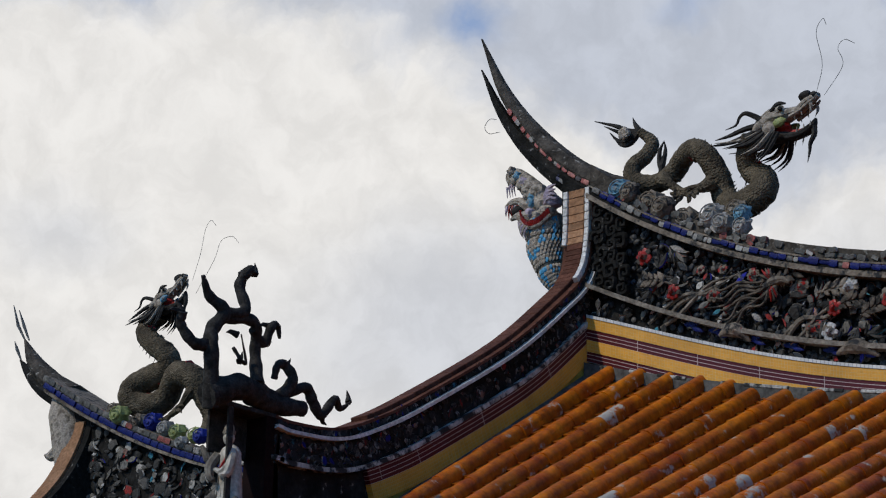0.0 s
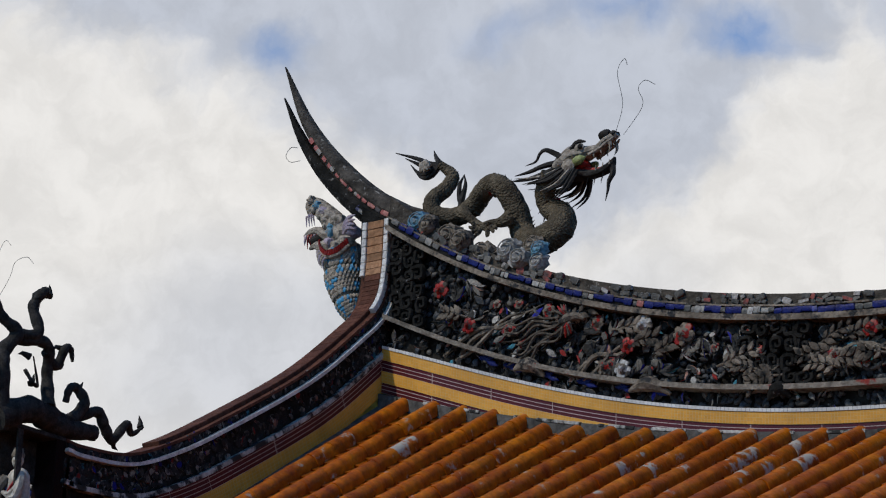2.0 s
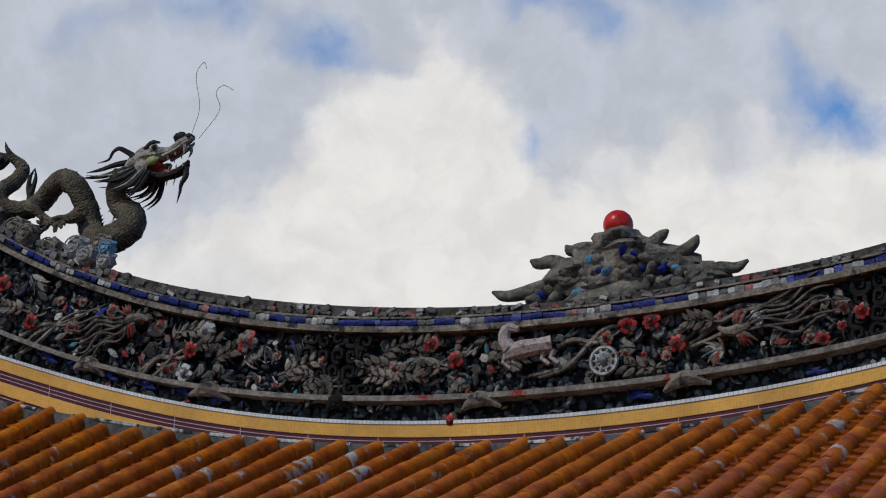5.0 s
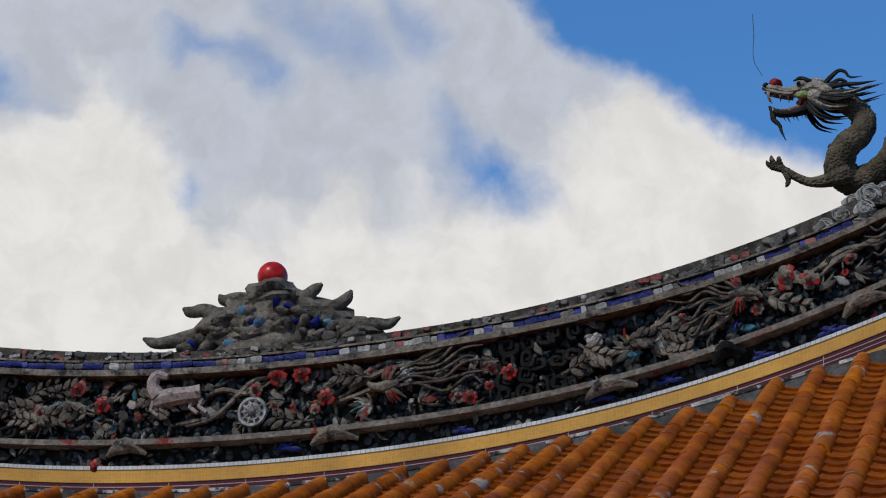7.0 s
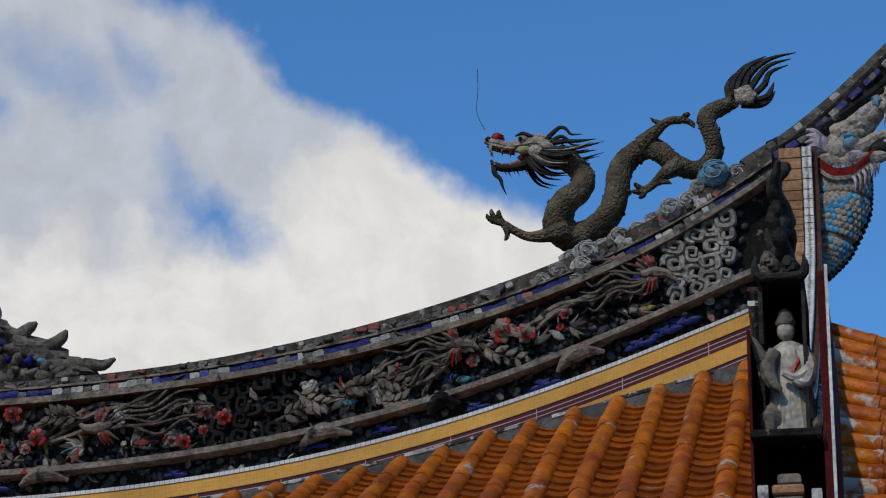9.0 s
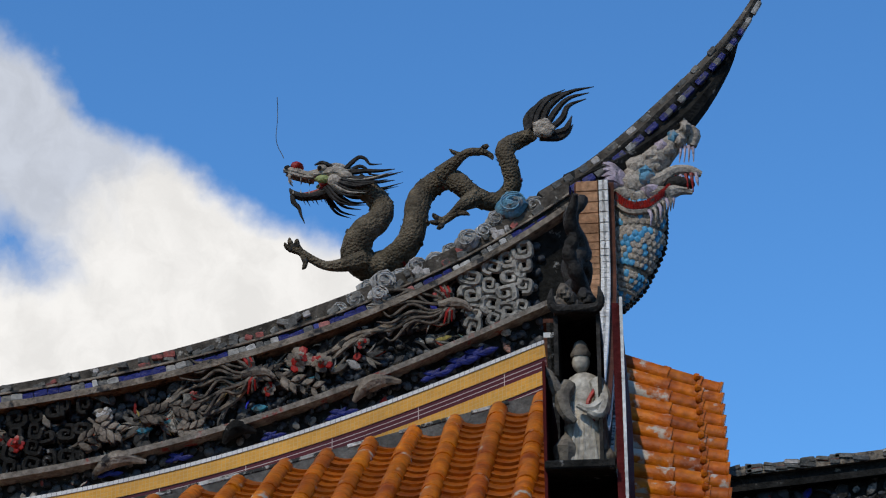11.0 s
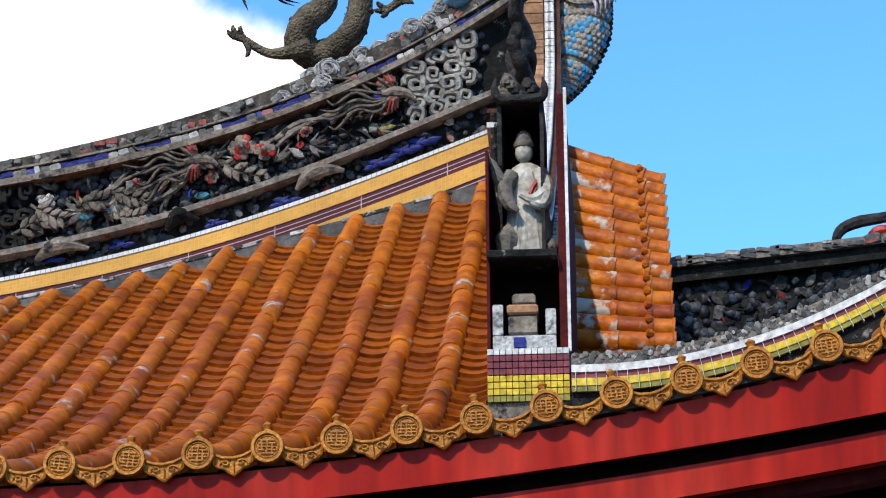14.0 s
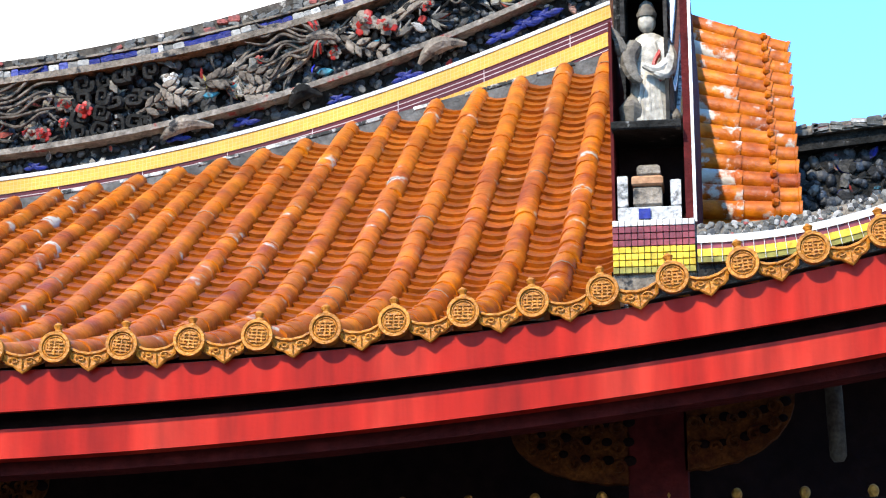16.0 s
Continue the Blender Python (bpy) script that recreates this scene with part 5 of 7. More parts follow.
dragon("dragon_statue", SP_R, [0.042, 0.05, 0.055, 0.056, 0.055, 0.056, 0.058, 0.058, 0.062, 0.066, 0.070, 0.074, 0.076, 0.076, 0.08, 0.085, 0.095, 0.10, 0.085, 0.075, 0.072, 0.070, 0.07], ((-1.93, 7.845), -1, 0.0, 0.42),
       [([(-1.85, -0.05, 7.32), (-1.97, -0.1, 7.27), (-2.07, -0.1, 7.27), (-2.15, -0.1, 7.31), (-2.22, -0.1, 7.36)], [(-2.32, 7.42), (-2.29, 7.45), (-2.24, 7.44), (-2.21, 7.24)]),
        ([(-1.38, -0.05, 7.85), (-1.29, -0.1, 7.91), (-1.21, -0.12, 7.96), (-1.14, -0.1, 7.97)], [(-1.32, 7.985), (-1.08, 7.99), (-1.06, 7.90), (-1.09, 7.94)]),
        ([(-1.18, -0.05, 7.69), (-1.25, -0.12, 7.61), (-1.32, -0.12, 7.545), (-1.36, -0.12, 7.52)], [(-1.20, 7.535), (-1.42, 7.56), (-1.40, 7.46), (-1.44, 7.51)])],
       [[(-0.85, 8.14), (-0.86, 8.22), (-0.84, 8.28), (-0.81, 8.33)], [(-0.84, 8.15), (-0.82, 8.26), (-0.75, 8.36), (-0.62, 8.43)], [(-0.81, 8.16), (-0.78, 8.27), (-0.71, 8.37), (-0.57, 8.425)], [(-0.77, 8.16), (-0.72, 8.30), (-0.60, 8.40), (-0.44, 8.44)],
        [(-0.74, 8.16), (-0.68, 8.27), (-0.60, 8.36), (-0.47, 8.40)], [(-0.72, 8.14), (-0.64, 8.22), (-0.60, 8.31), (-0.49, 8.36)], [(-0.72, 8.11), (-0.63, 8.14), (-0.60, 8.19), (-0.58, 8.25)], [(-0.78, 8.09), (-0.67, 8.09), (-0.61, 8.13), (-0.575, 8.19)]],
       [[(-2.35, 8.02), (-2.40, 8.14), (-2.395, 8.30), (-2.40, 8.44)]],
       "dark scaled dragon statue rearing with flared tail on the ridge", knob=((-0.75, 8.13), 0.06))


# ---- cloud scrolls under the dragons ----
def cloud_puff():
    g = Geo()
    g.ball((0, 0, 0), (1, 0.8, 0.85), 0, None, 14, 9, 0.35)
    g.tube([(0.82 * (1 - 0.8 * k / 26) * math.cos(1.9 * 6.283 * k / 26), -0.72 - 0.16 * k / 26, 0.72 * (1 - 0.8 * k / 26) * math.sin(1.9 * 6.283 * k / 26)) for k in range(27)], 0.06, 6, 0)
    return g


cg = cloud_puff()
cloud_meshes = [mesh_of("cloud_puff", cg, mt) for mt in (m_cloud, m_cyan, m_stone)]
for name, lst, lab in (("cloud_scroll", [(-10.30, 7.66, .08, 1), (-10.20, 7.62, .07, 2), (-10.05, 7.52, .09, 2), (-9.90, 7.44, .08, 2), (-9.75, 7.34, .085, 2), (-9.62, 7.28, .075, 2), (-9.50, 7.30, .085, 0), (-9.40, 7.22, .075, 0), (-9.33, 7.32, .07, 2), (-9.24, 7.26, .06, 1), (-9.25, 7.17, .065, 0), (-9.48, 7.19, .06, 0)], "grey and turquoise ceramic cloud scroll beneath the dragon"),
                       ("cloud_scroll", [(-0.95, 7.60, .085, 1), (-0.82, 7.60, .07, 0), (-1.05, 7.52, .06, 0), (-1.12, 7.44, .055, 0), (-1.22, 7.38, .07, 0), (-1.33, 7.34, .06, 0), (-1.42, 7.27, .07, 0), (-1.53, 7.24, .065, 0), (-1.63, 7.18, .07, 0), (-1.72, 7.14, .075, 0), (-1.82, 7.12, .07, 0), (-1.90, 7.03, .06, 0), (-1.75, 7.05, .06, 0), (-1.99, 6.98, .05, 0)], "row of pale ceramic cloud scrolls beneath the dragon")):
    base = thing(name, None, None, lab, "cloud ornament", group="cloud ornaments")
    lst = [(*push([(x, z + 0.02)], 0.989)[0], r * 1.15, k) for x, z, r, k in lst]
    base.location = (lst[0][0], YR + 0.03, lst[0][1])
    for x, z, r, k in lst:
        part("cloud_puff", cloud_meshes[k], None, base, m=Matrix.Translation((x - lst[0][0], rng.uniform(-0.06, 0.04), z - lst[0][1])) @ Matrix.Rotation(rng.uniform(-0.6, 0.6), 4, "Y") @ Matrix.Scale(r, 4))

# ---- flaming pearl in the middle ----
m_flame = material("weathered_flame_plaster", [(0.075, 0.064, 0.050), (0.21, 0.18, 0.14)], 8, 0.85, bump=0.6, spot=(0.035, 0.032, 0.028), spot_at=(0.52, 0.64), spot_scale=11)
g, tongues = Geo(), []
for x, z, rx, rz in ((-5.46, 6.53, 0.60, 0.17), (-5.47, 6.64, 0.45, 0.16), (-5.46, 6.72, 0.33, 0.14), (-5.47, 6.82, 0.17, 0.10)):
    g.ball((x, YR + 0.2, z + 0.03), (rx, 0.2, rz), 0, None, 22, 10, 0.5)
for q in ([(-6.30, 6.61), (-6.20, 6.57), (-6.05, 6.58), (-5.85, 6.60)], [(-6.04, 6.79), (-5.98, 6.76), (-5.88, 6.76), (-5.75, 6.66)], [(-5.80, 6.86), (-5.76, 6.82), (-5.68, 6.82), (-5.55, 6.78)],
          [(-5.115, 6.88), (-5.17, 6.84), (-5.25, 6.79), (-5.40, 6.78)], [(-4.92, 6.82), (-4.96, 6.76), (-5.06, 6.71), (-5.25, 6.68)], [(-4.60, 6.62), (-4.68, 6.58), (-4.80, 6.59), (-4.95, 6.53), (-5.15, 6.57)]):
    t = Geo()
    tongues.append(t)
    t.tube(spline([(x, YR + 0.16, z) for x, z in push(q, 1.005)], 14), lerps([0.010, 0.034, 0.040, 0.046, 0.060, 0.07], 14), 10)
flame = thing("flame_base", g, m_flame, "weathered grey flame ornament with blue shards on the ridge", "ridge ornament")
for t in tongues:
    part("flame_tongue", t, m_flame, flame)
g = Geo()
g.ball((0, 0, 0), 1.0, 0, None, 10, 7, 0.45)
lumps = [mesh_of("shard_lump", g, mt) for mt in (m_flame, m_blue, m_cyan)]
for k in range(90):
    x = rng.uniform(-6.02, -4.88)
    z = 6.5 + rng.random() * 0.36 * (1 - abs(x + 5.46) / 0.60)
    kind = rng.choice((0, 0, 0, 0, 0, 0, 0, 1, 2))
    part("shard_lump", lumps[kind], None, flame, m=Matrix.Translation((x, YR + 0.04 + 0.06 * rng.random(), z)) @ Matrix.Rotation(rng.uniform(-0.8, 0.8), 4, "Y") @ Matrix.Diagonal((rng.uniform(0.035, 0.09) * (0.6 if kind else 1), 0.06, rng.uniform(0.025, 0.05), 1)))
g = Geo()
g.ball((-5.49, YR + 0.2, 6.995), 0.096, 0, None, 32, 20)
thing("pearl_ball", g, m_ball, "glossy red ball on the flame ornament", "ball")


# ---- sloping ridges at both ends of the slope ----
PROFILE = [(13.93, 7.70), (13.915, 7.30), (13.83, 7.02), (13.55, 6.75), (12.98, 6.30), (12.12, 5.77), (11.68, 5.53), (11.3, 5.38), (10.9, 5.34), (10.6, 5.38), (10.25, 5.46)]


def sweep(g, prof, x0, x1, d0, d1, mat=0):
    """A box section swept along a profile in y and z, between depths d0 and d1 below the profile."""
    vs, fs = [], []
    n = len(prof)
    for i, p in enumerate(prof):
        t = (prof[min(i + 1, n - 1)] - prof[max(i - 1, 0)]).normalized()
        nr = Vector((0, -t.z, t.y))
        if nr.z > 0 or (abs(nr.z) < 1e-6 and nr.y > 0):
            nr = -nr
        nr = (nr * 0.55 + Vector((0, 0.35, -1)).normalized() * 0.45).normalized() if nr.z > -0.99 else nr
        a, b = p + nr * d0, p + nr * d1
        vs += [(x0, a.y, a.z), (x1, a.y, a.z), (x1, b.y, b.z), (x0, b.y, b.z)]
    for i in range(n - 1):
        a, b = 4 * i, 4 * i + 4
        fs += [(a, a + 1, b + 1, b), (a + 1, a + 2, b + 2, b + 1), (a + 2, a + 3, b + 3, b + 2), (a + 3, a, b, b + 3)]
    fs += [(3, 2, 1, 0), (4 * n - 4, 4 * n - 3, 4 * n - 2, 4 * n - 1)]
    return g.add(vs, fs, mat)


def sloping_ridge(xi, xo, prof, label, group, proud=0.0):
    """xi: inner face, xo: outer face; proud: how far the stripes stand out."""
    P = spline([(0, y, z) for y, z in prof], 60)
    lo, hi = min(xi, xo), max(xi, xo)
    g = Geo()
    sweep(g, P, lo + 0.03, hi - 0.03, 0.02, 0.60)
    base = thing("sloping_ridge", g, [m_dark], label, "roof ridge", group=group, smooth=False)
    layers = [("cap", 0.0, 0.018, 0.0, m_brown, "brown glazed cap"), ("side_mosaic", 0.018, 0.062, 0.014, m_dark, "blackened shard band"), ("white_edge", 0.062, 0.085, -0.03 * proud, m_whitet, "white mosaic stripe"),
              ("side_panel", 0.087, 0.255, 0.016, m_dark, "dark shard relief panel"), ("white_edge", 0.255, 0.285, -0.03 * proud, m_whited, "pale stripe"), ("maroon_band", 0.287, 0.385, 0.01 - 0.022 * proud, m_maroon, "maroon mosaic lines"), ("yellow_band", 0.385, 0.50, 0.008 - 0.024 * proud, m_yellow, "yellow mosaic band"), ("olive_band", 0.50, 0.60, 0.01 - 0.016 * proud, m_olive, "dull olive tile course")]
    for nm, d0, d1, ins, mt, lab in layers:
        g = Geo()
        sweep(g, P[:44] if d0 > 0.28 else P, lo + ins, hi - ins, d0, d1)
        ob = part(nm, g, mt, base, lab, smooth=False)
        me = ob.data
        lay = me.uv_layers.new(name="UVMap")
        for lp in me.loops:
            vi = lp.vertex_index
            lay.data[lp.index].uv = (vi // 4 * 0.085, (d0, d0, d1, d1)[vi % 4])
    return base, P


ridge_left, P_L = sloping_ridge(XL, XL - 0.25, PROFILE[:-2] + [(10.75, 5.35)], "dark descending ridge with white stripe and mosaic bands", "sloping ridges", 1.0)
ridge_right, P_R = sloping_ridge(XR + 0.01, XR + 0.245, PROFILE, "descending ridge with brick cap and white stripes seen end on", "sloping ridges")
# cap bricks and white edge tiles on the steep upper part
for base, P, x0, x1 in ((ridge_left, P_L, XL - 0.20, XL - 0.06), (ridge_right, P_R, XR + 0.02, XR + 0.150)):
    for i in range(0, 40):
        p, q = P[i], P[i + 1]
        t = (q - p).normalized()
        L = (q - p).length
        rot_m = Matrix(((1, 0, 0), (0, t.y, -t.z), (0, t.z, t.y))).to_4x4()
        g = Geo()
        g.box(x0, x1, 0.0, L * 0.96, -0.03, 0.01, b=0.004)
        part("brick", g, m_brick if i < (7 if base is ridge_left else 26) else m_brown, base, m=Matrix.Translation((0, p.y, p.z)) @ rot_m, smooth=False)
        for xa in (((x0 - 0.045, x1 + 0.012) if i < 7 else (x1 + 0.012,) if i < 15 else ()) if base is ridge_left else (x1 + 0.006, x1 + 0.022)):
            g = Geo()
            g.box(xa, xa + 0.04, 0.0, L * 0.95, -0.04, 0.01, b=0.004)
            part("edge_tile", g, m_whitet, base, m=Matrix.Translation((0, p.y, p.z)) @ rot_m, smooth=False)
# shards on the inner face of the far ridge
rest = Geo()
for k in range(900):
    i = rng.randrange(4, 57)
    dd = rng.choice((rng.uniform(0.022, 0.055), rng.uniform(0.10, 0.24), rng.uniform(0.10, 0.24)))
    p = P_L[i].lerp(P_L[i + 1], rng.random())
    t = (P_L[i + 1] - P_L[i - 1]).normalized()
    nr = Vector((0, t.z, -t.y))
    nr = nr if nr.z < 0 else -nr
    s = rng.uniform(0.03, 0.075)
    m = Matrix.Translation((XL - 0.005, p.y + nr.y * dd * 0.55 + 0.15 * dd, p.z - dd * 0.95)) @ Matrix.Rotation(math.pi / 2, 4, "Z") @ Matrix.Rotation(rng.uniform(0, 6.28), 4, "Y") @ Matrix.Diagonal((s, s * 0.5, s, 1))
    rest.merge(leaf_g[rng.choice((0, 1, 2))], m)
# RELIEF at 0.55: shade of the ridge's inner face goes into the colours
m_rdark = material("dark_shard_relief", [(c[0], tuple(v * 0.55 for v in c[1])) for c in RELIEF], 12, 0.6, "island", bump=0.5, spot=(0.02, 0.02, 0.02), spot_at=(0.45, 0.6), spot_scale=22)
part("relief_ground", rest, m_rdark, ridge_left, "ceramic shard relief darkened for its shaded faces", kind="stuff")

# darkened shards give the ridge's end face its shade
front = Geo()
for k in range(150):
    s = rng.uniform(0.03, 0.075)
    front.merge(leaf_g[rng.choice((0, 1, 2))], Matrix.Translation((rng.uniform(-10.69, -10.47), 10.745, rng.uniform(4.75, 5.33))) @ Matrix.Rotation(rng.uniform(0, 6.28), 4, "Y") @ Matrix.Diagonal((s, s * 0.5, s, 1)))
part("relief_ground", front, m_rdark, ridge_left, "ceramic shard relief darkened for its shaded faces", kind="stuff")

# curling branch finials at the feet of the sloping ridges
SCROLLS = [([(10.25, 5.30), (10.18, 5.62), (10.22, 5.77), (10.28, 5.89), (10.18, 5.97), (10.09, 6.07)], [.055, .045, .045, .04, .032, .013]), ([(10.28, 5.89), (10.44, 5.93), (10.44, 6.10), (10.47, 6.20), (10.54, 6.19)], [.035, .035, .035, .03, .012]),
           ([(10.22, 5.68), (10.04, 5.64), (9.96, 5.74), (9.94, 5.81)], [.045, .035, .03, .03]), ([(10.33, 5.87), (10.52, 5.88), (10.60, 5.72), (10.57, 5.50)], [.035, .035, .035, .045]),
           ([(10.53, 5.84), (10.65, 5.78), (10.70, 5.90), (10.76, 5.91), (10.78, 5.84)], [.03, .03, .028, .02, .01]), ([(10.57, 5.48), (10.79, 5.47), (10.89, 5.60), (10.84, 5.69), (10.76, 5.66), (10.75, 5.58)], [.05, .045, .035, .03, .025, .02]),
           ([(10.85, 5.50), (11.02, 5.58), (11.10, 5.50), (11.18, 5.44), (11.28, 5.56), (11.36, 5.52), (11.42, 5.57)], [.03, .035, .035, .03, .028, .02, .008]), ([(10.2, 5.36), (10.45, 5.46), (10.7, 5.42), (11.0, 5.44)], [.09, .08, .07, .05]),
           ([(10.40, 5.70), (10.44, 5.62), (10.52, 5.64), (10.42, 5.78)], [.012, .012, .01, .004])]


def finial(x, label, drop=0.0):
    base = thing("branch_finial", None, None, label, "finial", group="branch finials")
    base.location = (x, 10.4, 5.36 - drop)
    for q, r in SCROLLS:
        n = 8 * len(q)
        g = Geo()
        g.tube(spline([(0.03 * math.sin(3 * i + q[0][0] * 9), y - 10.4, z - 5.36) for i, (y, z) in enumerate(q)], n), [v * (1 + 0.07 * math.sin(1.1 * i + 9 * q[0][0])) for i, v in enumerate(lerps(r, n))], 9)
        for i in range(2):
            y, z = q[rng.randrange(1, len(q))]
            a = rng.uniform(0, 6.28)
            g.tube([(0.0, y - 10.4, z - 5.36), (-0.02, y - 10.4 + 0.05 * math.cos(a), z - 5.36 + 0.05 * math.sin(a)), (-0.02, y - 10.4 + 0.085 * math.cos(a + 0.3), z - 5.36 + 0.085 * math.sin(a + 0.3))], [0.024, 0.014, 0.002], 5)
        part("branch", g, m_horn, base)
    return base


finial(XL - 0.03, "blackened curling branch finial at the ridge foot")
finial(XR + 0.16, "dark curling branch finial above the niche statue", 0.10)


# ---- dragon-fish at the ridge ends ----
def dragon_fish(at, face, s, label):
    """Scaled body hanging below a collar, a ribbed spine, and a horned head with its mouth open outwards."""
    g = Geo()
    m = Matrix.Translation(at) @ Matrix.Diagonal((face * s, s, s, 1))
    c = spline([(-0.19, 0, -0.63), (-0.12, 0, -0.45), (-0.05, 0, -0.20), (-0.03, 0, 0.0), (-0.04, 0, 0.12)], 30)
    r = lerps([0.025, 0.115, 0.17, 0.165, 0.13], 30)
    g.tube(c, r, 18, 0, m)
    for k in range(1, 24):      # ribs along the outer edge
        t = (c[k + 1] - c[k - 1]).normalized()
        nr = Vector((t.z, 0, -t.x))
        p = c[k] + nr * r[k] * 0.98
        g.tube([p + Vector((0, -0.05, 0)), p + nr * 0.010 - t * 0.010, p + Vector((0, 0.05, 0))], [0.012, 0.015, 0.012], 6, 5, m)
    # overlapping scales on the front
    for j in range(24):
        for k in range(13):
            i = 2 + int(j * 1.15)
            a = -1.3 + 0.21 * k + 0.105 * (j % 2)
            if i > 27 or a > 1.3:
                continue
            t = (c[i + 1] - c[i - 1]).normalized()
            nr = Vector((t.z, 0, -t.x))
            p = c[i] + nr * r[i] * math.sin(a) + Vector((0, -r[i] * math.cos(a) - 0.004, 0))
            g.ball(p, (0.022, 0.007, 0.026), 6 if noise.noise(Vector((j * 0.45, k * 0.6, at[0]))) > 0.16 else 1, m, 6, 4)
    # collar with a red fringe
    col = spline([(-0.17, -0.13, 0.05), (-0.09, -0.18, -0.035), (0.02, -0.18, -0.035), (0.11, -0.14, 0.04), (0.17, -0.08, 0.12)], 26)
    g.tube(col, 0.022, 7, 1, m)
    for k, p in enumerate(col):
        g.tube([p + Vector((0, -0.015, 0.01)), p + Vector((0.006, -0.03, 0.055))], [0.013, 0.010], 5, 2, m)
        if k > 12 and k % 2:
            g.tube(spline([p, p + Vector((0.02, -0.03, -0.05)), p + Vector((0.015, -0.02, -0.12))], 6), lerps([0.014, 0.012, 0.003], 6), 5, 3 if k % 4 == 1 else 1, m)
    # cheeks and petals
    for x, z, a, b, k in ((-0.12, 0.10, 0.09, 0.06, 1), (-0.03, 0.07, 0.08, 0.055, 1), (0.05, 0.11, 0.07, 0.06, 3), (-0.06, 0.17, 0.10, 0.07, 1), (-0.20, 0.17, 0.06, 0.05, 3), (-0.15, 0.22, 0.05, 0.06, 3), (0.02, 0.20, 0.08, 0.06, 4), (-0.02, 0.29, 0.09, 0.07, 1)):
        g.ball((x, -0.10, z), (a, 0.08, b), k, m, 10, 7, 0.35)
    for k in range(4):          # lilac ear plumes
        g.tube(spline([(-0.12, -0.14, 0.16 + 0.02 * k), (-0.19, -0.17, 0.19 + 0.03 * k), (-0.25, -0.16, 0.17 + 0.045 * k)], 8), lerps([0.02, 0.025, 0.005], 8), 6, 3, m)
    # brow and curled snout rising under the horn
    g.tube(spline([(-0.08, -0.04, 0.16), (0.04, -0.06, 0.30), (0.16, -0.06, 0.43), (0.27, -0.05, 0.53), (0.33, -0.05, 0.52), (0.32, -0.05, 0.44)], 20), lerps([0.13, 0.11, 0.085, 0.06, 0.05, 0.03], 20), 10, 1, m)
    for k in range(9):
        u = k / 8
        g.ball((-0.02 + 0.30 * u, -0.13 + 0.03 * u, 0.24 + 0.28 * u + 0.03 * (-1) ** k), (0.06 - 0.02 * u, 0.05, 0.045), (1, 4, 1, 1, 3)[k % 5], m, 9, 6, 0.4)
    # jaws and mouth
    g.tube(spline([(0.02, -0.10, 0.17), (0.11, -0.10, 0.20), (0.20, -0.09, 0.26), (0.30, -0.07, 0.265), (0.37, -0.06, 0.24)], 14), lerps([0.06, 0.05, 0.036, 0.034, 0.02], 14), 8, 1, m)
    g.tube(spline([(0.04, -0.10, 0.09), (0.14, -0.10, 0.10), (0.23, -0.08, 0.13), (0.31, -0.06, 0.12)], 12), lerps([0.07, 0.055, 0.035, 0.015], 12), 8, 1, m)
    g.ball((0.20, -0.05, 0.18), (0.13, 0.08, 0.055), 5, m, 10, 7)
    for k in range(7):
        g.tube(spline([(0.14 + 0.033 * k, -0.09, 0.22 + 0.003 * k), (0.155 + 0.031 * k, -0.10, 0.18 + 0.01 * (k % 2)), (0.15 + 0.033 * k, -0.09, 0.15 - 0.02 * (k % 3))], 6), lerps([0.014, 0.011, 0.003], 6), 5, 2 if k % 3 else 3, m)
    for k in range(4):
        g.tube(spline([(0.24 + 0.025 * k, -0.10, 0.46 - 0.02 * k), (0.25 + 0.025 * k, -0.11, 0.40), (0.235 + 0.03 * k, -0.10, 0.31)], 6), lerps([0.012, 0.011, 0.003], 6), 5, 3, m)
    g.ball((0.09, -0.13, 0.27), (0.04, 0.03, 0.03), 1, m, 8, 6, 0.3)
    return thing("dragon_fish_statue", g, [m_fishb, m_bone, m_red, m_lilac, m_cyan, m_horn, m_fishblue], label, "fish statue", group="ridge end fish")


m_fishb = material("pale_fish_body", [(0.10, 0.09, 0.07), (0.22, 0.19, 0.15)], 14, 0.6, bump=0.4)
m_fishblue = material("turquoise_fish_scale", [(0.03, 0.16, 0.30), (0.08, 0.30, 0.46)], 14, 0.45, bump=0.2)
m_lilac = material("faded_lilac_ceramic", [(0.30, 0.24, 0.30), (0.42, 0.34, 0.36)], 14, 0.5, bump=0.3, spot=(0.12, 0.11, 0.11), spot_at=(0.52, 0.64), spot_scale=18)
dragon_fish((-11.06, YR + 0.22, 7.56), -1, 0.86, "blue and grey scaled dragon-fish under the ridge horn")
dragon_fish((-0.165, YR + 0.22, 7.55), 1, 0.96, "blue and pale scaled dragon-fish with open red mouth")


m_robe = material("worn_white_glaze", [(0.26, 0.23, 0.18), (0.50, 0.46, 0.39)], 9, 0.5, bump=0.3, spot=(0.13, 0.11, 0.085), spot_at=(0.58, 0.72), spot_scale=13)
m_robed = material("sooty_robe_glaze", [(0.07, 0.06, 0.05), (0.20, 0.175, 0.14)], 10, 0.6, bump=0.4)
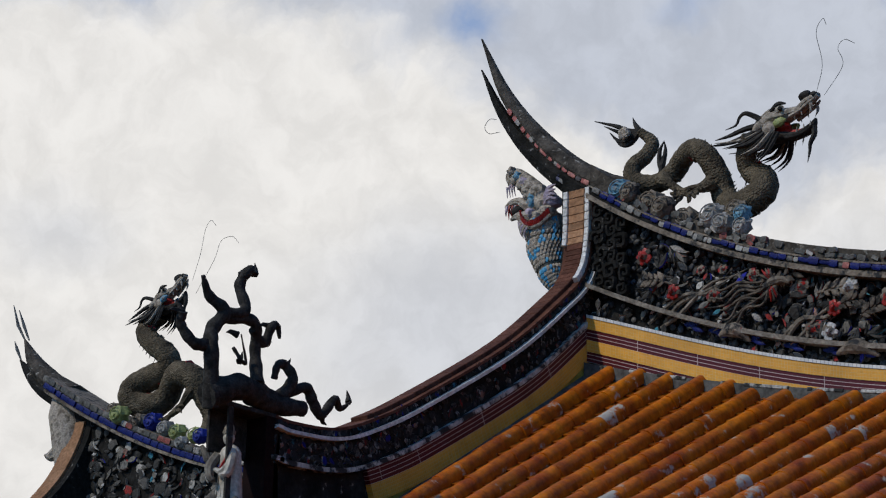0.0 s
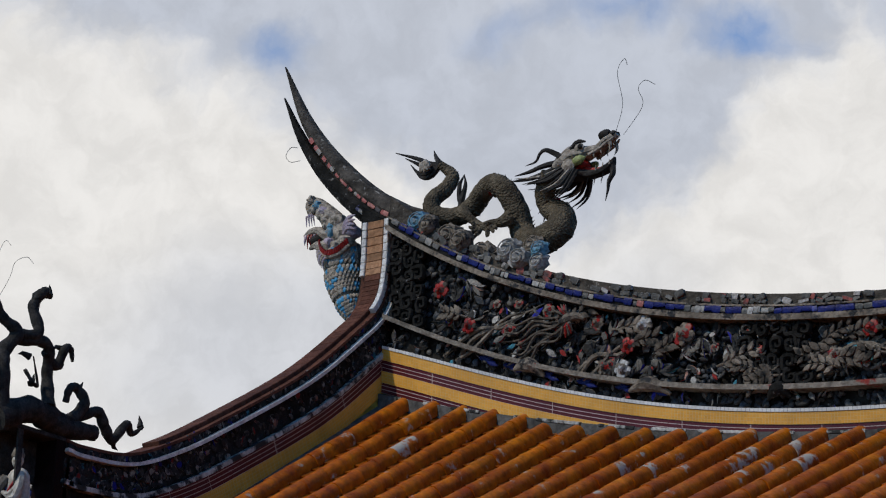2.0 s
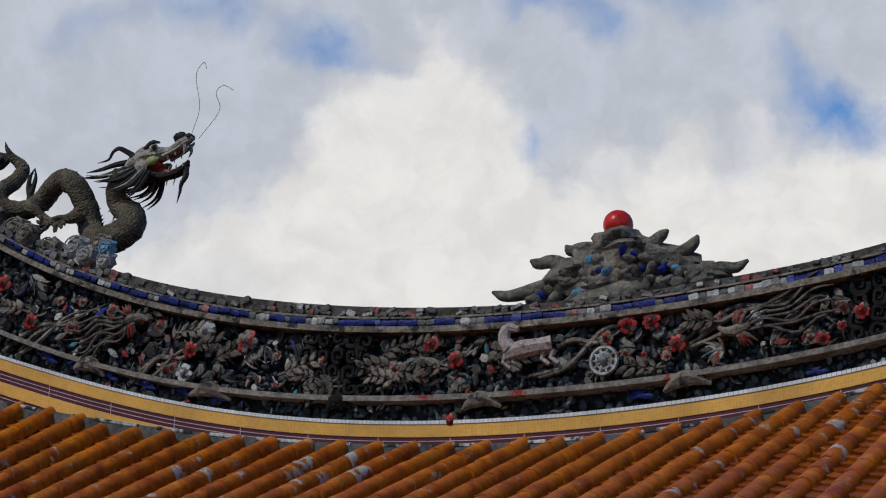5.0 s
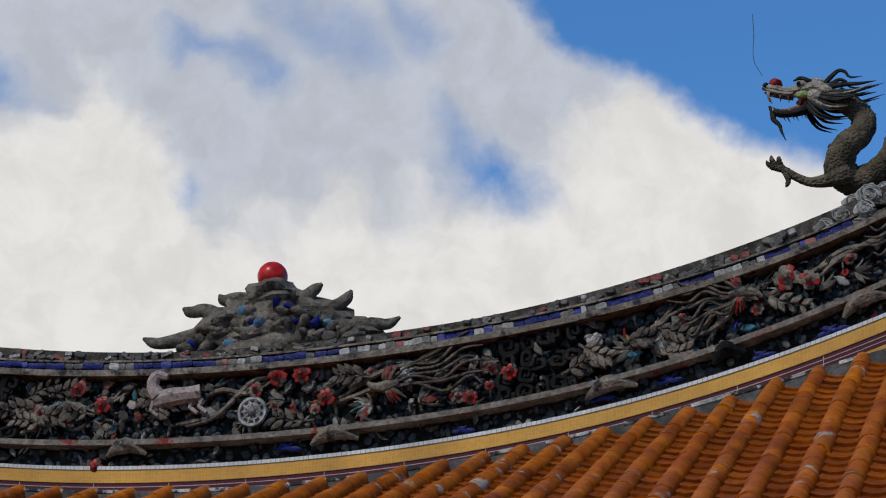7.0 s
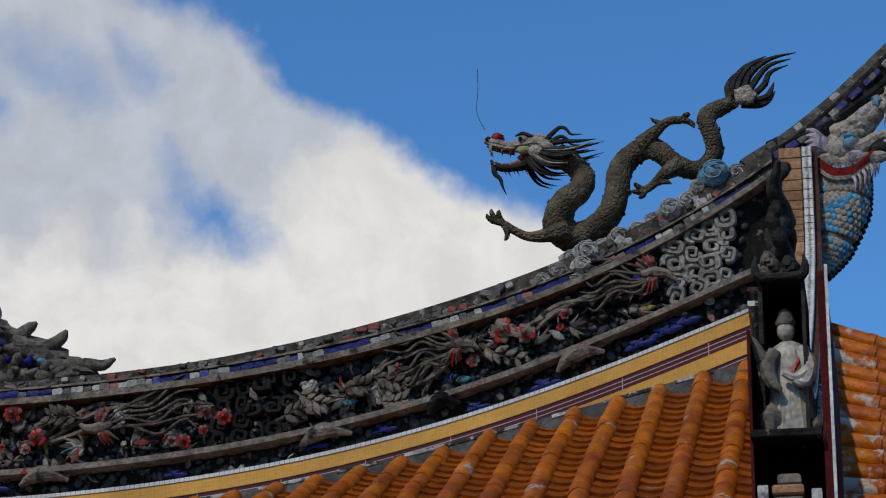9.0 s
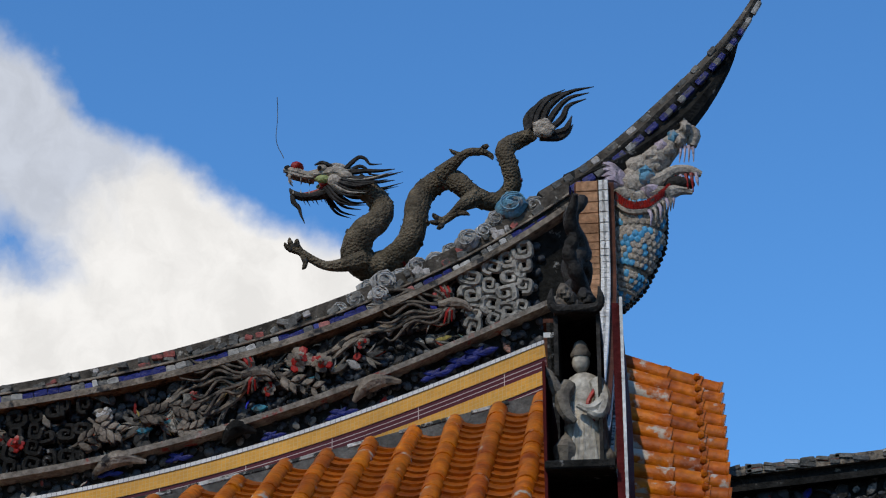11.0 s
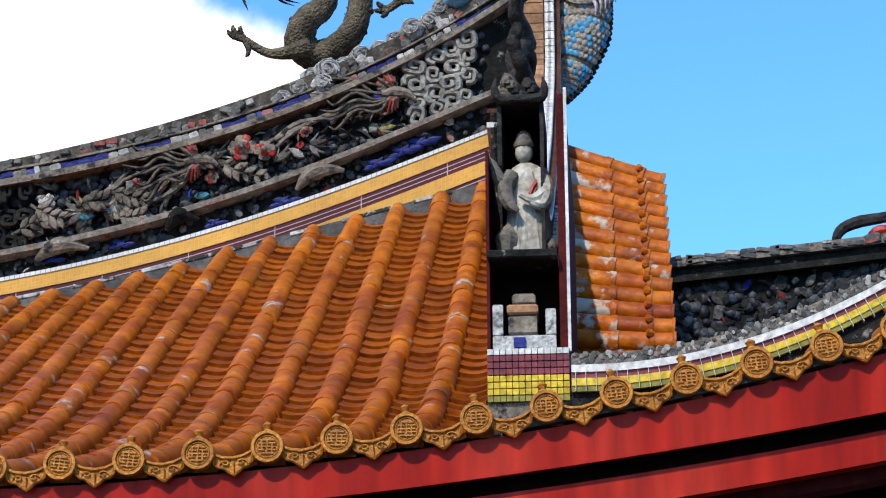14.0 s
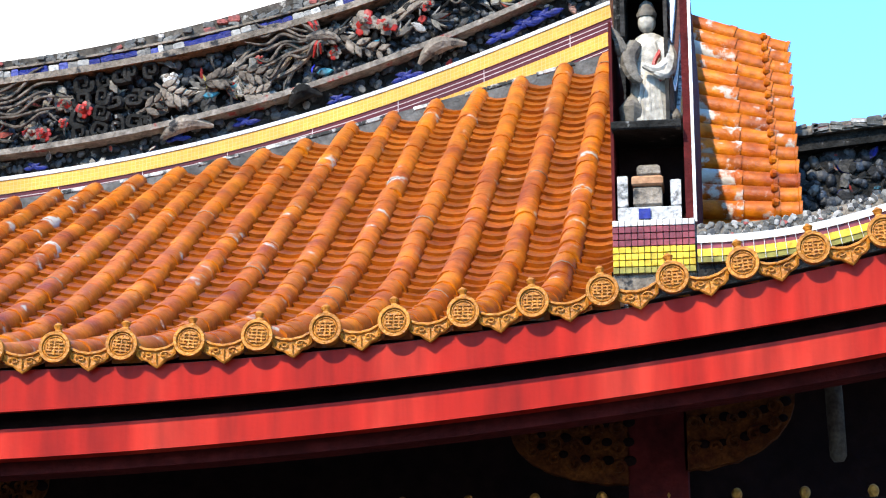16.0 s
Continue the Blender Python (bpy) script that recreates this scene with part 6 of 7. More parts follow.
# ---- niche pavilions with robed figures at the ridge feet ----
def niche(xa, xb, yb, zb, figure_label, slabs=True):
    """Block of coloured tiles, box niche, ledge and the figure before a dark back. zb: foot of the block."""
    w = xb - xa
    base = thing("ridge_niche", None, None, "tiled ridge-foot block with a framed niche and ledge", "niche", group="ridge niches")
    base.location = (xa, yb, zb)
    g = Geo()
    g.box(0, w, 0.01, 0.9, -0.12, 0.21)
    part("block", g, m_stone, base, smooth=False)
    nx, rows_c = 13, [m_olive, m_yelt, m_yelt, m_yelt, m_mart, m_mart, m_mart, m_whitet]
    h = 0.21 / len(rows_c)
    cells = {}
    for j, mt in enumerate(rows_c):
        if mt.name not in cells:
            q = Geo()
            q.box(0.001, w / nx - 0.002, -0.006, 0.012, 0.0012, h - 0.0022, b=0.001)
            cells[mt.name] = mesh_of("mosaic_tile", q, mt, False)
        for i in range(nx):
            part("mosaic_tile", cells[mt.name], None, base, m=Matrix.Translation((i * w / nx, rng.uniform(-0.002, 0.001), j * h)))
    # solid box; the recess's shade is put into its near-black colour
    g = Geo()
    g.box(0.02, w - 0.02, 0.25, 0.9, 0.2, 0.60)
    part("back", g, m_shade, base, "near-black back panel, recess shade in its colour", smooth=False)
    if slabs:
        g = Geo()
        g.box(0.0, 0.012, 0.03, 0.9, 0.21, 1.02)
        part("side_wall", g, m_maroonp, base, "dark red side slab", smooth=False)
        g = Geo()
        g.box(w - 0.034, w + 0.0, 0.03, 1.6, 0.21, 1.25)
        part("side_wall", g, m_maroonp, base, "dark red side slab", smooth=False)
        g = Geo()
        g.box(w - 0.004, w + 0.008, 0.015, 0.03, 0.2, 1.27)
        part("white_edge", g, m_whitet, base, "white edge strip", smooth=False)
    g = Geo()
    for x0, x1, z0, z1 in ((0.02, w - 0.05, 0.215, 0.275), (0.02, 0.06, 0.275, 0.40), (w - 0.09, w - 0.05, 0.275, 0.38)):
        g.box(x0, x1, 0.05, 0.10, z0, z1, b=0.004)
    part("frame", g, m_pearl, base, "chipped white niche frame", smooth=False)
    g = Geo()
    g.box(0.10, 0.145, 0.04, 0.06, 0.225, 0.265)
    part("inlay", g, m_blue, base, "cobalt inlay", smooth=False)
    g = Geo()
    g.box(0.08, 0.19, 0.06, 0.2, 0.28, 0.36, b=0.01)
    g.box(0.075, 0.195, 0.05, 0.2, 0.36, 0.40, 1, b=0.008)
    g.box(0.095, 0.185, 0.07, 0.2, 0.40, 0.45, 0, b=0.012)
    part("relief_block", g, [m_stone, m_brick], base, smooth=False)
    g = Geo()
    g.box(0.005, w - 0.04, -0.02, 0.62, 0.565, 0.60, b=0.006)
    part("ledge", g, m_dark, base, "blackened ledge", smooth=False)
    # panel behind the figure, coloured near-black for the niche's shade
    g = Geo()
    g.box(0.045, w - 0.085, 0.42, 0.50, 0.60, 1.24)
    part("back", g, m_shade, base, "near-black back panel, recess shade in its colour", smooth=False)
    g = Geo()
    g.box(0.045, w - 0.085, 0.06, 0.52, 1.235, 1.265, b=0.006)
    g.box(0.045, 0.062, 0.10, 0.5, 0.98, 1.235, b=0.004)
    g.box(w - 0.10, w - 0.085, 0.10, 0.5 if slabs else 0.14, 0.60, 1.235, b=0.004)
    for x, d in ((0.05, -1), (w - 0.09, 1)):
        g.tube(spline([(x - d * 0.05, 0.08, 1.25), (x, 0.07, 1.255), (x + d * 0.012, 0.06, 1.29), (x + d * 0.006, 0.06, 1.335)], 10), lerps([0.02, 0.022, 0.016, 0.004], 10), 7)
    for k in range(7):
        g.ball((0.075 + 0.13 * (k * 0.37 % 1.0), 0.12, 1.28 + 0.02 * (k % 4)), (0.035, 0.04, 0.032), 1 if k % 3 == 0 else 0, None, 9, 6, 0.4)
    part("canopy", g, [m_horn, m_sprig], base, "sooty curled canopy")
    # figure: plain robed form, no features
    g = Geo()
    cx = w * 0.48
    prof = [(0.0, 0.102), (0.02, 0.106), (0.10, 0.092), (0.19, 0.084), (0.27, 0.078), (0.33, 0.076), (0.36, 0.055), (0.375, 0.028)]
    g.tube([(cx + 0.008 * math.sin(9 * z), 0.2, 0.60 + z * 1.12) for z, r in prof], [r for z, r in prof], 14, 0, flat=0.75)
    g.ball((cx - 0.005, 0.19, 1.065), (0.036, 0.036, 0.045), 0, None, 10, 8)
    g.tube([(cx - 0.005, 0.19, 1.085), (cx - 0.005, 0.19, 1.10), (cx - 0.005, 0.19, 1.115), (cx - 0.005, 0.19, 1.14), (cx - 0.005, 0.19, 1.155)], [0.038, 0.042, 0.034, 0.028, 0.012], 12, 1)
    g.tube(spline([(cx + 0.055, 0.16, 0.97), (cx + 0.08, 0.13, 0.89), (cx + 0.065, 0.11, 0.82), (cx + 0.02, 0.10, 0.83)], 10), lerps([0.034, 0.034, 0.026, 0.014], 10), 8, 0)
    g.tube(spline([(cx - 0.055, 0.16, 0.96), (cx - 0.08, 0.12, 0.89), (cx - 0.06, 0.10, 0.82), (cx - 0.03, 0.10, 0.79)], 10), lerps([0.034, 0.034, 0.026, 0.014], 10), 8, 1)
    g.tube(spline([(cx + 0.06, 0.18, 0.95), (cx + 0.075, 0.12, 0.88), (cx + 0.03, 0.10, 0.84), (cx - 0.02, 0.10, 0.86)], 12), lerps([0.028, 0.024, 0.02, 0.012], 12), 8, 0)
    g.tube(spline([(cx - 0.06, 0.18, 0.95), (cx - 0.10, 0.13, 0.93), (cx - 0.12, 0.11, 0.98), (cx - 0.15, 0.11, 1.02)], 12), lerps([0.035, 0.03, 0.02, 0.012], 12), 8, 1)
    g.ball((cx - 0.07, 0.16, 0.68), (0.05, 0.05, 0.075), 1, None, 9, 7, 0.3)
    g.ball((cx + 0.09, 0.17, 0.65), (0.035, 0.05, 0.045), 1, None, 9, 7, 0.3)
    g.tube(spline([(cx + 0.05, 0.13, 0.93), (cx + 0.02, 0.11, 0.86), (cx + 0.05, 0.12, 0.80)], 8), 0.01, 5, 2)
    for k in range(5):
        g.tube([(cx - 0.05 + 0.025 * k, 0.125 + 0.004 * abs(k - 2), 0.62), (cx - 0.03 + 0.016 * k, 0.145, 0.84)], [0.008, 0.004], 5, 0)
    thing("robed_statue", g, [m_robe, m_robed, m_red], figure_label, "statue", group="niche statues", m=Matrix.Translation((xa, yb, zb)))
    return base


niche(-0.528, -0.215, 9.32, 3.925, "plain white robed ceramic figure standing in a dark niche")
niche(-10.69, -10.38, 10.25, 4.09, "plain white robed figure at the ridge foot", False)

# ---- side roof strip with level tile rows beyond the near sloping ridge ----
side = thing("side_roof", None, None, "narrow side roof of level orange barrel tiles", "roof", kind="structure")
g = Geo()
sy0, sz0, sy1, sz1 = 13.75, 6.50, 12.0, 4.83
g.add([(-0.30, sy0, sz0), (0.215, sy0, sz0 - 0.2), (0.225, sy1, sz1 - 0.02), (-0.27, sy1, sz1 + 0.0), (-0.30, sy0 + 0.3, sz0 - 0.1), (0.215, sy0 + 0.3, sz0 - 0.3), (0.225, sy1 + 0.3, sz1 - 0.2), (-0.27, sy1 + 0.3, sz1 - 0.2)],
      [(0, 3, 2, 1), (4, 5, 6, 7), (0, 1, 5, 4), (1, 2, 6, 5), (2, 3, 7, 6), (3, 0, 4, 7)])
part("bed", g, m_pan, side, smooth=False)
NR = 14
for j in range(NR):
    s = (j + 0.5) / NR
    y, z = sy0 + (sy1 - sy0) * s, sz0 + (sz1 - sz0) * s + 0.02
    x0, x1, dz = -0.33 + 0.03 * s, 0.225 + 0.01 * s, -0.2 + 0.18 * s
    for k, (a, b) in enumerate(((0, 0.47), (0.47, 0.80), (0.80, 1.0))):
        p0 = Vector((x0 + (x1 - x0) * a, y, z + dz * a + 0.006 * (2 - k)))
        p1 = Vector((x0 + (x1 - x0) * b + 0.01, y, z + dz * b))
        g = Geo()
        r = 0.058
        g.tube([p0, p0.lerp(p1, 0.85), p0.lerp(p1, 0.88), p1], [r * 0.94, r * 0.97, r * 1.08, r * 1.08], 10)
        part("barrel_tile", g, m_tile if k else m_tileold, side)
    g = Geo()
    q = Vector((x0 + (x1 - x0) * 0.77, y - 0.05, z + dz * 0.77 + 0.035))
    g.tube([q - Vector((0.012, 0, 0)), q, q + Vector((0.02, 0, 0.0))], [0.018, 0.026, 0.02], 8)
    part("knob", g, m_tile, side)

# ---- rising corner ridge over the eave, beyond the niche ----
BY = 9.15


def z_band(x):
    return 4.012 + 0.006 * (x + 0.2) + 0.245 * max(0.0, x + 0.12) ** 2


corner = thing("corner_ridge", None, None, "low corner ridge with white, red and yellow tile courses", "roof ridge", kind="structure")
for nm, a, b, y, mt, lab in (("white_course", -0.028, 0.0, BY - 0.03, m_whitet, "white ceramic course"), ("red_course", -0.05, -0.028, BY - 0.022, m_mart, "dull red ceramic course"), ("yellow_course", -0.078, -0.05, BY - 0.024, m_yelt, "yellow ceramic course"), ("green_course", -0.10, -0.078, BY - 0.02, m_olive, "olive ceramic course"),
                             ("coping", 0.0, 0.05, BY, m_stone, "weathered grey coping"), ("footing", -0.30, -0.10, BY + 0.0, m_dark, "blackened footing")):
    g = Geo()
    strip(g, -0.205, EAVE_END, 40, lambda x, a=a: z_band(x) + a, lambda x, b=b: z_band(x) + b, y, BY + 0.3)
    part(nm, g, mt, corner, lab, smooth=False)
g = Geo()
g.box(-0.0009, 0.0009, -0.0315, 0.0, -0.102, -0.002)
jm = mesh_of("joint", g, m_whitet, False)
x = -0.19
while x < EAVE_END:
    part("joint", jm, None, corner, m=Matrix.Translation((x, BY, z_band(x))) @ Matrix.Rotation(-math.atan(0.49 * max(0, x + 0.12)), 4, "Y"))
    x += 0.038
m_copings = material("grey_coping_shards", [(0.0, (0.09, 0.085, 0.075)), (0.4, (0.16, 0.15, 0.13)), (0.65, (0.30, 0.28, 0.25)), (0.88, (0.05, 0.05, 0.05)), (0.97, (0.26, 0.07, 0.06))], 12, 0.7, "island", bump=0.4)
coping_far = Geo()
for k in range(340):
    x = rng.uniform(-0.2, EAVE_END)
    s = rng.uniform(0.014, 0.032)
    coping_far.merge(leaf_g[1], Matrix.Translation((x, BY - 0.005, z_band(x) + rng.uniform(0.005, 0.05))) @ Matrix.Rotation(rng.uniform(0, 6), 4, "Y") @ Matrix.Diagonal((s, s * 0.4, s, 1)))
part("coping_shards", coping_far, m_copings, corner, "pale and grey coping shards", kind="stuff")
# short tile rows in front of it
for i in range(1, 11):
    x = -0.536 + 0.2485 * (i - 1)
    z0, z1 = z_eave(x) + 0.04, z_eave(x) + 0.13
    s = math.atan2(z1 - z0, BY - YE)
    part("barrel_tile", barrel_mesh, None, main_roof, m=Matrix.Translation((x, YE + 0.05, z0 - 0.005)) @ Matrix.Rotation(s, 4, "X") @ Matrix.Diagonal((1, 1.4, 1, 1)))
g = Geo()
strip(g, -0.45, EAVE_END, 30, lambda x: z_eave(x) + 0.0, lambda x: z_eave(x) + 0.035, YE + 0.02, BY + 0.02)
part("eave_bed", g, m_bed, main_roof, smooth=False)

# ---- side wing ridge beyond, with relief ----
wing = thing("wing_ridge", None, None, "blackened relief ridge of the lower wing roof", "roof ridge", kind="structure")


def z_wr(x):
    return 5.60 + 0.085 * (x - 0.2) + 0.012 * max(0, x - 0.6) ** 2


g = Geo()
strip(g, 0.05, 4.5, 30, lambda x: 3.2, lambda x: z_wr(x) - 0.04, 13.06, 13.4)
part("wall", g, m_dark, wing, smooth=False)
for a, b, y, mt in ((-0.05, 0.0, 12.98, m_stone), (-0.10, -0.05, 13.02, m_dark), (-0.135, -0.10, 12.98, m_dark)):
    g = Geo()
    strip(g, 0.05, 4.5, 30, lambda x, a=a: z_wr(x) + a, lambda x, b=b: z_wr(x) + b, y, 13.42)
    part("moulding", g, mt, wing, smooth=False)
gw = Geo()
gp = Geo()
for k in range(650):
    x = rng.uniform(0.1, 2.6)
    gp.ball((0, 0, 0), rng.uniform(0.02, 0.045), 0, Matrix.Translation((x, 13.055, z_wr(x) - rng.uniform(0.15, 0.85))) @ Matrix.Rotation(rng.uniform(0, 3), 4, "Y") @ Matrix.Diagonal((1, 0.6, rng.uniform(0.6, 1), 1)), 7, 5)
part("pebble_ground", gp, m_pebble, wing, "close-set rounded blue-grey shards", kind="stuff")
for k in range(420):
    x = rng.uniform(0.2, 2.6)
    z = z_wr(x) - rng.uniform(0.17, 0.75)
    s = rng.choice((0.05, 0.07, 0.1))
    gw.merge(leaf_g[rng.choice((0, 1, 2))], Matrix.Translation((x, 13.04, z)) @ Matrix.Rotation(rng.uniform(0, 6), 4, "Y") @ Matrix.Diagonal((s, s * 0.5, s, 1)))
chips_w = Geo()
x = 0.2
while x < 2.4:
    w = rng.uniform(0.03, 0.09)
    for row in (-0.008, -0.032):
        if rng.random() < 0.6:
            chips_w.merge(tess_geo, Matrix.Translation((x, 12.985, z_wr(x) + row)) @ Matrix.Rotation(rng.uniform(-0.3, 0.15), 4, "Y") @ Matrix.Diagonal((w, 0.03, rng.uniform(0.02, 0.034), 1)))
    x += w
part("crown_shards", chips_w, m_topi, wing, "sooty and pale crown shards", kind="stuff")
part("relief_ground", gw, m_rdark, wing, "dark leaf and petal relief", kind="stuff")
g = Geo()
g.tube(spline([(1.117, 13.1, 5.66), (1.16, 13.1, 5.765), (1.26, 13.1, 5.815), (1.46, 13.1, 5.85), (1.75, 13.1, 5.95), (1.95, 13.1, 6.15)], 20), lerps([0.015, 0.03, 0.035, 0.03, 0.04, 0.02], 20), 8)
g.tube(spline([(1.29, 13.08, 5.70), (1.36, 13.06, 5.745), (1.5, 13.06, 5.75), (1.75, 13.08, 5.78)], 12), lerps([0.01, 0.035, 0.03, 0.03], 12), 8, 1)
thing("branch_finial", g, [m_horn, m_red], "dark curling branch finial with red shards on the wing ridge", "finial", group="branch finials")


# ---- lower wing on the far side: ridge, horn, dragon, fish ----
def z_lw(x):
    return 5.9 + 0.071 * (min(x, -12.0) + 12) ** 2


lw = thing("wing_ridge", None, None, "lower wing ridge with grey relief panel and blue band", "roof ridge", kind="structure")
WX0 = -16.25
for nm, a, b, y, mt, lab in (("wall", -1.6, -0.05, 13.94, m_dark, ""), ("crown", -0.06, 0.0, 13.87, m_stone, "pale and pink crown course"), ("frieze_ground", -0.12, -0.06, 13.88, m_dark, ""), ("cornice_moulding", -0.145, -0.12, 13.84, m_stone, "weathered cornice")):
    g = Geo()
    strip(g, WX0 if nm != "wall" else -16.0, -10.9, 40, lambda x, a=a: z_lw(x) + a, lambda x, b=b: z_lw(x) + b, y, 14.25)
    part(nm, g, mt, lw, lab, smooth=False)
gf, gr, gt = Geo(), Geo(), Geo()
x = WX0
while x < -13.5:
    w = rng.uniform(0.05, 0.1)
    sl = 0.142 * (x + 12)
    gf.merge(tess_geo, Matrix.Translation((x, 13.88, z_lw(x) - 0.09)) @ Matrix.Rotation(-math.atan(sl), 4, "Y") @ Matrix.Diagonal((w * 1.05, 0.03, 0.05, 1)))
    gt.merge(tess_geo, Matrix.Translation((x, 13.87, z_lw(x) - 0.028)) @ Matrix.Rotation(-math.atan(sl), 4, "Y") @ Matrix.Diagonal((w * 1.05, 0.03, 0.045, 1)))
    x += w
for k in range(500):
    x = rng.uniform(-15.7, -13.6)
    s = rng.choice((0.05, 0.07, 0.1, 0.12))
    gr.merge(leaf_g[rng.choice((0, 1, 2))], Matrix.Translation((x, 13.93 - rng.uniform(0, 0.03), z_lw(x) - rng.uniform(0.18, 0.9))) @ Matrix.Rotation(rng.uniform(0, 6), 4, "Y") @ Matrix.Diagonal((s, s * 0.5, s, 1)))
part("frieze_shards", gf, m_cobalt, lw, "blue and grey shards", kind="stuff")
part("crown_shards", gt, m_topi, lw, "pale and pink shards", kind="stuff")
part("relief_ground", gr, m_relief, lw, "grey shard leaves and clouds", kind="stuff")
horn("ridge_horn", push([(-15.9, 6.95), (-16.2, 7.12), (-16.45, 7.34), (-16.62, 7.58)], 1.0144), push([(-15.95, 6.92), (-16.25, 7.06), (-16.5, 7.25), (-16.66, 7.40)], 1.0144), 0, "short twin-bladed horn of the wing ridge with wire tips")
g = Geo()
for q in ([(-16.60, 7.55), (-16.72, 7.72), (-16.80, 7.92)], [(-16.56, 7.56), (-16.64, 7.70), (-16.72, 7.86)], [(-16.65, 7.40), (-16.71, 7.5), (-16.75, 7.58)]):
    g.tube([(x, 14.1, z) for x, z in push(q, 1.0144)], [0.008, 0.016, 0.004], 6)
thing("horn_tip", g, m_wire, "rusty bent rods at the horn's tip", "rod")
SP_W = [(-14.44, 6.45), (-14.42, 6.61), (-14.50, 6.78), (-14.59, 6.93), (-14.76, 7.0), (-14.89, 6.95), (-14.99, 6.86), (-15.14, 6.79), (-15.31, 6.85), (-15.32, 6.96), (-15.17, 7.04), (-15.0, 7.09), (-14.96, 7.19), (-15.08, 7.30), (-15.21, 7.42), (-15.22, 7.53), (-15.12, 7.60)]
dragon("dragon_statue", SP_W, [0.07, 0.10, 0.11, 0.11, 0.105, 0.10, 0.10, 0.11, 0.11, 0.105, 0.11, 0.105, 0.095, 0.09, 0.085, 0.085, 0.08], ((-15.12, 7.60), 1, 0.36, 0.44),
       [([(-14.55, -0.06, 6.86), (-14.60, -0.1, 6.76), (-14.68, -0.1, 6.68), (-14.78, -0.1, 6.64)], [(-14.62, 6.63), (-14.90, 6.62), (-14.86, 6.58), (-14.60, 6.68)])],
       [[(-15.30, 7.0), (-15.38, 7.05), (-15.44, 7.05), (-15.48, 7.03)], [(-15.32, 6.92), (-15.38, 6.97), (-15.43, 7.01), (-15.50, 7.02)]],
       [[(-14.68, 7.79), (-14.60, 8.01), (-14.56, 8.20), (-14.50, 8.28), (-14.43, 8.22)], [(-14.63, 7.67), (-14.43, 7.93), (-14.37, 8.07), (-14.24, 8.09), (-14.16, 8.02)]],
       "dark scaled dragon statue with turquoise cheeks on the wing ridge", yc=14.05, cheek=m_cyan)
base = thing("cloud_scroll", None, None, "grey, green and blue cloud scrolls on the wing ridge", "cloud ornament", group="cloud ornaments")
base.location = (-14.8, 13.95, 6.55)
cloud_green = mesh_of("cloud_puff", cg, m_green)
cloud_blue = mesh_of("cloud_puff", cg, m_blue)
for x, z, r, me in ((-15.3, 6.70, .09, cloud_green), (-15.1, 6.62, .08, cloud_meshes[2]), (-14.95, 6.60, .09, cloud_blue), (-14.8, 6.52, .08, cloud_meshes[0]), (-14.62, 6.46, .08, cloud_green), (-14.45, 6.42, .08, cloud_green), (-14.32, 6.38, .075, cloud_blue), (-14.2, 6.5, .07, cloud_blue), (-15.45, 6.78, .07, cloud_meshes[2]), (-14.55, 6.36, .06, cloud_meshes[0])):
    part("cloud_puff", me, None, base, m=Matrix.Translation((x + 14.8, rng.uniform(-0.08, 0.0), z - 6.55)) @ Matrix.Scale(r, 4))
g = Geo()
g.tube(spline([(-16.10, 14.0, 6.15), (-16.02, 14.0, 6.35), (-16.04, 14.0, 6.6), (-16.12, 14.0, 6.85), (-16.2, 14.0, 7.02)], 20), lerps([0.05, 0.14, 0.17, 0.16, 0.08], 20), 12)
g.tube(spline([(-16.1, 13.98, 6.55), (-16.25, 13.98, 6.5), (-16.34, 13.98, 6.52)], 8), lerps([0.08, 0.05, 0.01], 8), 8)
thing("dragon_fish_statue", g, [m_bone], "pale grey plain fish figure under the wing horn", "fish statue", group="ridge end fish")
g = Geo()
WP = spline([(0, 13.95, 6.72), (0, 13.88, 6.5), (0, 13.72, 6.2), (0, 13.45, 5.9), (0, 13.0, 5.55), (0, 12.4, 5.2)], 24)
sweep(g, WP, -16.0, -15.72, 0.0, 0.5)
wsr = thing("sloping_ridge", g, m_dark, "brick-capped descending ridge of the lower wing", "roof ridge", group="sloping ridges", smooth=False)
g = Geo()
sweep(g, WP, -15.98, -15.80, -0.025, 0.0)
part("cap", g, m_brick, wsr, "brown brick cap", smooth=False)

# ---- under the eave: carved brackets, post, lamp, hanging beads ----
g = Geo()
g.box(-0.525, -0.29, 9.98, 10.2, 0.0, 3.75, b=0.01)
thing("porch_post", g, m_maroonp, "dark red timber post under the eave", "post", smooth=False)


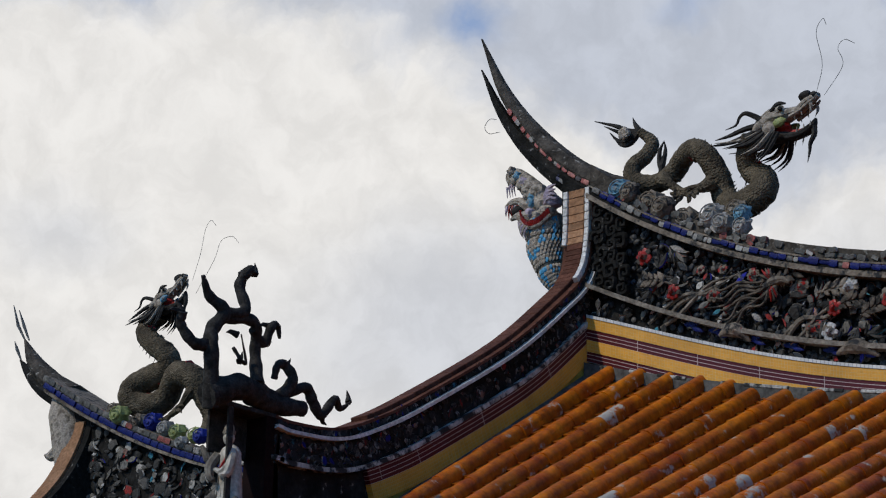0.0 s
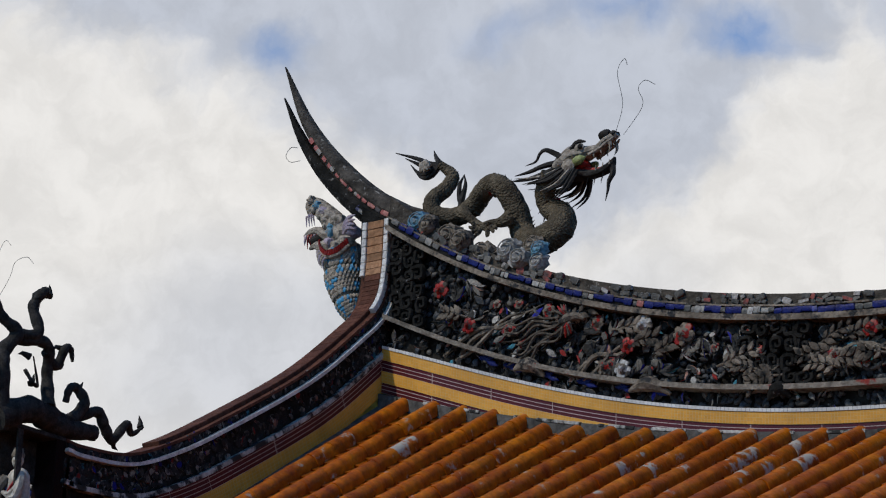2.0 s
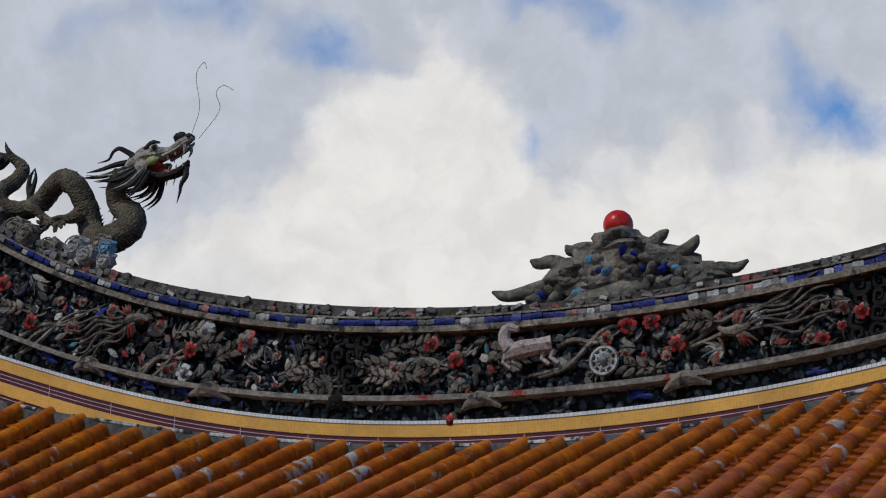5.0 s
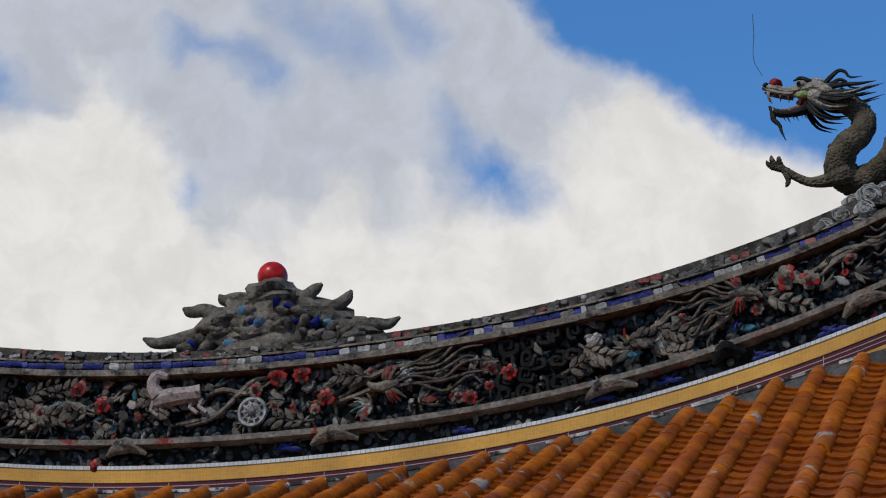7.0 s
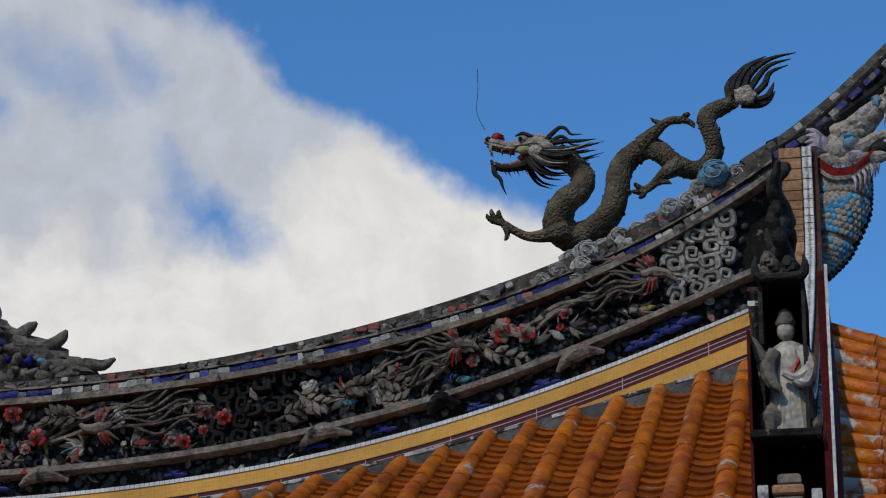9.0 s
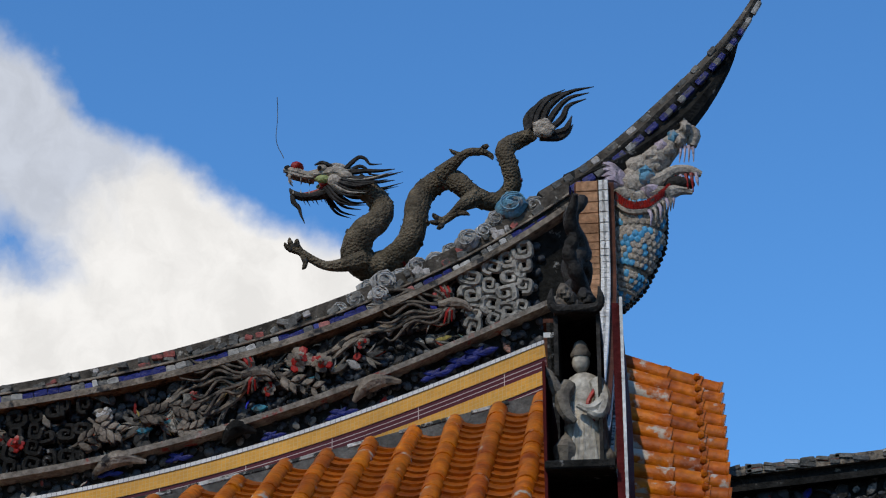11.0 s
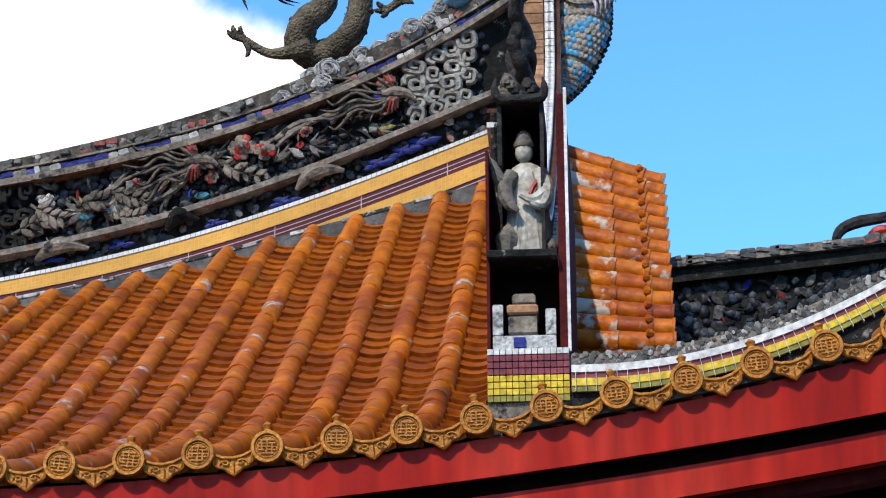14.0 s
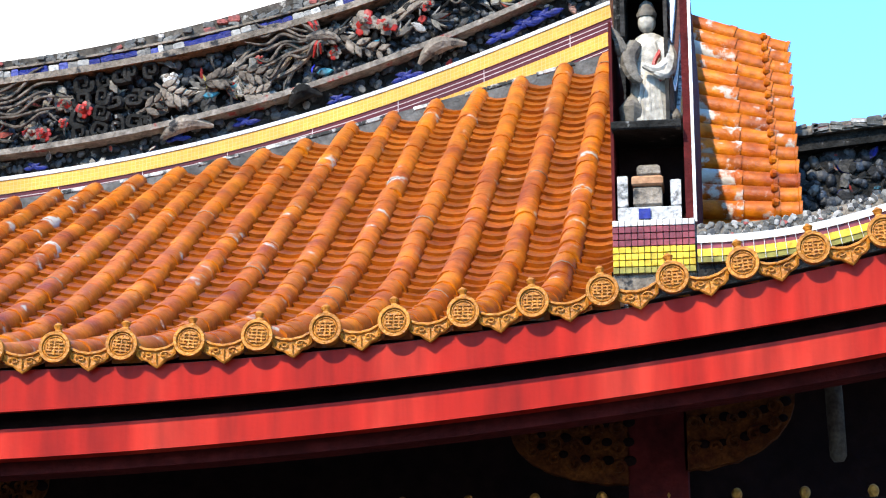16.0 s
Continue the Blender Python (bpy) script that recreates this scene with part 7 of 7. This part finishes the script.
def bracket(xp, xo, z_low, z_out):
    """A quarter-fan bracket, its openwork holes painted on: xp and z_low at the post, xo and z_out at the outer tip."""
    g = Geo()
    n = 16
    out = [(xp, 3.66), (xo, 3.66)]
    for k in range(n + 1):
        a = math.pi / 2 * k / n
        sc = 1 + 0.02 * math.sin(k * 2.4)
        out.append((xo + (xp - xo) * (1 - math.cos(a)), z_out - (z_out - z_low) * math.sin(a) * sc))
    k = len(out)
    vs = [(x, y, z) for y in (9.98, 10.04) for x, z in out]
    g.add(vs, [tuple(range(k)), tuple(range(2 * k - 1, k - 1, -1))] + [(i, (i + 1) % k, k + (i + 1) % k, k + i)[::-1] for i in range(k)])
    base = thing("carved_bracket", g, m_goldd, "dark gilded bracket beside the post, black ovals for its holes", "bracket", group="carved brackets", smooth=False)
    for i in range(15):
        u, v = (i % 5 + 0.5) / 5, (i // 5 + 0.5) / 3
        x = xp + (xo - xp) * u * 0.9
        lo = z_out - (z_out - z_low) * math.sin(math.acos(max(0.0, min(1.0, 1 - (x - xo) / (xp - xo)))))
        z = lo + 0.03 + (z_out + 0.02 - lo) * v
        if z > z_out + 0.06:
            continue
        r = rng.uniform(0.024, 0.036)
        q = Geo()
        q.tube([(r * (1 - a / 9) * math.cos(a), 0, r * (1 - a / 9) * math.sin(a)) for a in np.linspace(0, 7, 14)], 0.008, 6)
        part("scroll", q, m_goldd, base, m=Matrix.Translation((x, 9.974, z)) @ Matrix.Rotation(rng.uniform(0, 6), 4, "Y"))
        # flat near-black oval put in for the dark of a pierced hole
        q = Geo()
        q.ball((0, 0, 0), (r * 0.75, 0.006, r * 0.6), 0, None, 9, 5)
        part("pierced_hole", q, m_shade, base, m=Matrix.Translation((x + r * 1.3, 9.977, z + r * 0.6)))
    return base


bracket(-0.52, -0.99, 3.235, 3.45)
bracket(-0.30, 0.14, 3.285, 3.57)
bracket(-3.2, -2.90, 3.16, 3.31)
g = Geo()
g.tube([(0.285, 9.8, 3.62), (0.29, 9.8, 3.45), (0.295, 9.8, 3.29), (0.296, 9.8, 3.27)], [0.034, 0.034, 0.033, 0.02], 14)
g.tube([(0.285, 9.8, 3.62), (0.285, 9.8, 3.83)], 0.01, 6, 1)
thing("tube_lamp", g, [m_sooty, m_shade], "unlit grey tube lamp hanging in the porch", "lamp")
g = Geo()
g.box(-3.2, 1.6, 9.98, 10.05, 3.08, 3.16, b=0.008)
# beam coloured as it looks in the porch's shade
beam = thing("porch_beam", g, m_shade, "shade-black beam with gilded bead finials", "beam", smooth=False)
g = Geo()
g.ball((0, 0, 0), (0.022, 0.022, 0.026), 0, None, 12, 8)
g.tube([(0, 0, -0.04), (0, 0, -0.02)], [0.012, 0.016], 8)
bead = mesh_of("bead", g, m_gold)
for k in range(-8, 8):
    part("bead", bead, None, beam, "gilded bead", m=Matrix.Translation((-0.368 + 0.266 * k / 1.0, 10.0, 3.185)))

# ball-shaped security camera under the eave
sx, sy, sz = 0.605, 9.9, 3.38
g = Geo()
g.ball((sx, sy, sz), 0.085, 0, None, 28, 18)
cctv = thing("security_camera", g, m_pearlgrey, "pale grey ball-shaped security camera in the dark porch", "camera")
g = Geo()
g.tube([(sx + 0.012, sy - 0.074, sz - 0.004), (sx + 0.012, sy - 0.088, sz - 0.004)], [0.032, 0.031], 20)
part("lens_ring", g, m_bed, cctv, "grey lens ring")
g = Geo()
g.tube([(sx + 0.012, sy - 0.085, sz - 0.004), (sx + 0.012, sy - 0.092, sz - 0.004)], [0.026, 0.022], 20)
part("lens", g, m_shade, cctv, "black glass lens")
g = Geo()
g.tube([(sx, sy, sz + 0.07), (sx, sy, z_f1(sx) + 0.132)], 0.02, 10)
part("hanger", g, m_shade, cctv, "dark hanger tube")
